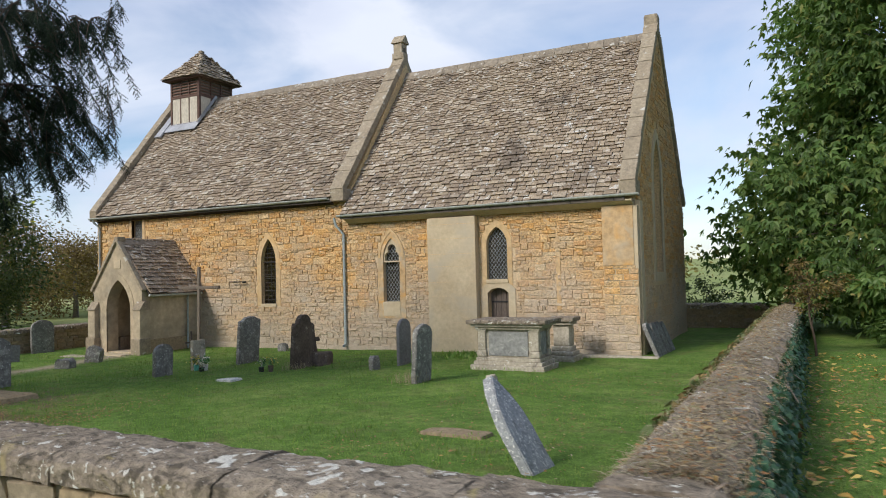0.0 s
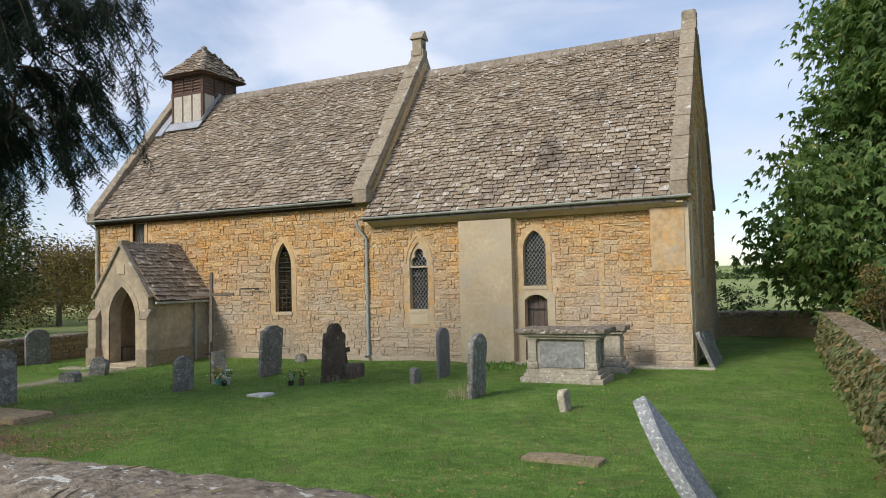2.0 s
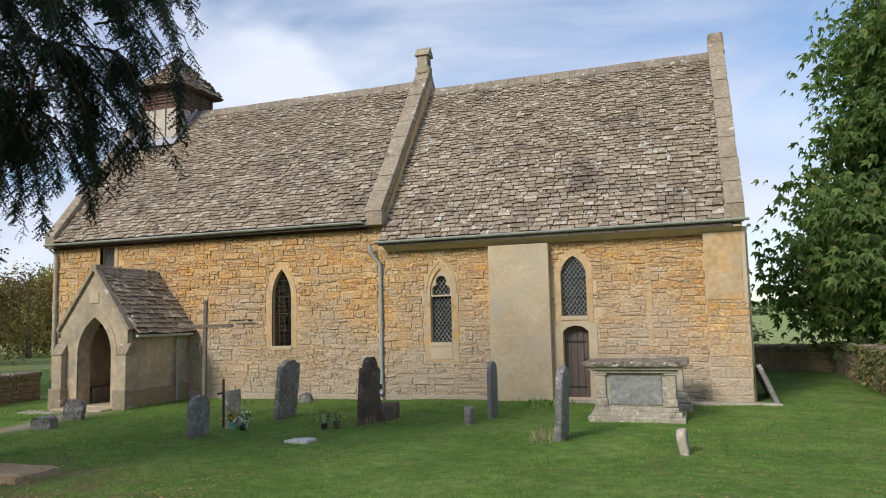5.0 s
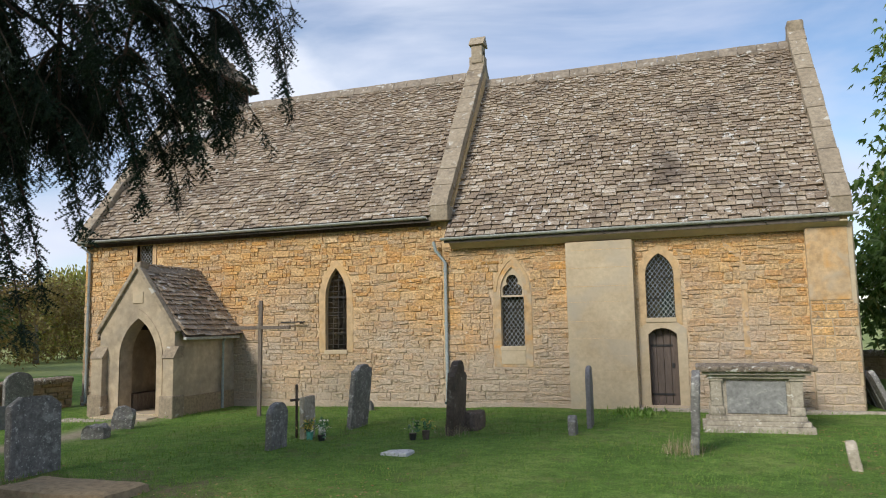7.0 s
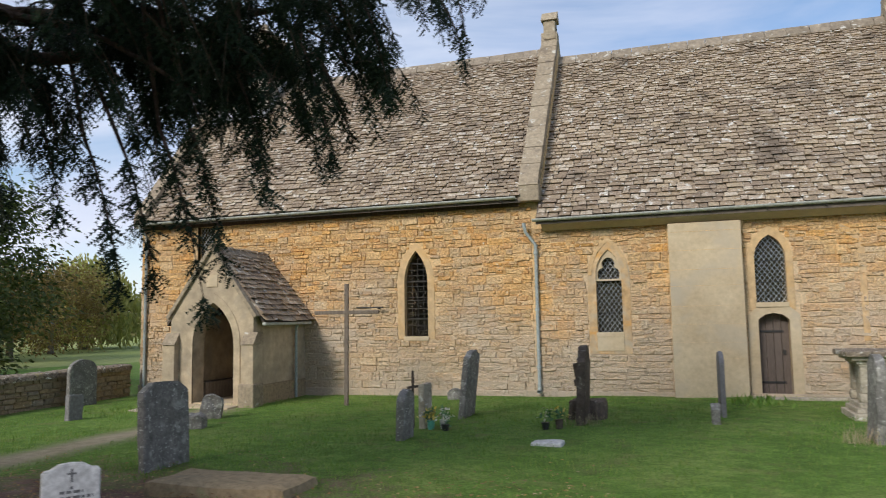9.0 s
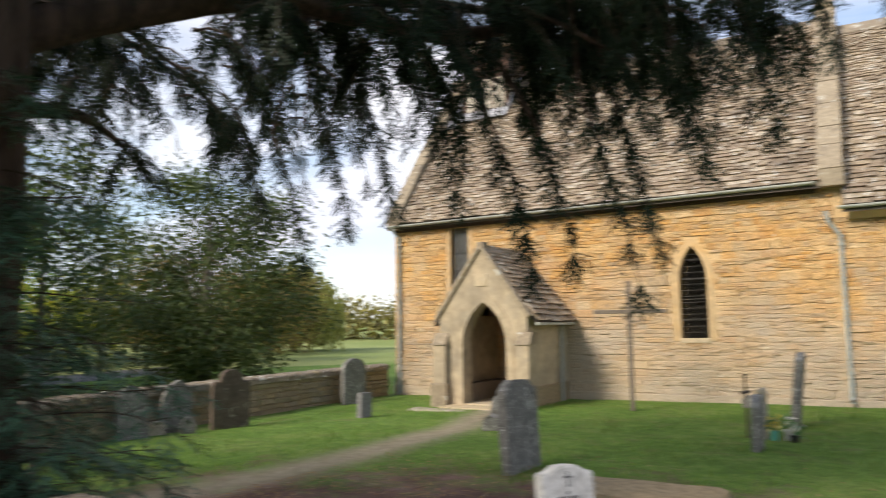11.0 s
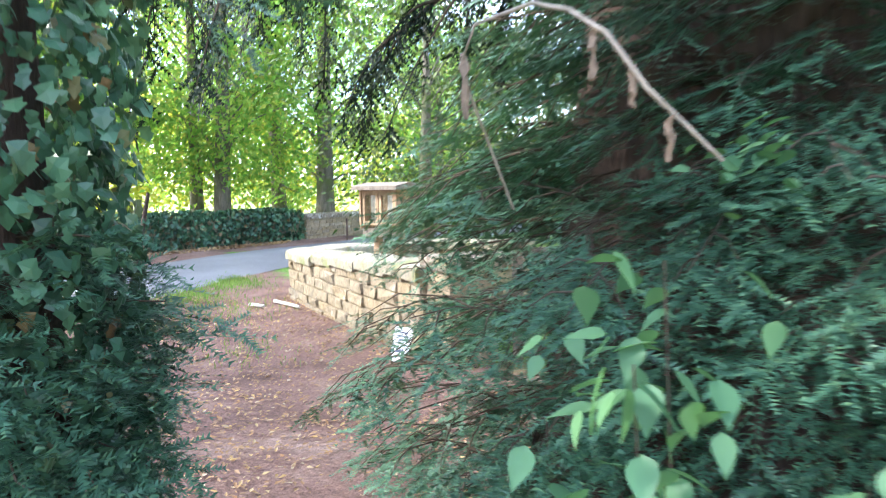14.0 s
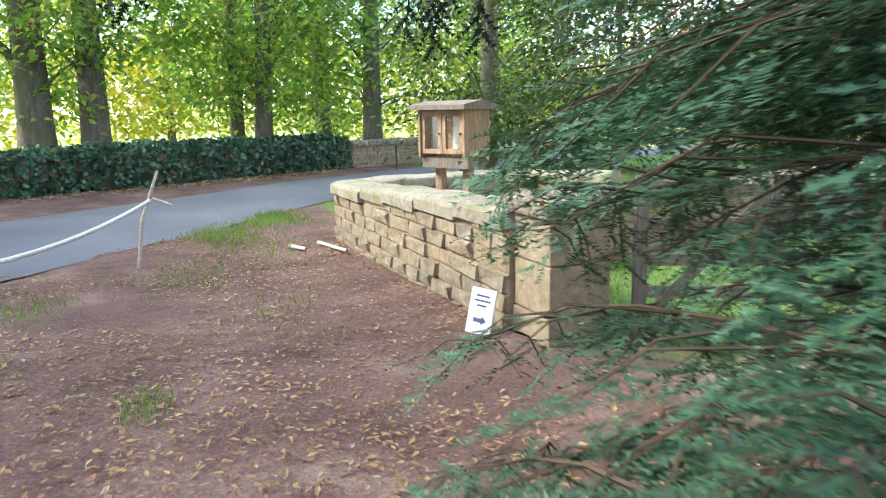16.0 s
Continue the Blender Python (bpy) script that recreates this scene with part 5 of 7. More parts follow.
LEAF6 = (np.array([(0, 0, 0), (0.3, 0.26, 0.04), (0.7, 0.2, 0.0), (1, 0, -0.12), (0.7, -0.2, 0.0), (0.3, -0.26, 0.04), (0.35, 0, -0.03), (0.7, 0, -0.06)], float),
         np.array([(0, 6, 1, 1), (0, 5, 6, 6), (1, 6, 7, 2), (6, 5, 4, 7), (2, 7, 3, 3), (7, 4, 3, 3)])[:, :4])
IVY = (np.array([(0, 0, 0), (0.05, 0.38, 0.02), (0.42, 0.30, 0.0), (0.55, 0.46, -0.04), (1, 0, -0.1), (0.55, -0.46, -0.04), (0.42, -0.30, 0), (0.05, -0.38, 0.02), (0.4, 0, 0.06)], float),
       np.array([(0, 8, 1), (1, 8, 2), (2, 8, 3), (3, 8, 4), (4, 8, 5), (5, 8, 6), (6, 8, 7), (7, 8, 0)]))
STRAND = (np.array([(0, -0.02, 0), (0, 0.02, 0), (0.5, 0.03, 0.09), (0.5, -0.01, 0.09), (1, 0.07, 0), (1, 0.05, 0)], float), np.array([(0, 1, 2, 3), (3, 2, 4, 5)]))
LEAF6 = (LEAF6[0], np.array([(0, 6, 1), (0, 5, 6), (1, 6, 2), (6, 7, 2), (6, 5, 4), (6, 4, 7), (2, 7, 3), (7, 4, 3)]))
sr = random.Random(5)


def etop(y):
    return float(np.interp(y, [3.2, 10, 18, 26], [1.03, 1.0, 0.92, 0.8]))


def creeper_at():
    y = 3.4 + 18 * sr.random() ** 1.6
    x = -0.6 + sr.uniform(-0.36, 0.36)
    d = abs(x + 0.6)
    return tmat(x, y, etop(y) + 0.10 - 1.3 * d * d + sr.uniform(-0.01, 0.05), sr.uniform(-25, 25), sr.uniform(-20, 20), sr.uniform(0, 360), sr.uniform(0.03, 0.11))


creeper = thing("creeper", "dry tangled creeper and ivy lying over a stone wall", "creeper", (-0.6, 10, 1.0))
creeper.matrix_basis = Matrix()
scatter("dry_stems", STRAND, 17000, creeper_at, M["dry_grass"], creeper)
scatter("dead_leaves", LEAF, 3600, lambda: creeper_at() @ Matrix.Diagonal((0.55, 0.55, 0.55, 1)), M["litter"], creeper)


def east_ivy_at():
    y = 3.3 + 20 * sr.random() ** 1.4
    t = sr.random()
    return tmat(-0.33 + sr.uniform(-0.05, 0.20) * (0.4 + t), y, max(0.15, etop(y) + 0.05 - 0.85 * t), sr.uniform(-40, 40), sr.uniform(20, 110), sr.uniform(-50, 50), sr.uniform(0.035, 0.075))



def inner_creeper_at():
    y = 4.2 + 18 * sr.random() ** 0.8
    t = sr.random() ** 1.4
    return tmat(-0.88 + sr.uniform(-0.16, 0.04) * (0.4 + t), y, max(0.1, etop(y) + 0.08 - 0.9 * t), sr.uniform(-40, 40), sr.uniform(60, 150), sr.uniform(-50, 50), sr.uniform(0.05, 0.12))


scatter("trailing_leaves", LEAF6, 6500, inner_creeper_at, M["creeper_leaf"], creeper, label="trailing brown-green leaves")
scatter("ivy", IVY, 5200, east_ivy_at, M["ivy"], creeper, label="dark green ivy")


def loop_stem():
    y = 3.4 + 7 * sr.random()
    z = etop(y) + 0.03
    pts, x = [], -0.45
    for k in range(7):
        pts.append((x, y, z))
        x += sr.uniform(0.0, 0.07)
        y += sr.uniform(-0.07, 0.07)
        z -= sr.uniform(0.02, 0.14) if k > 1 else -0.03
    return pts


for _ in range(14):
    tube_part("stem", loop_stem(), [0.006] * 7, M["dead_stem"], creeper, "", 5)

# ---- gravestones ----
def outline(kind, w, h):
    a = w / 2
    if kind == "round":
        return [(-a, -0.2), (a, -0.2), (a, h - a * 0.75)] + [(a * math.cos(t), h - a * 0.75 + a * 0.75 * math.sin(t)) for t in np.linspace(0.2, math.pi - 0.2, 9)] + [(-a, h - a * 0.75)]
    if kind == "shoulder":
        s = h - 0.30 * w
        arc = [(0.30 * w * math.cos(t), s + 0.06 * w + 0.26 * w * math.sin(t)) for t in np.linspace(0.1, math.pi - 0.1, 8)]
        return [(-a, -0.2), (a, -0.2), (a, s - 0.04), (a * 0.86, s + 0.03), (0.32 * w, s)] + arc + [(-0.32 * w, s), (-a * 0.86, s + 0.03), (-a, s - 0.04)]
    if kind == "gothic":
        o = arch(0, a, -0.2, h - w * 0.75, h, 6)
        return o
    if kind == "lancet":
        return arch(0, a, -0.2, h - w * 1.25, h, 7)
    if kind == "angled":
        return [(-a, -0.2), (a, -0.2), (a, h - 0.16 * w), (a * 0.55, h), (-a * 0.55, h), (-a, h - 0.16 * w)]
    if kind == "ogee":
        return [(-a, -0.2), (a, -0.2), (a, h - 0.13 * w), (a * 0.72, h - 0.11 * w), (a * 0.42, h - 0.02 * w), (0, h), (-a * 0.42, h - 0.02 * w), (-a * 0.72, h - 0.11 * w), (-a, h - 0.13 * w)]
    if kind == "broken":
        return [(-a, -0.2), (a, -0.2), (a, h * 0.75), (a * 0.5, h * 0.98), (0, h * 0.86), (-a * 0.45, h), (-a, h * 0.7)]
    return [(-a, -0.2), (a, -0.2), (a, h), (-a, h)]


def headstone(name, label, at, kind, w, h, th, mat, turn=90.0, lean=0.0, side=0.0, rough=0.008, group="headstones"):
    bm = slab(outline(kind, w, h), th, "y", [], -th / 2)
    bmesh.ops.bevel(bm, geom=[e for e in bm.edges if e.calc_face_angle(0) > 0.7], offset=min(0.012, th * 0.15), segments=2, affect="EDGES")
    bmesh.ops.subdivide_edges(bm, edges=[e for e in bm.edges if e.calc_length() > 0.14], cuts=3, use_grid_fill=True)
    for v in bm.verts:
        v.co += noise.noise_vector(v.co * 6 + Vector(at)) * rough + noise.noise_vector(v.co * 19 + Vector(at)) * rough * 0.5
    ob = part(name, bm, M[mat])
    ob.matrix_basis = pose(at[0], at[1], gz(at[0], at[1]) + at[2]) @ pose(0, 0, 0, lean, side, turn)
    return tagged(ob, label, "headstone", group)


headstone("headstone", "grey lichen-spotted headstone with a curved top, tilting on the lawn", (-13.16, 14.42, 0), "ogee", 0.76, 1.22, 0.11, "grave_grey", 90, 7, -3)
headstone("headstone", "dark brown mossy headstone with shouldered top", (-10.97, 13.88, 0), "shoulder", 0.74, 1.26, 0.14, "grave_brown", 90, 2, 2, 0.014)
headstone("headstone", "smooth slate-grey round-topped headstone near the church wall", (-8.72, 14.92, 0), "round", 0.60, 1.09, 0.08, "grave_slate", 92, 0, 0, 0.002)
headstone("headstone", "dark weathered round-topped headstone with white lichen edges", (-6.94, 12.52, 0), "round", 0.62, 1.15, 0.11, "grave_grey", 88, 3, 1, 0.012)
headstone("headstone", "small dark headstone with a low curved top standing in the lawn", (-13.40, 11.87, 0), "round", 0.52, 0.74, 0.12, "grave_grey", 92, 2, 0)
headstone("headstone", "small pale rectangular headstone with flowers at its foot", (-13.47, 13.02, 0), "square", 0.40, 0.72, 0.10, "grave_buff", 90)
headstone("headstone", "broad grey lichened headstone with clipped corners", (-15.72, 9.34, 0), "angled", 0.80, 1.08, 0.12, "grave_grey", 86, -4, 2, 0.012)
headstone("headstone", "tall dark lichened headstone in front of the boundary wall", (-23.05, 15.42, 0), "round", 0.72, 1.10, 0.13, "grave_grey", 80, 2, -2)
headstone("headstone", "low square grey headstone beside the path", (-20.95, 13.08, 0), "square", 0.36, 0.50, 0.12, "grave_slate", 90, 0, 3)
headstone("headstone", "dark shouldered headstone on the grass by the wall", (-22.46, 10.92, 0), "shoulder", 0.76, 1.08, 0.12, "grave_brown", 75, 2, 0)
headstone("headstone", "old grey headstone leaning near the wall", (-23.05, 10.15, 0), "gothic", 0.55, 0.95, 0.12, "grave_grey", 70, 4, 2)
headstone("headstone", "old grey headstone standing close to the wall", (-22.95, 9.2, 0), "shoulder", 0.52, 0.90, 0.12, "grave_grey", 70, -3, -2)
headstone("footstone", "small pale broken footstone patched with lichen", (-5.06, 11.75, 0), "broken", 0.26, 0.34, 0.12, "grave_buff", 84, -9, 3, 0.02)
headstone("footstone", "small weathered grey footstone in the grass", (-8.88, 13.85, 0), "broken", 0.30, 0.33, 0.13, "grave_grey", 90, 0, 0, 0.02)
headstone("footstone", "low mossy stone block beside the porch", (-17.62, 12.42, 0), "broken", 0.42, 0.26, 0.30, "grave_grey", 20, 0, 0, 0.03)
headstone("footstone", "squat lichened stone stump beside the porch", (-18.15, 13.65, 0), "round", 0.40, 0.46, 0.28, "grave_grey", 30, 0, 8, 0.03)
headstone("footstone", "small rounded stone in the grass", (-22.62, 10.08, 0), "round", 0.26, 0.28, 0.14, "grave_grey", 60, 0, 6, 0.02)
headstone("footstone", "small pale rounded stone in the grass", (-23.0, 9.72, 0), "round", 0.28, 0.24, 0.16, "grave_buff", 60, 0, 0, 0.02)
headstone("footstone", "small stone against the nave wall", (-14.2, 17.1, 0), "round", 0.34, 0.24, 0.14, "grave_grey", 0, 0, 0, 0.02)
headstone("leaning_headstone", "grey slate headstone speckled with white lichen, leaning far over", (-2.48, 6.86, 0), "lancet", 0.52, 1.06, 0.12, "grave_pale", 88, -30, -3, 0.008)

# white stone with a cut cross and worn lettering
ws = headstone("white_headstone", "pale rectangular headstone with a cut cross and worn lettering", (-13.80, 5.92, 0.13), "ogee", 0.40, 0.64, 0.11, "grave_white", 50, -3, 0, 0.001)
for lo, hi in (((-0.007, 0.50), (0.007, 0.60)), ((-0.032, 0.557), (0.032, 0.570))):
    part("cross", box((lo[0], -0.058, lo[1]), (hi[0], -0.0535, hi[1])), M["letter"], ws)
for k, (w, z) in enumerate(((0.02, 0.46), (0.16, 0.43), (0.30, 0.39), (0.24, 0.345), (0.28, 0.30))):
    x = -w / 2
    while x < w / 2:
        l = sr.uniform(0.02, 0.05)
        part("letter", box((x, -0.0575, z - 0.010), (min(x + l, w / 2), -0.0535, z + 0.010)), M["letter"], ws)
        x += l + 0.012

# stone crosses and wooden crosses
def cross(name, label, at, h, w, bar, th, mat, turn, arm_z, lean=0.0):
    root = thing(name, label, "cross")
    part("post", ruffle(box((-bar / 2, -th / 2, -0.25), (bar / 2, th / 2, h), 0.008), 0.004, 5), M[mat], root)
    part("arm", ruffle(box((-w / 2, -th / 2 - 0.004, arm_z - bar * 0.45), (w / 2, th / 2 + 0.004, arm_z + bar * 0.45), 0.008), 0.004, 5), M[mat], root)
    root.matrix_basis = pose(at[0], at[1], gz(*at)) @ pose(0, 0, 0, lean, 0, turn)
    return root


cross("wooden_cross", "tall weathered oak cross standing near the nave wall", (-16.22, 15.72), 2.62, 1.46, 0.085, 0.07, "wood_cross", 6, 2.0, -1)
cross("grave_marker_cross", "slim rusty iron cross marking a grave", (-13.69, 13.02), 0.93, 0.30, 0.045, 0.03, "grave_brown", 75, 0.66)
cross("stone_cross", "mossy brown stone cross on a rough base", (-10.98, 14.45), 0.95, 0.40, 0.12, 0.12, "grave_brown", 85, 0.62, -9)
tagged(part("cross_base", ruffle(box((-11.25, 14.15, -0.3), (-10.65, 14.75, 0.20), 0.08), 0.07, 3, 3), M["grave_brown"]), "rough dark mossy stone base of a cross", "stone")
for nm, lab, a, b, z, mt in (("ledger_stone", "flat buff ledger stone sunk in the lawn", (-4.62, 8.22), (-3.70, 8.55), 0.05, "drystone_piece"), ("ledger_stone", "rounded flat ledger slab under the yew", (-14.95, 8.0), (-13.2, 8.8), 0.15, "drystone_piece"),
                             ("tablet", "small flat white stone tablet lying in the grass", (-11.42, 11.50), (-10.98, 11.88), 0.04, "grave_white"), ("paving_slab", "flat pale slab at the porch entrance", (-20.9, 14.5), (-19.0, 15.0), 0.03, "grave_buff")):
    bm = ruffle(box((a[0], a[1], gz(*a) - 0.15), (b[0], b[1], gz(*a) + z), 0.13 if z > 0.12 else 0.04), 0.025, 2.5, 3)
    tagged(part(nm, bm, M[mt]), lab, "slab")

# chest tomb
tomb = thing("chest_tomb", "lichened stone chest tomb with moulded lid and grey inscribed panel", "tomb", (-5.93, 15.02, -0.08))
def tomb_box(nm, hx, hy, z0, z1, mat="grave_buff", bev=0.015):
    return part(nm, ruffle(box((-hx, -hy, z0), (hx, hy, z1), bev), 0.006, 6, 2), M[mat], tomb)
tomb_box("plinth", 0.86, 0.50, -0.15, 0.10)
tomb_box("base_moulding", 0.80, 0.45, 0.10, 0.18)
tomb_box("base_moulding", 0.75, 0.41, 0.18, 0.26)
tomb_box("body", 0.66, 0.34, 0.26, 0.90)
for sx in (-1, 1):
    for sy in (-1, 1):
        cx, cy = sx * 0.62, sy * 0.31
        part("pilaster", ruffle(box((cx - 0.09, cy - 0.08, 0.42), (cx + 0.09, cy + 0.08, 0.84), 0.01), 0.004, 6), M["grave_buff"], tomb)
        part("pilaster_foot", ruffle(box((cx - 0.12, cy - 0.10, 0.26), (cx + 0.12, cy + 0.10, 0.42), 0.05), 0.004, 6), M["grave_buff"], tomb)
        part("pilaster_cap", box((cx - 0.11, cy - 0.10, 0.84), (cx + 0.11, cy + 0.10, 0.88), 0.008), M["grave_buff"], tomb)
part("inscribed_panel", box((-0.46, -0.365, 0.30), (0.46, -0.33, 0.83), 0.006), M["tomb_panel"], tomb, "grey inscribed panel")
part("inscribed_panel", box((0.655, -0.2, 0.32), (0.685, 0.2, 0.82), 0.006), M["tomb_panel"], tomb, "grey inscribed panel")
tomb_box("lid_moulding", 0.76, 0.43, 0.88, 0.94)
tomb_box("lid_moulding", 0.84, 0.49, 0.94, 1.0)
lid = ruffle(box((-0.93, -0.56, 1.0), (0.93, 0.56, 1.09), 0.03), 0.012, 4, 3)
part("lid", lid, M["coping"], tomb, "lid spotted with white lichen")
ped = thing("pedestal_tomb", "square buff stone pedestal tomb with waisted base", "tomb", (-5.32, 16.72, -0.08))
for nm, h, z0, z1, mt in (("plinth", 0.36, -0.15, 0.12, "grave_buff"), ("waist", 0.30, 0.12, 0.22, "grave_buff"), ("waist", 0.24, 0.22, 0.34, "grave_buff"), ("body", 0.20, 0.34, 0.84, "grave_buff"), ("cap", 0.27, 0.84, 0.92, "grave_buff"), ("cap", 0.34, 0.92, 1.03, "coping")):
    part(nm, ruffle(box((-h, -h, z0), (h, h, z1), 0.03), 0.008, 5, 1), M[mt], ped)
# slabs propped against the east end
for i, (y, w, h) in enumerate(((17.72, 0.46, 0.84), (18.32, 0.50, 0.80), (18.95, 0.46, 0.78), (19.5, 0.42, 0.74))):
    bm = ruffle(slab(outline("round", w, h), 0.09, "x", [], 0), 0.01, 5)
    ob = part("propped_slab", bm, M["grave_grey"])
    ob.matrix_basis = pose(XE + 0.42, y, gz(XE + 0.42, y) + 0.02, 0, -22, 0)
    tagged(ob, "old grey grave slab propped against the church wall", "slab", "propped slabs")
tagged(part("stone_edging", ruffle(box((-8.0, 17.25, -0.25), (-3.2, 17.55, -0.03), 0.03), 0.03, 2.5, 3), M["grave_buff"]), "rough stone edging at the foot of the wall", "edging")

# flowers and pots
def flower_pot(at, mat, petals, label, n=14, tall=0.14):
    root = thing("flower_pot", label, "flowers", (at[0], at[1], gz(*at)))
    v, f = tube([(0, 0, -0.02), (0, 0, tall * 0.5), (0, 0, tall), (0, 0, tall + 0.002)], [0.05, 0.06, 0.068, 0.01], 10)
    link_mesh("pot", arrays("pot", v, f), M[mat], root)
    blooms = [np.array(tmat(sr.gauss(0, 0.06), sr.gauss(0, 0.06), tall + sr.uniform(0.03, 0.22), sr.uniform(-70, 70), sr.uniform(-70, 70), sr.uniform(0, 360), 0.07)) for _ in range(n * 3)]
    v, f = stamp(LEAF, blooms)
    tagged(link_mesh("blooms", arrays("blooms", v, f), M[petals], root), kind="stuff")
    leaves = [np.array(tmat(sr.gauss(0, 0.05), sr.gauss(0, 0.05), tall + sr.uniform(-0.02, 0.16), sr.uniform(-50, 50), sr.uniform(-80, 10), sr.uniform(0, 360), 0.10)) for _ in range(n * 3)]
    v, f = stamp(LEAF, leaves)
    tagged(link_mesh("foliage", arrays("foliage", v, f), M["elder"], root), kind="stuff")


flower_pot((-13.30, 12.80), "green_pot", "petal_yellow", "green pot of yellow flowers at a headstone")
flower_pot((-13.12, 12.92), "grave_white", "petal_white", "white pot of pale flowers at a headstone", 8)
flower_pot((-13.02, 12.70), "dark_pot", "petal_white", "small dark pot of white flowers", 6, 0.10)
flower_pot((-11.45, 13.0), "dark_pot", "petal_white", "dark pot of fading flowers on the grass", 5, 0.11)
flower_pot((-11.25, 13.1), "grave_brown", "petal_yellow", "brown pot of small yellow flowers on the grass", 5)


def tuft(at, n, h, mat, label, name="plant_tuft", spread=0.18):
    ms = [np.array(pose(at[0] + sr.gauss(0, spread), at[1] + sr.gauss(0, spread), gz(*at) - 0.01, 0, -sr.uniform(45, 90), sr.uniform(0, 360)) @ Matrix.Diagonal((h * sr.uniform(0.5, 1), h * 0.5, h * 0.5, 1))) for _ in range(n)]
    v, f = stamp(STRAND if mat == "dry_grass" else LEAF, ms)
    root = thing(name, label, "plant")
    tagged(link_mesh("foliage", arrays("foliage", v, f), M[mat], root), kind="stuff")


tuft((-7.12, 12.28), 110, 0.30, "dry_grass", "clump of brown dead grass at a headstone")
tuft((-8.0, 16.6), 160, 0.20, "grass_blade", "low green plant growing by the buttress", spread=0.25)
tuft((-10.9, 13.6), 120, 0.22, "dry_grass", "brown dead grass at the foot of a headstone")

# ---- by the lane: notice board, sign, stick and rope, gate ----
board = thing("notice_board", "oak notice board with two glazed doors and papers inside", "notice board", (-24.05, 4.30, 0))
BW, BZ0, BZ1 = 0.29, 0.88, 1.34
part("back", box((-BW, 0.05, BZ0), (BW, 0.28, BZ1), 0.01), M["board_wood"], board)
part("side", box((-BW - 0.03, -0.12, BZ0 - 0.04), (-BW, 0.32, BZ1), 0.006), M["board_wood"], board)
part("side", box((BW, -0.12, BZ0 - 0.04), (BW + 0.03, 0.32, BZ1), 0.006), M["board_wood"], board)
roof = part("roof", slab([(-0.20, BZ1), (0.38, BZ1), (0.38, BZ1 + 0.05), (0.1, BZ1 + 0.10), (-0.20, BZ1 + 0.05)], 2 * BW + 0.18, "x", [], -BW - 0.09), M["wood_cross"], board)
for x0, x1 in ((-BW, 0.0), (0.0, BW)):
    d = part("glazed_door", slab(rect(x0 + 0.005, x1 - 0.005, BZ0, BZ1 - 0.01), 0.035, "y", [rect(x0 + 0.05, x1 - 0.05, BZ0 + 0.05, BZ1 - 0.07)], -0.10), M["board_wood"], board)
    g = part("pane", box((x0 + 0.045, -0.088, BZ0 + 0.045), (x1 - 0.045, -0.082, BZ1 - 0.065)), M["clear_glass"], d)
    g.visible_shadow = False
    part("knob", box((x1 - 0.045, -0.12, 1.08), (x1 - 0.025, -0.10, 1.10), 0.004), M["iron"], d)
    k = 0
    for px, pz, w, h in ((0.048, 0.93, 0.195, 0.345), (0.06, 0.95, 0.08, 0.12), (0.15, 0.96, 0.08, 0.11), (0.07, 1.10, 0.14, 0.15)):
        part("paper", box((x0 + px, 0.035 - 0.003 * k, pz), (x0 + px + w, 0.046 - 0.003 * k, pz + h)), M["paper"], board)
        k += 1
for xx in (-BW + 0.1, BW - 0.1):
    part("post", box((xx - 0.045, 0.06, -0.6), (xx + 0.045, 0.15, BZ0 + 0.05), 0.008), M["board_wood"], board)
part("lower_rail", box((-BW - 0.03, -0.06, BZ0 - 0.16), (BW + 0.03, 0.02, BZ0 - 0.04), 0.01), M["wood_cross"], board)
board.matrix_basis = pose(-23.75, 4.15, 0.0, 0, 0, 27)

sign = thing("leaning_sign", "small white printed sign leaning against the wall", "sign")
part("panel", box((-0.10, -0.008, 0), (0.10, 0.008, 0.33), 0.002), M["plastic_white"], sign)
for z, w in ((0.27, 0.11), (0.235, 0.13), (0.20, 0.08)):
    part("print_bar", box((-w / 2, -0.0105, z), (w / 2, -0.0085, z + 0.012)), M["print"], sign)
part("print_arrow", slab([(-0.05, 0.085), (0.015, 0.085), (0.015, 0.07), (0.055, 0.10), (0.015, 0.13), (0.015, 0.115), (-0.05, 0.115)], 0.002, "y", [], -0.0105), M["print"], sign)
sign.matrix_basis = pose(-21.05, 3.18, gz(-21.05, 3.18), -12, 5, 34)

pier = thing("gate_pier", "pale dressed-stone pier at the end of the wall", "pier", (-20.78, 3.70, 0))
for z0, z1, a in ((-0.6, -0.05, 0.25), (-0.05, 0.30, 0.24), (0.30, 0.62, 0.24)):
    part("block", ruffle(box((-a, -a, z0 + 0.004), (a, a, z1 - 0.004), 0.015), 0.006, 4, 1), M["drystone_piece"], pier)
part("cap", ruffle(box((-0.30, -0.30, 0.62), (0.30, 0.30, 0.74), 0.03), 0.01, 4, 1), M["coping"], pier)
gate = thing("field_gate", "weathered wooden bar gate standing open beside the yew", "gate", (-20.4, 4.0, -0.2))
for z in (0.12, 0.34, 0.56, 0.80, 1.02):
    part("bar", box((0.05, -0.015, z), (1.75, 0.015, z + 0.08), 0.006), M["wood_cross"], gate)
for x in (0.0, 0.86, 1.72):
    part("stile", box((x, -0.03, 0.05), (x + 0.09, 0.03, 1.16), 0.008), M["wood_cross"], gate)
part("brace", box((0, -0.028, -0.04), (1.15, -0.016, 0.04), 0.004, pose(0.06, 0, 0.16, 0, -48)), M["wood_cross"], gate)
gate.matrix_basis = pose(-20.45, 4.05, -0.28, 0, 0, 62)

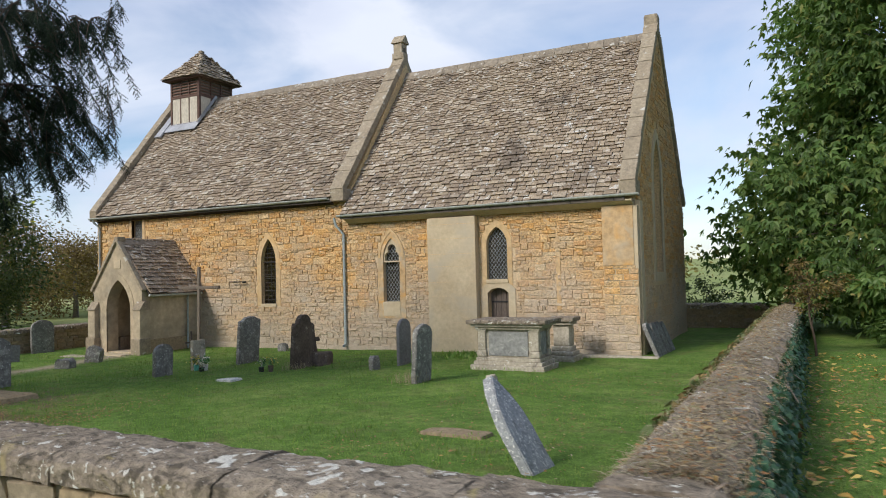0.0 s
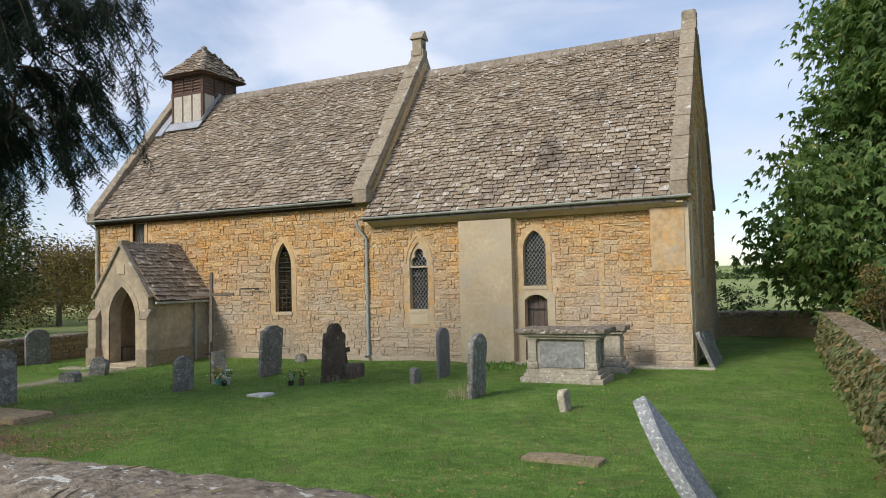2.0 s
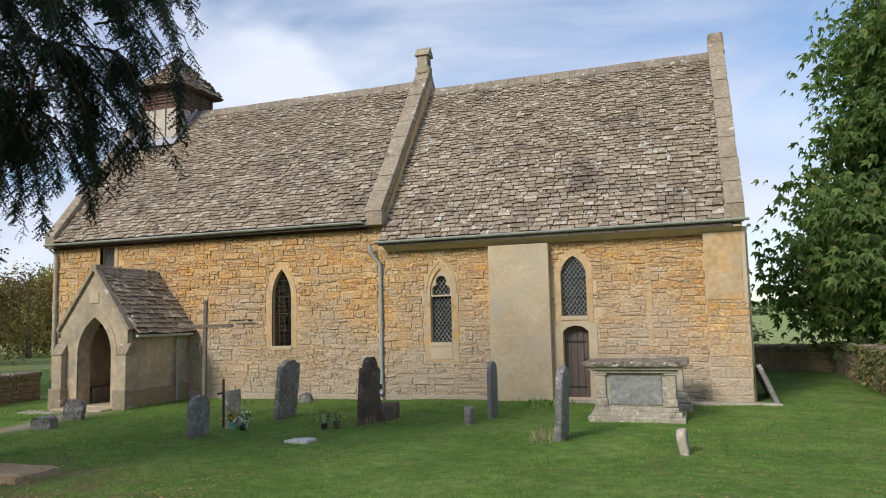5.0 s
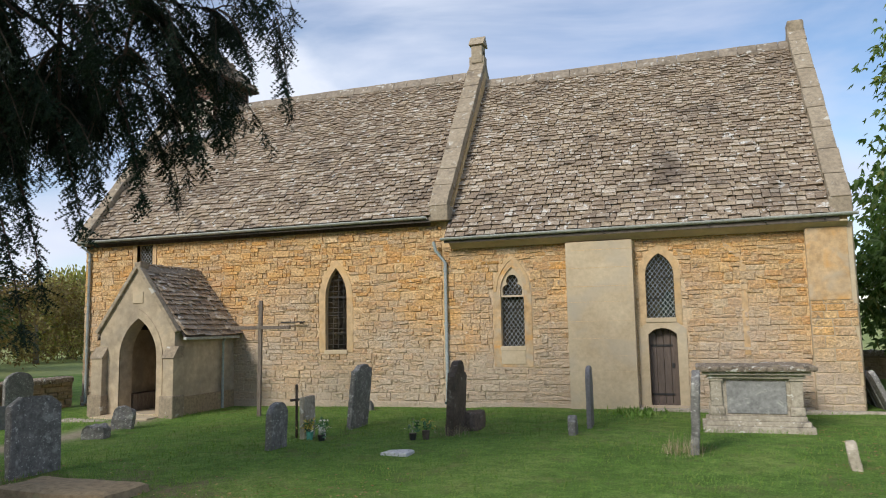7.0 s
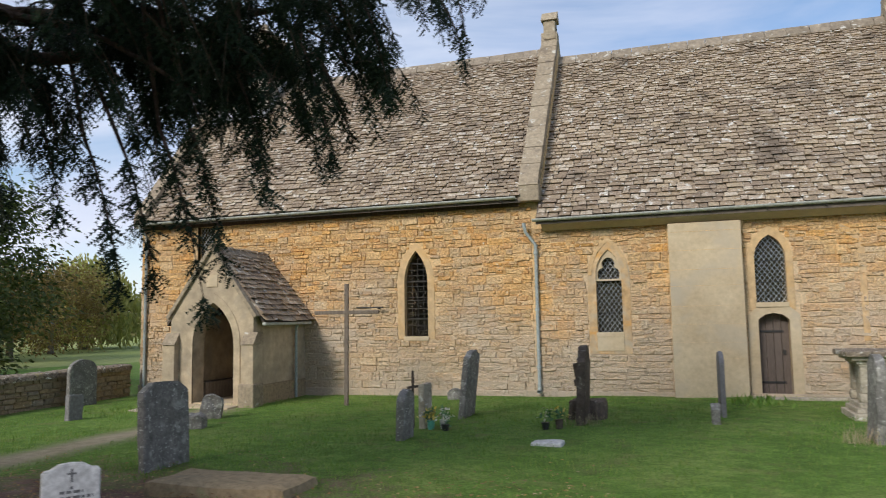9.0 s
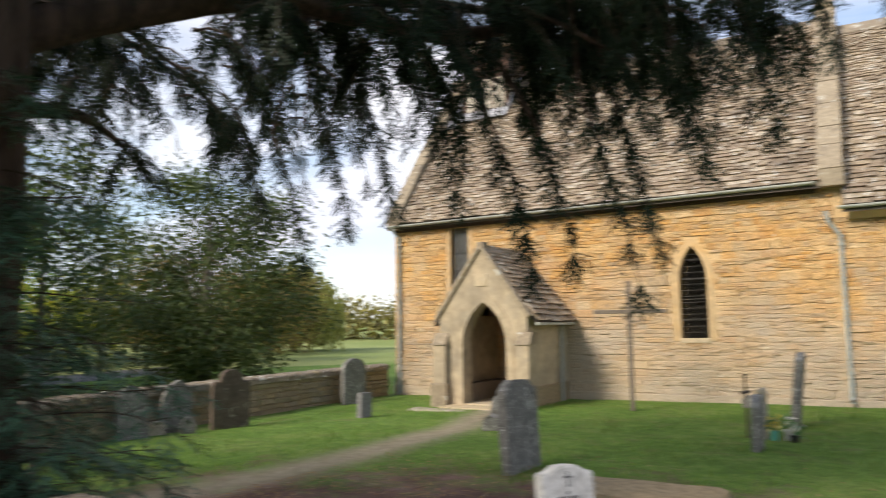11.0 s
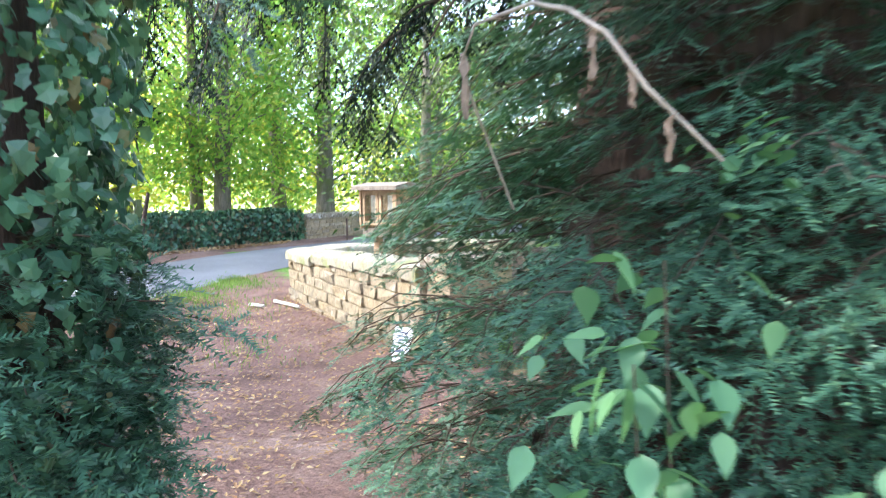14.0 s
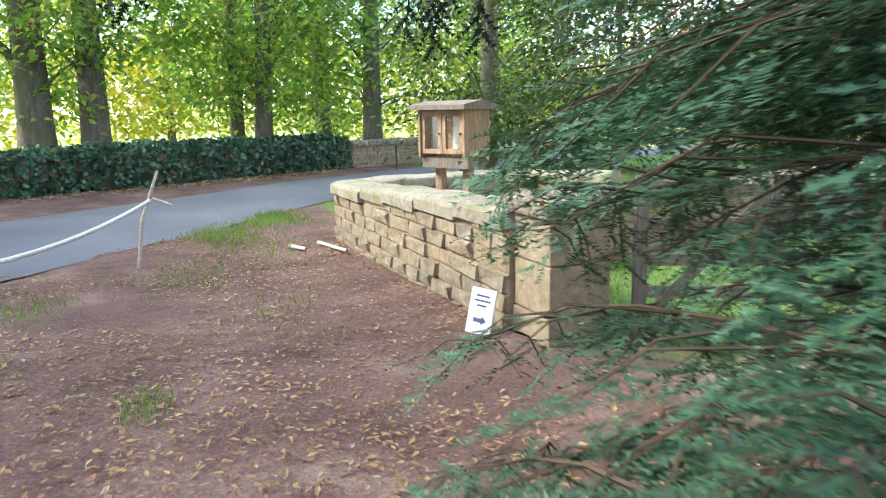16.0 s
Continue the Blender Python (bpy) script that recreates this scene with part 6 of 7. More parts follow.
prop = tube_part("forked_stick", [(-25.14, 0.98, gz(-25.1, 1) - 0.05), (-25.10, 1.06, 0.2), (-25.02, 1.26, 0.74)], [0.022, 0.02, 0.016], M["stick"], None)
tagged(prop, "pale forked stick set upright in the verge", "stick")
tube_part("fork", [(-25.06, 1.18, 0.44), (-25.06, 1.28, 0.40), (-25.0, 1.38, 0.36)], [0.02, 0.016, 0.012], M["stick"], prop)
rp = []
for k in range(15):
    t = k / 14
    rp.append((-25.06 + 3.0 * t, 1.16 - 2.3 * t, 0.42 - 0.75 * t * (1 - t) * 1.2 - 0.10 * t))
tagged(tube_part("rope", rp, [0.022] * 15, M["rope"], None, "", 6), "pale rope strung along the verge", "rope")
tagged(tube_part("rope_post", [(-22.06, -1.14, gz(-22, -1.1) - 0.05), (-22.06, -1.14, 0.45)], [0.022, 0.018], M["stick"], None), "pale stick holding up a rope", "stick")
for a, b in (((-25.5, 3.10), (-24.6, 3.22)), ((-25.55, 2.75), (-25.1, 2.85))):
    tagged(tube_part("fallen_branch", [(*a, gz(*a) + 0.03), (*b, gz(*b) + 0.05)], [0.025, 0.02], M["rope"], None, "", 6), "pale peeled branch lying by the wall", "branch")

# ivy-covered wall across the lane
IV = [(-29.0, -12.0), (-32.0, -7.0), (-34.6, -1.8), (-37.6, 4.0), (-39.2, 7.2)]
ivywall = thing("ivy_wall", "low roadside wall smothered in dark green ivy", "wall")
mats = []
for (ax, ay), (bx, by) in zip(IV, IV[1:]):
    L, ang = math.dist((ax, ay), (bx, by)), math.degrees(math.atan2(by - ay, bx - ax))
    bm = ruffle(box((0, -0.25, -0.6), (L, 0.25, 0.55), 0.05, pose(ax, ay, 0, 0, 0, ang)), 0.06, 1.5, 3)
    part("core", bm, M["drystone_piece"], ivywall)
    for _ in range(int(L * 520)):
        u, t = sr.uniform(0, L), sr.random()
        bulge = 0.10 * noise.noise((u * 0.9 + ax, t * 2, 0))
        if t < 0.62:
            p = (u, 0.33 + bulge + sr.uniform(-0.06, 0.1), -0.42 + 1.05 * t / 0.62)
        else:
            p = (u, sr.uniform(-0.35, 0.35), 0.62 + bulge + sr.uniform(-0.06, 0.14))
        side = -1
        m = pose(ax, ay, 0, 0, 0, ang) @ pose(p[0], -p[1] * side * -1, p[2])
        mats.append(np.array(m @ tmat(0, 0, 0, sr.uniform(-60, 60), sr.uniform(-20, 110), sr.uniform(0, 360), sr.uniform(0.09, 0.16))))
v, f = stamp(IVY, mats)
tagged(link_mesh("ivy", arrays("ivy", v, f), M["ivy"], ivywall), kind="stuff")
boundary_wall("lane_wall", "pale dry-stone wall along the far side of the lane", [(-39.3, 7.4), (-41.5, 12.5), (-44.0, 20.0)], 0.45, [0.45, 0.45, 0.45], wr, keep=40, cope_len=(0.4, 0.8))
for i in range(7):
    x, y = -36.9 - i * 0.55, 8.2 + i * 1.3
    tagged(tube_part("marker_post", [(x, y, gz(x, y) - 0.1), (x, y, gz(x, y) + 0.75)], [0.03, 0.03], M["timber"], None, "", 6), "thin dark wooden post beside the lane", "post", "posts beside the lane")

# ---- trees ----
tr = random.Random(99)


def limb_path(base, direction, length, rise, droop, n=9, wob=0.12):
    """Points of a limb that leaves base, rises and then droops."""
    d = Vector((direction[0], direction[1], 0)).normalized()
    pts = []
    ph = tr.uniform(0, 50)
    for i in range(n):
        t = i / (n - 1)
        p = Vector(base) + d * length * t + Vector((0, 0, rise * t - droop * t * t))
        w = noise.noise_vector((ph + t * 2.2, ph, 0)) * wob * length * t
        pts.append(p + Vector((w.x, w.y, w.z * 0.5)))
    return pts


def taper(r0, r1, n):
    return [r0 + (r1 - r0) * (i / (n - 1)) ** 0.8 for i in range(n)]


def needle_spray(pairs, side_twigs, needle, width, seed, droop=0.25):
    """A flat spray along +x, one unit long: twigs with needles on both sides."""
    rng = random.Random(seed)
    v, f = [], []

    def twig(o, ang, length):
        c, s = math.cos(ang), math.sin(ang)
        at = len(v)
        zz = lambda q: -droop * q * q
        for i in range(pairs):
            t = (i + 0.5) / pairs * length
            x, y = o[0] + c * t, o[1] + s * t
            for sd in (1, -1):
                a = ang + sd * (0.95 + rng.uniform(-0.15, 0.15))
                l = needle * (1 - 0.4 * (i / pairs)) * rng.uniform(0.85, 1.15)
                b = len(v)
                v.append((x - c * width, y - s * width, zz(x)))
                v.append((x + c * width, y + s * width, zz(x)))
                v.append((x + math.cos(a) * l, y + math.sin(a) * l, zz(x) + rng.uniform(-0.02, 0.03)))
                f.append((b, b + 1, b + 2))
        b = len(v)
        w = width * 0.6
        e = (o[0] + c * length, o[1] + s * length)
        v.extend([(o[0] - s * w, o[1] + c * w, zz(o[0])), (o[0] + s * w, o[1] - c * w, zz(o[0])), (e[0], e[1], zz(e[0]))])
        f.append((b, b + 1, b + 2))

    twig((0, 0), 0.0, 1.0)
    for i in range(side_twigs):
        t = 0.12 + 0.75 * i / side_twigs
        sd = 1 if i % 2 else -1
        twig((t, 0), sd * rng.uniform(0.6, 0.9), (1 - t) * 0.62 + 0.12)
    return np.array(v, float), np.array(f)


SPRAY_FAR = [needle_spray(5, 4, 0.11, 0.036, s, 0.35) for s in (1, 2, 3)]
SPRAY_NEAR = [needle_spray(10, 3, 0.105, 0.021, s, 0.16) for s in (4, 5, 6)]


def aim(p, d, roll, s, sy=None):
    """A pose at p with +x along d."""
    x = Vector(d).normalized()
    y = Vector((0, 0, 1)).cross(x)
    y = y.normalized() if y.length > 0.05 else Vector((0, 1, 0))
    z = x.cross(y)
    m = Matrix((x, y, z)).transposed().to_4x4()
    m.translation = p
    return m @ pose(0, 0, 0, roll) @ Matrix.Diagonal((s, sy or s, s, 1))


YX, YY = -16.76, 2.98
yew = thing("yew_tree", "huge old yew with fluted red-brown trunk and dark drooping foliage", "tree")


def yew_trunk():
    n, k = 26, 40
    v, f = [], []
    for i in range(n):
        t = i / (n - 1)
        z = -0.5 + 9.0 * t
        r = 0.66 + 0.5 * math.exp(-(z + 0.3) * 1.6) + 0.08 * math.sin(t * 3) - 0.45 * max(0, t - 0.45)
        for j in range(k):
            a = 2 * math.pi * j / k
            flute = 0.10 * math.sin(a * 5 + z * 0.25) + 0.05 * math.sin(a * 11 + 1.3 + z * 0.5)
            q = noise.noise((math.cos(a) * 1.5, math.sin(a) * 1.5, z * 0.5)) * 0.16
            rr = r * (1 + flute + q)
            v.append((YX + rr * math.cos(a) + 0.12 * t, YY + rr * math.sin(a) * 0.95, z))
    for i in range(n - 1):
        for j in range(k):
            a, b = i * k + j, i * k + (j + 1) % k
            f.append((a, b, b + k, a + k))
    me = arrays("trunk", np.array(v), np.array(f))
    me.polygons.foreach_set("use_smooth", [True] * len(me.polygons))
    link_mesh("trunk", me, M["bark"], yew)


yew_trunk()
far_m, twigs = [[], [], []], []


def underside(p):
    """True where the crown may hang: its skirt rises towards the church and the east."""
    low = float(np.interp(p.x, [-20, -14.0, -12.9, -11.9, -10.9, -10.4], [3.3, 3.1, 3.4, 4.1, 4.9, 6.8]))
    return p.y < 4.6 or p.z > low - tr.uniform(0, 0.35)


def hang(path, start, per_m, drop, spread, size, low=None):
    """Drooping branchlets and sprays along a limb."""
    n = len(path)
    L = sum((path[i + 1] - path[i]).length for i in range(n - 1))
    for _ in range(int(L * (1 - start) * per_m)):
        t = start + (1 - start) * tr.random() ** 0.85
        i = min(int(t * (n - 1)), n - 2)
        q = t * (n - 1) - i
        p = path[i].lerp(path[i + 1], q)
        along = (path[i + 1] - path[i]).normalized()
        side = along.cross(Vector((0, 0, 1))).normalized() * tr.choice((-1, 1))
        d = (along * tr.uniform(0.1, 0.9) + side * tr.uniform(0.2, 1.0) * spread + Vector((0, 0, tr.uniform(-0.2, 0.25)))).normalized()
        l = tr.uniform(0.5, 1.35) * (1.1 - 0.4 * t)
        br, prev = [], Vector(p)
        k = 6
        for j in range(k):
            u = j / (k - 1)
            br.append(Vector(p) + d * l * u + Vector((0, 0, -drop * l * u * u)))
        if not underside(br[-1] + Vector((0.15, 0, -0.25))):
            continue
        twigs.append(tube(br, taper(0.018, 0.004, k), 4))
        for j in range(1, k):
            dd = (br[j] - br[j - 1]).normalized()
            for _ in range(4 if j > 1 else 3):
                sd = dd.cross(Vector((0, 0, 1)))
                sd = sd.normalized() if sd.length > 0.01 else Vector((1, 0, 0))
                v = dd * tr.uniform(0.2, 0.8) + sd * tr.uniform(-0.7, 0.7) + Vector((0, 0, -tr.uniform(0.1, 1.1) * (0.5 + drop)))
                far_m[tr.randrange(3)].append(np.array(aim(br[j - 1].lerp(br[j], tr.random()), v, tr.uniform(-50, 50), tr.uniform(0.24, 0.50) * size)))


YEW_BOUGHS = [  # height, direction, length, rise, droop, root radius
    (4.1, (0.62, 0.78), 8.2, 3.6, 2.2, 0.13), (3.9, (0.80, 0.55), 6.0, 4.4, 1.9, 0.15), (3.3, (0.25, 0.95), 6.6, 4.0, 2.4, 0.17), (4.6, (0.55, 0.62), 6.8, 4.6, 2.2, 0.16),
    (5.0, (0.95, 0.15), 4.4, 4.4, 1.8, 0.14), (4.0, (-0.1, 0.98), 6.2, 3.6, 2.6, 0.18), (3.8, (-0.7, 0.7), 6.0, 3.4, 2.0, 0.18), (3.4, (-0.95, 0.1), 5.6, 2.8, 1.6, 0.18),
    (4.4, (-0.75, -0.55), 3.8, 2.6, 1.4, 0.14), (6.4, (0.1, -0.95), 3.0, 3.2, 1.2, 0.13), (6.6, (0.7, -0.6), 3.2, 3.4, 1.2, 0.12), (6.4, (0.4, 0.8), 5.6, 4.6, 1.8, 0.14),
    (6.8, (-0.5, 0.5), 4.6, 4.2, 1.6, 0.13), (7.2, (0.6, 0.1), 4.2, 4.2, 1.4, 0.12), (7.4, (-0.4, -0.5), 3.8, 4.0, 1.2, 0.12),
    (2.6, (-0.85, 0.45), 5.0, 2.2, 1.5, 0.12), (2.9, (-0.6, 0.8), 5.0, 2.2, 1.7, 0.12), (3.2, (-0.9, -0.2), 4.2, 2.0, 1.4, 0.12)]
bough_points = []
for hgt, dr, L, rise, droop, r in YEW_BOUGHS:
    path = limb_path((YX + 0.3 * dr[0], YY + 0.3 * dr[1], hgt), dr, L, rise, droop)
    path = [p for p in path if p.x < -12.0]
    tube_part("limb", path, taper(r, 0.007, len(path)), M["bark"], yew, "", 9)
    bough_points += path[2:]
    hang(path, 0.14, 4.6 if dr[0] < -0.4 else (3.1 if hgt > 3.5 else 3.0) if dr[1] > -0.3 else 2.6, 0.8, 0.75, 0.74)
    if dr[0] > 0.35:
        hang(path[-3:], 0.1, 6.0, 0.9, 0.6, 0.74)
    for _ in range(3):
        k = min(tr.randrange(3, 7), len(path) - 1)
        d2 = Vector((dr[0], dr[1], 0))
        turn = Matrix.Rotation(tr.choice((-1, 1)) * tr.uniform(0.5, 1.0), 3, "Z") @ d2
        sub = limb_path(path[k], (turn.x, turn.y), L * tr.uniform(0.25, 0.45), 0.4, 1.1, 7)
        if not underside(sub[-1] + Vector((0.4, 0, -0.4))):
            continue
        tube_part("branch", sub, taper(r * 0.35, 0.015, 7), M["bark"], yew, "", 6)
        hang(sub, 0.1, 4.4 if dr[0] < -0.4 else (3.0 if hgt > 3.5 else 2.4) if dr[1] > -0.3 else 2.6, 1.0, 0.65, 0.72)
# the thick outer skirt towards the church and the east
for _ in range(400):
    p = Vector((tr.uniform(-15.6, -12.1), tr.uniform(6.4, 9.4), 0))
    low = float(np.interp(p.x, [-20, -13.8, -12.9, -12.0, -11.0], [3.6, 3.5, 3.7, 4.4, 5.2]))
    p.z = low + 0.3 + 3.8 * tr.random() ** 1.3
    if noise.noise((p.x * 0.7, p.y * 0.7, p.z * 0.7)) < -0.12 + 0.1 * max(0.0, -13.0 - p.x):
        continue
    d = Vector((tr.uniform(0.1, 1.0), tr.uniform(-0.5, 0.5), 0.1))
    hang([p, p + d * 0.5 + Vector((0, 0, 0.05)), p + d * 0.9 + Vector((0, 0, -0.2))], 0.0, 2.6, 1.1, 0.6, 0.76)
# the sagging limb on the church side and the dense drapery between it and the trunk
sag = [Vector(p) for p in ((-17.0, 3.6, 4.4), (-16.5, 4.9, 4.5), (-15.9, 5.9, 4.35), (-15.2, 6.8, 4.25), (-14.6, 7.5, 4.5), (-14.0, 8.1, 5.0), (-13.4, 8.6, 5.3))]
tube_part("limb", sag, taper(0.13, 0.03, 7), M["bark"], yew, "", 9)
for _ in range(280):
    p = Vector((tr.uniform(-20.2, -15.0), tr.uniform(4.4, 7.6), 0))
    p.z = 3.35 + 0.25 * noise.noise((p.x * 0.9, p.y * 0.9, 0)) + 2.6 * tr.random() ** 1.2
    if noise.noise((p.x * 0.75 + 5, p.y * 0.75, p.z * 0.75)) < -0.02:
        continue
    d = Vector((tr.uniform(-0.6, 1.0), tr.uniform(-0.4, 0.9), 0.1))
    hang([p, p + d * 0.45 + Vector((0, 0, 0.05)), p + d * 0.8 + Vector((0, 0, -0.2))], 0.0, 2.4, 1.1, 0.6, 0.62)
# the strands that hang lowest on the church side
for x, y, z, l in ((-14.9, 7.05, 3.5, 1.4), (-14.45, 7.05, 3.4, 1.2), (-14.0, 7.05, 3.5, 1.6), (-13.8, 7.2, 3.6, 1.3), (-13.3, 7.3, 4.0, 1.0), (-12.8, 7.6, 4.4, 1.1), (-15.6, 7.1, 3.9, 1.0), (-16.4, 7.1, 4.0, 1.1), (-17.7, 7.1, 3.8, 1.4), (-17.2, 7.3, 4.1, 1.3), (-18.4, 7.2, 4.2, 1.2), (-12.3, 8.0, 4.9, 0.9)):
    top = Vector((x, y, z))
    br = [top + Vector((0.25 * l * t, 0.1 * l * t, -l * t * (0.6 + 0.4 * t))) for t in np.linspace(0, 1, 7)]
    near = min(bough_points, key=lambda q: (q - top).length + (2 if q.z < top.z else 0))
    up = [near, near.lerp(top, 0.5) + Vector((0, 0, 0.2)), top]
    hang(up, 0.0, 2.5, 0.8, 0.6, 0.7)
    tube_part("branch", up + br[1:], [0.03, 0.024, 0.02] + taper(0.016, 0.005, 6), M["bark"], yew, "", 5)
    for j in range(1, 7):
        for _ in range(6):
            v = Vector((tr.uniform(-0.6, 0.8), tr.uniform(-0.6, 0.6), -tr.uniform(0.5, 1.3)))
            far_m[tr.randrange(3)].append(np.array(aim(br[j], v, tr.uniform(-60, 60), tr.uniform(0.20, 0.38))))
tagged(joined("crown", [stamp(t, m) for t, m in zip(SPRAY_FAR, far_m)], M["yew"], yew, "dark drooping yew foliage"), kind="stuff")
tagged(joined("twigs", twigs, M["twig"], yew), kind="stuff")

# low growth round the trunk: leafy side shoots that nearly close the way
near_m, stems = [[], [], []], []


def shoot(base, d, l, size, dens=16, droop=0.2):
    n = 7
    ph = tr.uniform(0, 90)
    pts = [Vector(base) + Vector(d) * l * t + Vector((0, 0, -droop * l * t * t)) + noise.noise_vector((ph + 2.5 * t, ph, 1)) * 0.16 * l * t for t in np.linspace(0, 1, n)]
    stems.append(tube(pts, taper(0.006, 0.002, n), 4))
    for _ in range(dens):
        t = 0.15 + 0.85 * tr.random()
        i = min(int(t * (n - 1)), n - 2)
        p = pts[i].lerp(pts[i + 1], t * (n - 1) - i)
        a = (pts[i + 1] - pts[i]).normalized()
        s = a.cross(Vector((0, 0, 1)))
        s = s.normalized() if s.length > 0.01 else Vector((1, 0, 0))
        v = a * tr.uniform(0.3, 1.0) + s * tr.uniform(-1, 1) + Vector((0, 0, tr.uniform(-0.35, 0.2)))
        near_m[tr.randrange(3)].append(np.array(aim(p, v, tr.uniform(-35, 35), tr.uniform(0.20, 0.36) * size)))


def reach(a):
    """How far the low growth stands out from the trunk's middle, by direction."""
    return float(np.interp(a % 360, [0, 40, 90, 150, 180, 205, 235, 265, 290, 320, 360], [1.7, 1.95, 1.9, 1.8, 2.1, 2.0, 1.85, 1.56, 1.40, 1.42, 1.7]))


def bough(base, d, l, droop=0.35, size=1.0):
    """A layered branch: a stem, side shoots in one plane on both sides, flat sprays along them."""
    n = 8
    ph = tr.uniform(0, 90)
    d = Vector(d).normalized()
    pts = [Vector(base) + d * l * t + Vector((0, 0, -droop * l * t * t)) + noise.noise_vector((ph + 2.0 * t, ph, 3)) * 0.12 * l * t for t in np.linspace(0, 1, n)]
    stems.append(tube(pts, taper(0.008, 0.002, n), 4))
    tilt = tr.uniform(-0.35, 0.35)
    k = max(4, int(l / 0.10))
    for j in range(k):
        t = 0.12 + 0.86 * (j + tr.random() * 0.6) / k
        i = min(int(t * (n - 1)), n - 2)
        p = pts[i].lerp(pts[i + 1], t * (n - 1) - i)
        a = (pts[i + 1] - pts[i]).normalized()
        side = a.cross(Vector((0, 0, 1))).normalized() * (1 if j % 2 else -1)
        q = (a * 0.62 + side * tr.uniform(0.55, 0.95) + Vector((0, 0, tilt * (1 if j % 2 else -1) + tr.uniform(-0.25, 0.1)))).normalized()
        ll = (0.12 + 0.26 * (1 - t)) * min(l, 1.2) * tr.uniform(0.75, 1.25)
        end = p + q * ll + Vector((0, 0, -0.3 * ll))
        stems.append(tube([p, p + q * ll * 0.55, end], [0.004, 0.003, 0.0015], 4))
        m = max(2, int(ll / 0.085))
        for r in range(m):
            u = (r + 0.4) / m
            turn = q + a * tr.uniform(-0.6, 0.9) + Vector((0, 0, tr.uniform(-0.45, 0.05)))
            near_m[tr.randrange(3)].append(np.array(aim(p.lerp(end, u), turn, tr.uniform(-22, 22), tr.uniform(0.17, 0.28) * size)))
    near_m[tr.randrange(3)].append(np.array(aim(pts[-2], pts[-1] - pts[-2], tr.uniform(-15, 15), 0.26 * size)))


for _ in range(470):
    a = tr.uniform(170, 430) if tr.random() < 0.92 else tr.uniform(0, 360)
    z = 0.10 + 3.2 * tr.random() ** 1.25
    if (180 < a < 240 and (z < 1.3 or z > 2.0) and tr.random() < 0.55) or (a > 365 and tr.random() < 0.45):
        continue
    r1 = reach(a) * max(0.45, 1.0 - 0.30 * max(0, z - 1.4)) * tr.uniform(0.65, 1.04)
    d = Vector((math.cos(radians(a)), math.sin(radians(a)), tr.uniform(-0.02, 0.38)))
    bough((YX + 0.60 * d.x, YY + 0.60 * d.y, z - 0.15), d, max(0.4, r1 - 0.66), tr.uniform(0.2, 0.5))
for _ in range(60):
    a, z = tr.uniform(300, 335), tr.uniform(1.4, 4.8)
    d = Vector((math.cos(radians(a)), math.sin(radians(a)), tr.uniform(0.0, 0.5)))
    bough((YX + 0.55 * d.x, YY + 0.55 * d.y, z), d, tr.uniform(0.35, 0.6), 0.5, 0.9)
# long shoots that reach west across the way
for y0, z0, dx, dy, l in ((2.0, 0.95, -1, 0.02, 1.5), (1.9, 0.62, -1, 0.05, 1.2), (1.85, 0.42, -0.9, -0.1, 0.8), (2.1, 1.25, -1, 0.04, 1.5), (2.1, 1.5, -1, -0.02, 1.3), (1.75, 0.75, -0.9, -0.12, 1.0), (2.3, 1.75, -1, 0.0, 1.5), (2.4, 2.1, -1, 0.05, 1.4)):
    bough((-17.15, y0, z0), (dx, dy, tr.uniform(-0.1, 0.1)), l, 0.25)
# a second, ivy-clad stem on the other side of the way
IX, IY = -17.15, 0.32
ivy_tree = thing("ivy_clad_tree", "slender tree trunk thickly clad in dark ivy", "tree")
tube_part("trunk", [(IX, IY, -0.5), (IX, IY, 1.0), (IX + 0.05, IY - 0.02, 3.0), (IX + 0.1, IY - 0.1, 6.0)], [0.32, 0.24, 0.20, 0.14], M["bark"], ivy_tree, "", 14)
ims = []
for _ in range(10500):
    a, z = tr.uniform(-70, 190), -0.25 + 4.6 * tr.random()
    r = 0.36 + 0.09 * noise.noise((a * 0.03, z * 1.3, 2)) + tr.uniform(-0.05, 0.10)
    ims.append(np.array(pose(IX + r * math.cos(radians(a)), IY + r * math.sin(radians(a)), z, 0, 0, a) @ tmat(0, 0, 0, tr.uniform(-50, 50), tr.uniform(25, 120), tr.uniform(-50, 50), tr.uniform(0.028, 0.064))))
v, f = stamp(IVY, ims)
tagged(link_mesh("ivy", arrays("ivy", v, f), M["ivy"], ivy_tree, "dark glossy ivy leaves"), kind="stuff")
keep_near = [list(m) for m in near_m]
near_m = [[], [], []]
for _ in range(90):
    a = tr.uniform(-40, 95)
    z = 0.0 + 1.3 * tr.random() ** 1.2
    d = Vector((math.cos(radians(a)), math.sin(radians(a)), tr.uniform(-0.1, 0.35)))
    shoot((IX + 0.2 * d.x, IY + 0.2 * d.y, z), d, tr.uniform(0.15, 0.36) + (0.20 * max(0.0, 1 - z / 0.8) if a < 40 else 0.0), 0.8, 8)
for _ in range(45):
    a = tr.uniform(0, 360)
    z = 2.2 + 2.5 * tr.random()
    d = Vector((math.cos(radians(a)), math.sin(radians(a)), tr.uniform(-0.1, 0.3)))
    shoot((IX + 0.2 * d.x, IY + 0.2 * d.y, z), d, tr.uniform(0.5, 1.3), 1.2, 9, 0.4)
tagged(joined("side_shoots", [stamp(t, m) for t, m in zip(SPRAY_NEAR, near_m) if m], M["yew_lit"], ivy_tree, "dark green needled side shoots"), kind="stuff")
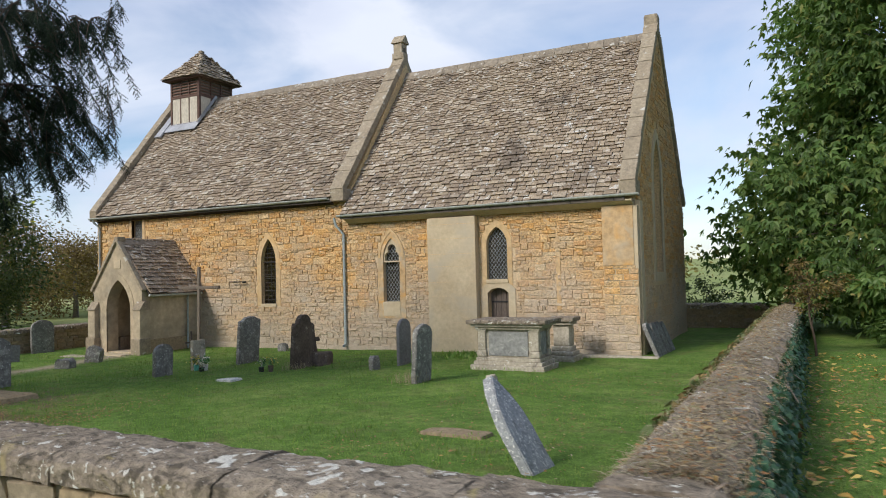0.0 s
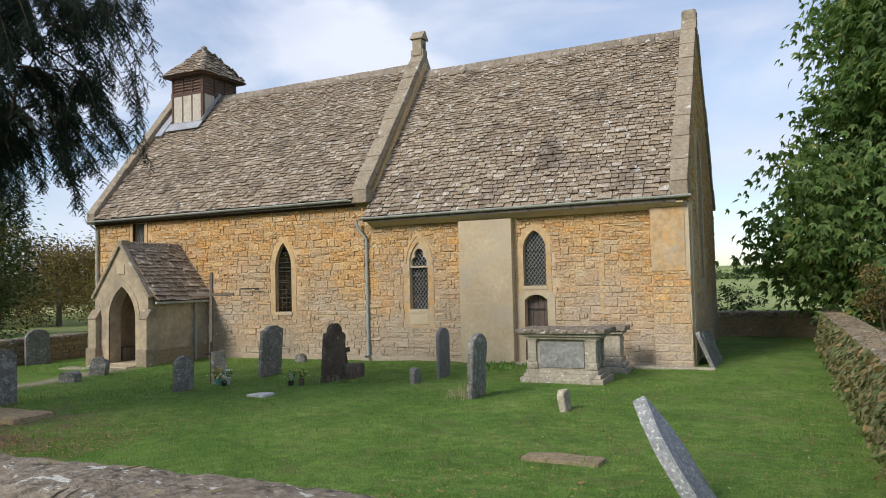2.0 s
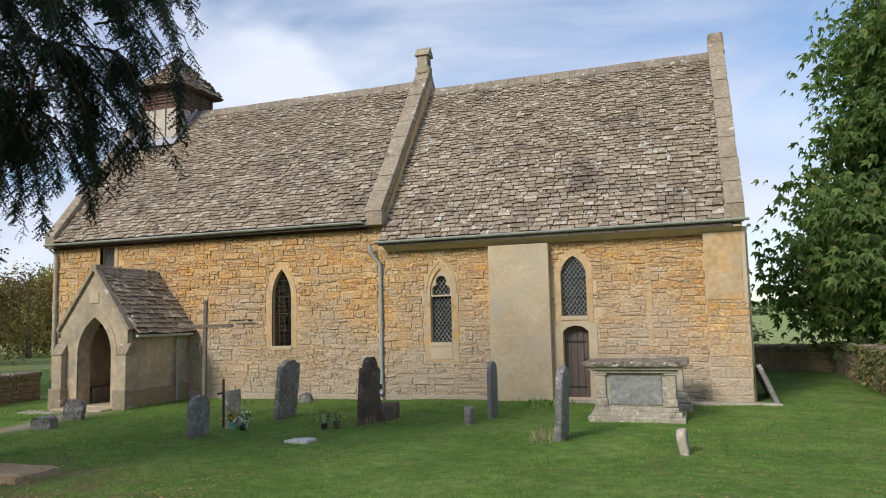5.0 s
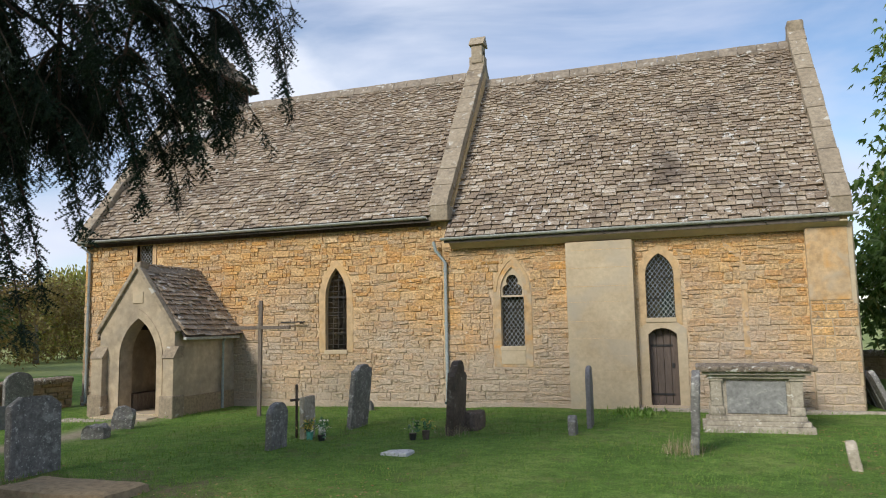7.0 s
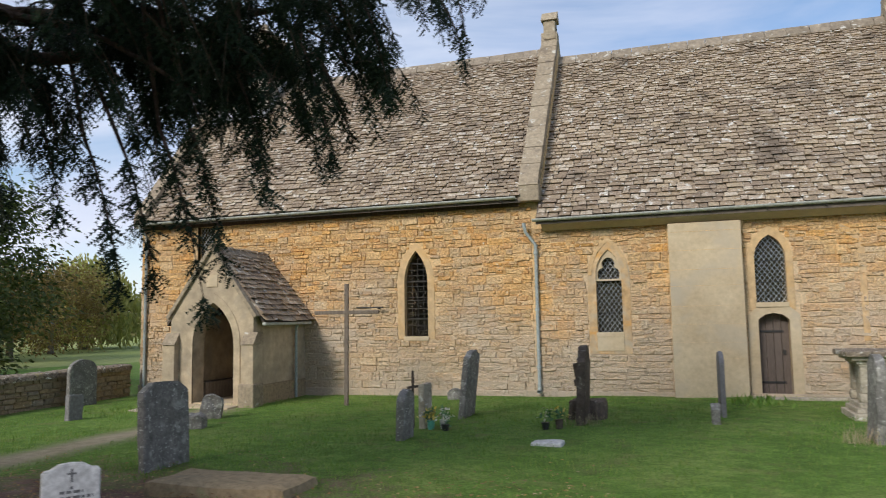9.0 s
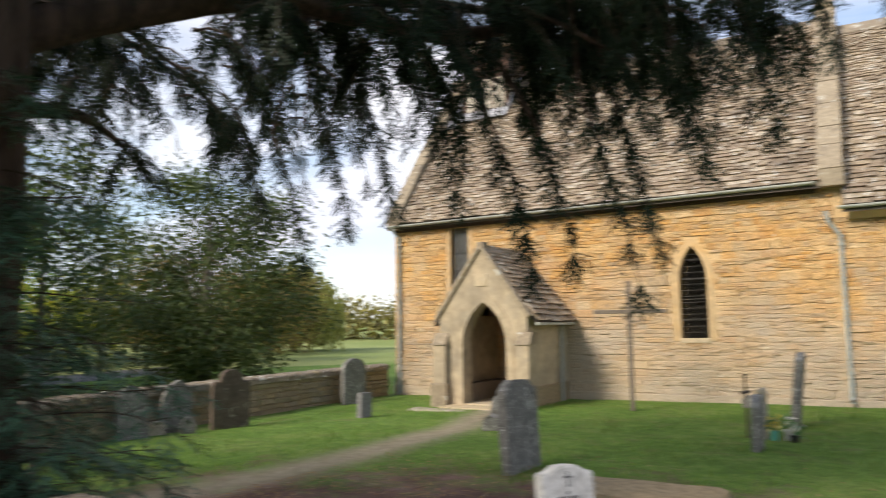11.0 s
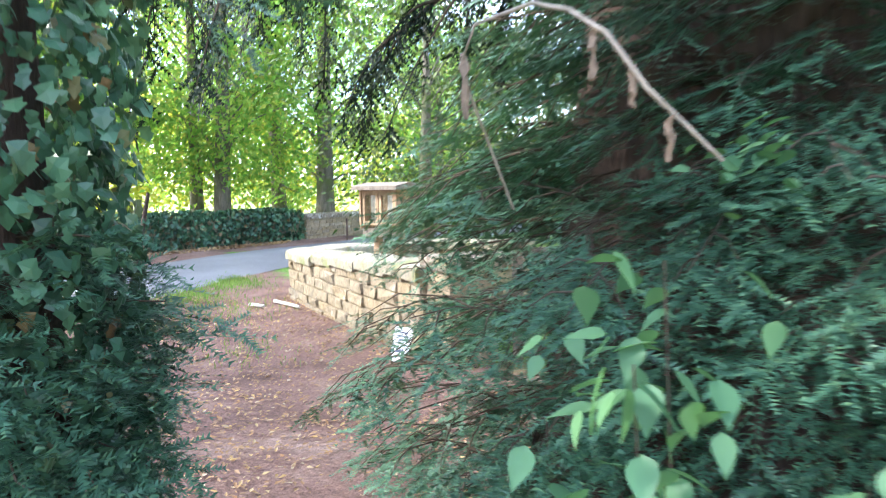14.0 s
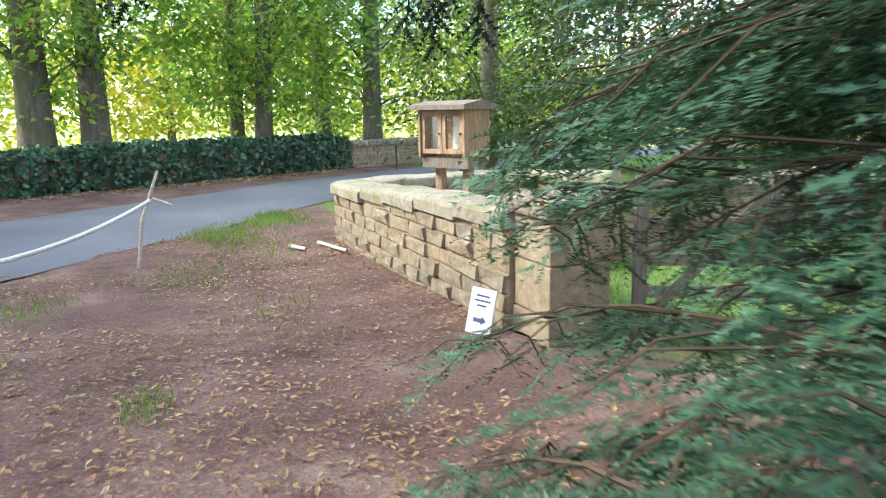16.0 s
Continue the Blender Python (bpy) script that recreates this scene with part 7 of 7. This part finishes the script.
tube_part("dead_branch", [(IX + 0.1, IY + 0.28, 0.75), (IX - 0.25, IY + 0.42, 1.05), (IX - 0.5, IY + 0.5, 1.36)], [0.016, 0.012, 0.006], M["bark"], ivy_tree, "", 6)
near_m = keep_near
tagged(joined("low_shoots", [stamp(t, m) for t, m in zip(SPRAY_NEAR, near_m) if m], M["yew_lit"], yew, "dense dark green yew shoots"), kind="stuff")
tagged(joined("shoot_stems", stems, M["twig"], yew), kind="stuff")

# broad-leaved saplings in front of the yew, and a dry stem
sap = thing("sapling", "young broad-leaved sapling with pale green leaves", "plant")


def leaf_mesh():
    v, f = [], []
    n = 7
    for i in range(n + 1):
        t = i / n
        w = 0.25 * math.sin(math.pi * t ** 0.72) * (1 - 0.45 * t) * 1.35 + 0.003
        z = -0.22 * t * t
        v += [(t, w, z + 0.05 * w), (t, 0, z - 0.035), (t, -w, z + 0.05 * w)]
    for i in range(n):
        for j in (0, 1):
            a = 3 * i + j
            f.append((a, a + 1, a + 4, a + 3))
    return np.array(v), np.array(f)


BROAD = leaf_mesh()
sl = []
SAPS = [(-15.54, 1.79, 1.06, 40, 0.105), (-16.00, 1.50, 1.04, 44, 0.095), (-15.42, 1.87, 1.00, 44, 0.105), (-15.62, 1.70, 0.80, 30, 0.11), (-16.05, 1.62, 1.22, 22, 0.085)]
for x, y, z, n, s in SAPS:
    g = gz(x, y)
    tube_part("stem", [(x - 0.05, y + 0.12, g - 0.05), (x - 0.02, y + 0.06, (g + z) / 2), (x, y, z)], [0.004, 0.0035, 0.002], M["twig"], sap, "", 6)
    for _ in range(n):
        q = Vector((x + tr.gauss(0, 0.10), y + tr.gauss(0, 0.07), z + tr.uniform(-0.34, 0.05)))
        d = Vector((tr.uniform(-1, 1), tr.uniform(-1.0, 0.5), tr.uniform(-1.1, 0.1)))
        sl.append(np.array(aim(q, d, tr.uniform(-35, 35), s * tr.uniform(0.7, 1.15))))
for _ in range(34):
    q = Vector((-16.06 + tr.gauss(0, 0.06), 1.86 + tr.gauss(0, 0.05), 1.40 + tr.gauss(0, 0.045)))
    sl.append(np.array(aim(q, (tr.uniform(-1, 1), tr.uniform(-1, 1), tr.uniform(-0.5, 0.7)), tr.uniform(-40, 40), tr.uniform(0.035, 0.07))))
v, f = stamp(BROAD, sl)
me = arrays("leaves", v, f)
me.polygons.foreach_set("use_smooth", [True] * len(me.polygons))
tagged(link_mesh("leaves", me, M["elder"], sap, "pale green oval leaves"), kind="stuff")
dry = thing("dry_stem", "dry brown arching stem with shrivelled leaves", "plant")
tube_part("stem", [(-16.80, 1.75, 1.30), (-16.64, 1.49, 1.67), (-16.56, 1.49, 1.76), (-16.43, 1.57, 1.79), (-16.33, 1.60, 1.755), (-16.24, 1.63, 1.69), (-16.18, 1.69, 1.57), (-16.09, 1.84, 1.40)], [0.004, 0.004, 0.004, 0.005, 0.006, 0.006, 0.006, 0.004], M["dead_stem"], dry, "", 7)
for x, y, z, l in ((-16.15, 1.73, 1.51, 0.10), (-16.20, 1.67, 1.62, 0.09), (-16.27, 1.62, 1.71, 0.11), (-16.62, 1.49, 1.70, 0.16)):
    bm = ruffle(box((-0.007, -0.004, -l), (0.007, 0.004, 0), 0.002), 0.014, 45, 4, x)
    part("shrivelled_leaf", bm, M["dead_leaf"], dry).matrix_basis = pose(x, y, z, 8, 6, 20)


# ---- broad-leaved trees ----
def leaf_tree(name, label, x, y, height, trunk_r, crown_r, crown_low, leaves, leaf, mat, bark="bark_grey", clumps=70, squash=0.8, droop=0.25, lean=(0, 0), rng_seed=1, cluster=0.75, far=False, cone=0.0, bare=0.45, curve=1.0):
    rng = random.Random(rng_seed)
    root = thing(name, label, "tree")
    z0 = gz(x, y)
    pts = [Vector((x + lean[0] * t * height + 0.15 * math.sin(t * 5 + rng_seed) * t, y + lean[1] * t * height, z0 - 0.2 + t * height * 0.86)) for t in np.linspace(0, 1, 9)]
    tube_part("trunk", pts, [trunk_r * (1.25 if i == 0 else 1) * (1 - 0.8 * (i / 8) ** 1.2) for i in range(9)], M[bark], root, "", 12)
    mid = Vector((x + lean[0] * height * 0.6, y + lean[1] * height * 0.6, z0 + (crown_low + height) / 2))
    hh = (height - crown_low) / 2
    ms, lb = [], []
    for c in range(clumps):
        while True:
            q = Vector((rng.uniform(-1, 1), rng.uniform(-1, 1), rng.uniform(-1, 1)))
            if 0.30 < q.length < 1.0:
                break
        q = q.normalized() * q.length ** 0.55
        wob = 0.78 + 0.35 * noise.noise(q * 1.8 + Vector((rng_seed * 3.3, 0, 0)))
        p = mid + Vector((q.x * crown_r * wob, q.y * crown_r * wob, q.z * hh * (0.9 + 0.15 * wob)))
        if cone:
            u, a = rng.random() ** 1.15, rng.uniform(0, 2 * math.pi)
            wide = crown_r * (1 - cone * u ** curve) * min(1.0, 0.72 + u * 2) * (0.5 + 0.5 * rng.random() ** 0.5) * (0.85 + 0.3 * noise.noise((math.cos(a) * 1.6, math.sin(a) * 1.6, u * 5)))
            p = Vector((x + wide * math.cos(a), y + wide * math.sin(a), z0 + crown_low + u * (height - crown_low)))
        if p.z < z0 + crown_low:
            p.z = z0 + crown_low + rng.uniform(0, 0.6)
        if rng.random() < bare:
            t = min(0.95, max(0.15, (p.z - z0) / height - 0.06))
            k = t * 8
            a = pts[min(int(k), 7)].lerp(pts[min(int(k) + 1, 8)], k - int(k))
            bend = a.lerp(p, 0.5) + Vector((0, 0, 0.12 * (p - a).length))
            lb.append(tube([a, a.lerp(bend, 0.6) + Vector((0, 0, 0.1)), bend, p], [trunk_r * 0.16 * (1 - 0.4 * t), trunk_r * 0.10, trunk_r * 0.06, 0.01], 5))
        rad = crown_r * rng.uniform(0.16, 0.30) * cluster / 0.75
        for _ in range(int(leaves / clumps)):
            o = Vector((rng.gauss(0, 0.5), rng.gauss(0, 0.5), rng.gauss(0, 0.36)))
            d = Vector((o.x + rng.uniform(-0.6, 0.6), o.y + rng.uniform(-0.6, 0.6), -droop - rng.uniform(-0.4, 0.5)))
            ms.append(np.array(aim(p + o * rad, d, rng.uniform(-60, 60), leaf * rng.uniform(0.65, 1.3))))
    tagged(joined("limbs", lb, M[bark], root), kind="stuff")
    return root, ms


def crown(root, template, ms, mat, label="leafy crown"):
    v, f = stamp(template, ms)
    tagged(link_mesh("crown", arrays("crown", v, f), M[mat], root, label), kind="stuff")


fan = []
for a in (-48, 0, 48):
    m = np.array(pose(0, 0, 0, 0, 14, a) @ Matrix.Diagonal((1 - 0.004 * abs(a), 0.8, 1, 1)))
    fan.append(stamp(LEAF, [m]))
FAN = (np.concatenate([g[0] for g in fan]), np.concatenate([g[1] + 4 * i for i, g in enumerate(fan)]))
# the big dark-green tree beyond the east end
root, ms = leaf_tree("sweet_chestnut_tree", "large dark green broad-leaved tree beyond the wall", 4.0, 25.6, 18.0, 0.45, 7.2, 0.9, 62000, 0.27, "chestnut", clumps=620, droop=0.5, rng_seed=4, cluster=0.50, cone=0.93, curve=1.35)
crown(root, FAN, ms, "chestnut", "dense crown of long drooping leaves")
root, ms = leaf_tree("shrub", "straggling shrub with orange-brown autumn leaves", 0.05, 17.0, 2.1, 0.03, 0.75, 0.9, 1100, 0.09, "autumn", "twig", 30, rng_seed=8)
crown(root, LEAF, ms, "autumn", "sparse orange-brown leaves")
root, ms = leaf_tree("shrub", "low green leafy shrub under the big tree", 1.6, 19.0, 1.7, 0.03, 1.0, 0.3, 700, 0.24, "chestnut", "twig", 24, rng_seed=9)
crown(root, FAN, ms, "chestnut", "bright green leaves")
root, ms = leaf_tree("shrub", "small dark shrub behind the field wall", -3.6, 28.5, 1.7, 0.03, 1.2, 0.2, 1500, 0.14, "dark_tree", "twig", 20, rng_seed=10)
crown(root, LEAF, ms, "dark_tree", "dark leaves")
# trees across the lane
for i, (x, y, h, r, cr, low, n, mt) in enumerate(((-38.6, -1.3, 15, 0.48, 5.0, 2.6, 9000, "lime"), (-39.2, 0.1, 14, 0.42, 4.6, 2.4, 8000, "lime"), (-41.8, 4.3, 14, 0.26, 4.2, 2.2, 8000, "lime"), (-40.4, 4.9, 15, 0.30, 4.5, 2.3, 8000, "lime"),
                                                 (-44.6, 8.0, 14, 0.32, 4.6, 2.0, 8000, "lime"), (-42.0, 9.1, 16, 0.36, 5.0, 2.2, 9000, "lime"), (-39.5, 13.0, 11, 0.16, 3.6, 1.8, 6000, "lime"), (-37.0, -6.0, 15, 0.4, 5.0, 2.4, 8000, "lime_gold"),
                                                 (-33.5, 13.5, 8, 0.12, 3.0, 0.9, 5000, "dark_tree"))):
    root, ms = leaf_tree("roadside_tree", ("tall roadside tree with thin yellow-green autumn leaves", "slender roadside tree with yellow-green leaves")[i in (2, 6)], x, y, h, r, cr, low - 0.7, int(n * 1.05), 0.25, mt, clumps=130, bare=0.3, rng_seed=30 + i, lean=(tr.uniform(-0.03, 0.03), tr.uniform(-0.03, 0.03)), cluster=0.85)
    tagged(root, group="trees along the lane")
    crown(root, LEAF, ms, mt, "thin yellow-green crown")
# woods and hedges further off
for i, (x, y, h, cr, low, n, lf, mt, nm, lab) in enumerate((
        (-56, -6, 15, 7, 0.3, 5000, 0.42, "lime_gold", "woodland_tree", "golden leafed tree in the wood beyond the lane"), (-58, 3, 14, 7, 0.3, 5000, 0.42, "lime_gold", "woodland_tree", "golden leafed tree in the wood beyond the lane"),
        (-60, 12, 15, 7, 0.3, 5000, 0.42, "lime", "woodland_tree", "green leafed tree in the wood beyond the lane"), (-56, 20, 13, 6, 0.3, 5000, 0.4, "lime", "woodland_tree", "green leafed tree in the wood beyond the lane"),
        (-50, -12, 15, 7, 0.3, 5000, 0.42, "lime_gold", "woodland_tree", "golden leafed tree in the wood beyond the lane"), (-66, 28, 12, 7, 0.3, 4500, 0.45, "lime", "woodland_tree", "green leafed tree in the wood beyond the lane"),
        (-28.6, 15.6, 6.4, 3.5, 0.25, 22000, 0.17, "dark_tree", "bushy_tree", "low bushy dark green tree behind the wall"), (-29.5, 7.5, 6.5, 3.0, 0.3, 8000, 0.16, "dark_tree", "bushy_tree", "bushy dark green tree behind the wall"),
        (-41.5, 25.5, 6.0, 4.2, 0.3, 6000, 0.2, "autumn", "autumn_tree", "brown and yellow autumn tree beyond the churchyard"), (-52, 33, 7.0, 5.0, 0.3, 6000, 0.24, "autumn", "autumn_tree", "brown autumn tree beyond the churchyard"),
        (-45, 32.5, 5.6, 4.0, 0.2, 8000, 0.22, "autumn", "autumn_tree", "brown autumn tree beyond the churchyard"), (-51, 41, 6.4, 4.5, 0.2, 8000, 0.24, "autumn", "autumn_tree", "dark brown autumn tree beyond the field"),
        (-49, 26, 9, 3.0, 0.5, 5000, 0.24, "dark_tree", "conifer", "dark green conifer beyond the churchyard"))):
    root, ms = leaf_tree(nm, lab, x, y, h, 0.2, cr, low, n, lf, mt, clumps=60, rng_seed=60 + i, far=True, cluster=0.95)
    crown(root, LEAF, ms, mt, "leafy crown")


def willow(x, y, h, r, seed):
    rng = random.Random(seed)
    root = thing("willow_tree", "yellow weeping willow beyond the field", "tree")
    z0 = gz(x, y)
    tube_part("trunk", [(x, y, z0 - 0.2), (x, y, z0 + h * 0.6)], [0.4, 0.2], M["bark_grey"], root)
    ms = []
    for _ in range(420):
        a, q = rng.uniform(0, 2 * math.pi), rng.random() ** 0.5
        px, py = x + r * q * math.cos(a), y + r * q * math.sin(a)
        top = z0 + h * (1 - 0.42 * q * q) * rng.uniform(0.85, 1.0)
        bottom = z0 + rng.uniform(0.05, 0.5) * h * (1 - 0.6 * q)
        zz = top
        while zz > bottom:
            ms.append(np.array(aim(Vector((px + rng.gauss(0, 0.08), py + rng.gauss(0, 0.08), zz)), (rng.gauss(0, 0.3), rng.gauss(0, 0.3), -1), rng.uniform(0, 360), rng.uniform(0.35, 0.6))))
            zz -= 0.3
    crown(root, LEAF, ms, "willow", "hanging yellow-green strands")


willow(-55, 48, 8.0, 4.2, 3)


def hedge(name, label, line, h, depth, n, leaf, mat, seed):
    rng = random.Random(seed)
    ms = []
    for _ in range(n):
        k = rng.random() * (len(line) - 1)
        i = int(k)
        t = k - i
        x = line[i][0] * (1 - t) + line[i + 1][0] * t + rng.gauss(0, depth)
        y = line[i][1] * (1 - t) + line[i + 1][1] * t + rng.gauss(0, depth)
        top = h * (0.75 + 0.5 * noise.noise((x * 0.12, y * 0.12, seed)) + 0.18 * noise.noise((x * 0.5, y * 0.5, seed)))
        z = gz(x, y) + top * rng.random() ** 0.7
        ms.append(np.array(aim(Vector((x, y, z)), (rng.uniform(-1, 1), rng.uniform(-1, 1), rng.uniform(-0.8, 0.6)), rng.uniform(0, 360), leaf * rng.uniform(0.6, 1.3))))
    v, f = stamp(LEAF, ms)
    tagged(link_mesh(name, arrays(name, v, f), M[mat]), label, "hedge", kind="stuff")


hedge("far_wood", "yellow and brown autumn wood on the skyline", [(-110, 40), (-85, 75), (-50, 95), (-20, 120)], 7.0, 3.0, 16000, 0.9, "hedge_far", 1)
hedge("far_hedge", "long field hedge in the distance", [(-15, 150), (10, 140), (50, 120), (90, 90)], 4.0, 2.0, 6000, 0.8, "dark_tree", 2)
hedge("wood_edge", "sunlit golden undergrowth of the wood", [(-50, -30), (-56, -14), (-62, 4), (-66, 20), (-60, 34)], 9.0, 2.5, 14000, 0.6, "lime_gold", 3)
hedge("wall_plants", "rough plants growing beyond the churchyard wall", [(-25.0, 9), (-25.2, 13), (-25.5, 18)], 0.75, 0.3, 1800, 0.14, "dark_tree", 5)
# never in view: added so the church windows reflect dark leaves
hedge("lane_wood", "unseen trees added behind the walker to darken window reflections", [(-20, -34), (0, -30), (25, -28), (45, -10)], 11.0, 2.5, 9000, 0.8, "dark_tree", 7)
# out of view, tall enough to keep the sun off the gate wall
hedge("lane_trees", "unseen tall trees added behind the walker to shade the lane", [(-40, -14), (-29, -12.5), (-17, -13.5)], 13.5, 1.6, 7000, 0.75, "dark_tree", 8)
hedge("north_hedge", "dark hedge behind the field wall", [(-9, 28.6), (-2, 28.8), (6, 28.2), (14, 26)], 1.0, 0.5, 5000, 0.16, "dark_tree", 6)

# ---- fallen leaves, grass ----
gr = random.Random(77)


def litter_at():
    while True:
        k = gr.random()
        if k < 0.54:
            x, y = gr.uniform(-27, -15.2), gr.uniform(-3.5, 3.6)
        elif k < 0.8:
            x, y = gr.uniform(-18, -10), gr.gauss(6.0, 1.5)
        elif k < 0.84:
            x, y = gr.uniform(-5.5, -0.9), gr.uniform(3.4, 15)
        else:
            x, y = gr.uniform(-0.2, 5), gr.uniform(3, 16)
        if noise.noise((x * 0.8, y * 0.8, 9)) > -0.25 + 0.5 * gr.random() - 0.2 and y < 15:
            break
    return tmat(x, y, gz(x, y) + (0.045 if y > 3.6 else 0.022), gr.uniform(-22, 22), gr.uniform(-22, 14), gr.uniform(0, 360), gr.uniform(0.022, 0.062))


tagged(scatter("fallen_leaves", LEAF, 40000, litter_at, M["litter"]), "scattered brown and yellow fallen leaves", "leaves")


def east_leaf():
    while True:
        x, y = gr.uniform(-0.1, 4.5), 3.4 + 14 * gr.random()
        if noise.noise((x * 0.9, y * 0.6, 4)) > -0.15 - 0.25 * gr.random():
            break
    return tmat(x, y, gz(x, y) + 0.05, gr.uniform(-25, 25), gr.uniform(-25, 20), gr.uniform(0, 360), gr.uniform(0.07, 0.14))


tagged(scatter("chestnut_leaves", LEAF, 1500, east_leaf, M["fallen_yellow"]), "fallen yellow and orange leaves on the outer lawn", "leaves")


def verge_leaf():
    k = gr.random() * 3
    i = int(k)
    t = k - i
    a, b = IV[i + 1 if i < 3 else 3], IV[min(i + 2, 4)]
    x, y = a[0] * (1 - t) + b[0] * t, a[1] * (1 - t) + b[1] * t
    d = gr.uniform(0.3, 2.4)
    x, y = x + d * 0.88, y - d * 0.46
    return tmat(x, y, gz(x, y) + 0.02, gr.uniform(-25, 25), gr.uniform(-25, 25), gr.uniform(0, 360), gr.uniform(0.06, 0.12))


tagged(scatter("verge_leaves", LEAF, 3500, verge_leaf, M["litter"]), "drift of brown leaves along the verge", "leaves")

BLADE = (np.array([(0, -0.09, 0), (0, 0.09, 0), (0.85, 0.02, 0.12), (1.0, 0.1, 0.3)], float), np.array([(0, 1, 2, 3)]))


def blade_at(x, y, h):
    return np.array(pose(x, y, gz(x, y) - 0.005, 0, -gr.uniform(35, 85), gr.uniform(0, 360)) @ Matrix.Diagonal((h, h * 0.42, h, 1)))


gm = []
while len(gm) < 50000:
    x = gr.uniform(-22.5, -1.0)
    y = 3.6 + 13.9 * gr.random() ** 1.25
    if math.hypot((x + 16.2) / 4.2, (y - 4.0) / 4.6) < 1.0 or float(dist_line(np.array([x]), np.array([y]), PORCH_PATH)[0]) < 0.42:
        continue
    gm.append(blade_at(x, y, gr.uniform(0.03, 0.075) * (1.0 + 0.5 * noise.noise((x * 0.6, y * 0.6, 1)))))
for cx, cy, n, sp in ((-27.0, 2.1, 1500, 0.5), (-28.2, 3.0, 2000, 0.5), (-24.4, 1.5, 350, 0.5), (-23.5, 0.1, 220, 0.3), (-21.9, -0.1, 160, 0.25), (-20.8, 1.0, 120, 0.15), (-25.4, 2.4, 420, 0.6), (-22.4, 2.1, 160, 0.4)):
    for _ in range(n):
        gm.append(blade_at(cx + gr.gauss(0, sp), cy + gr.gauss(0, sp * 0.6), gr.uniform(0.025, 0.085)))
for _ in range(9000):
    gm.append(blade_at(gr.uniform(-0.2, 4.0), gr.uniform(4.5, 16), gr.uniform(0.03, 0.07)))
v, f = stamp(BLADE, gm)
tagged(link_mesh("grass", arrays("grass", v, f), M["grass_blade"]), "short green lawn grass", "grass", kind="stuff")
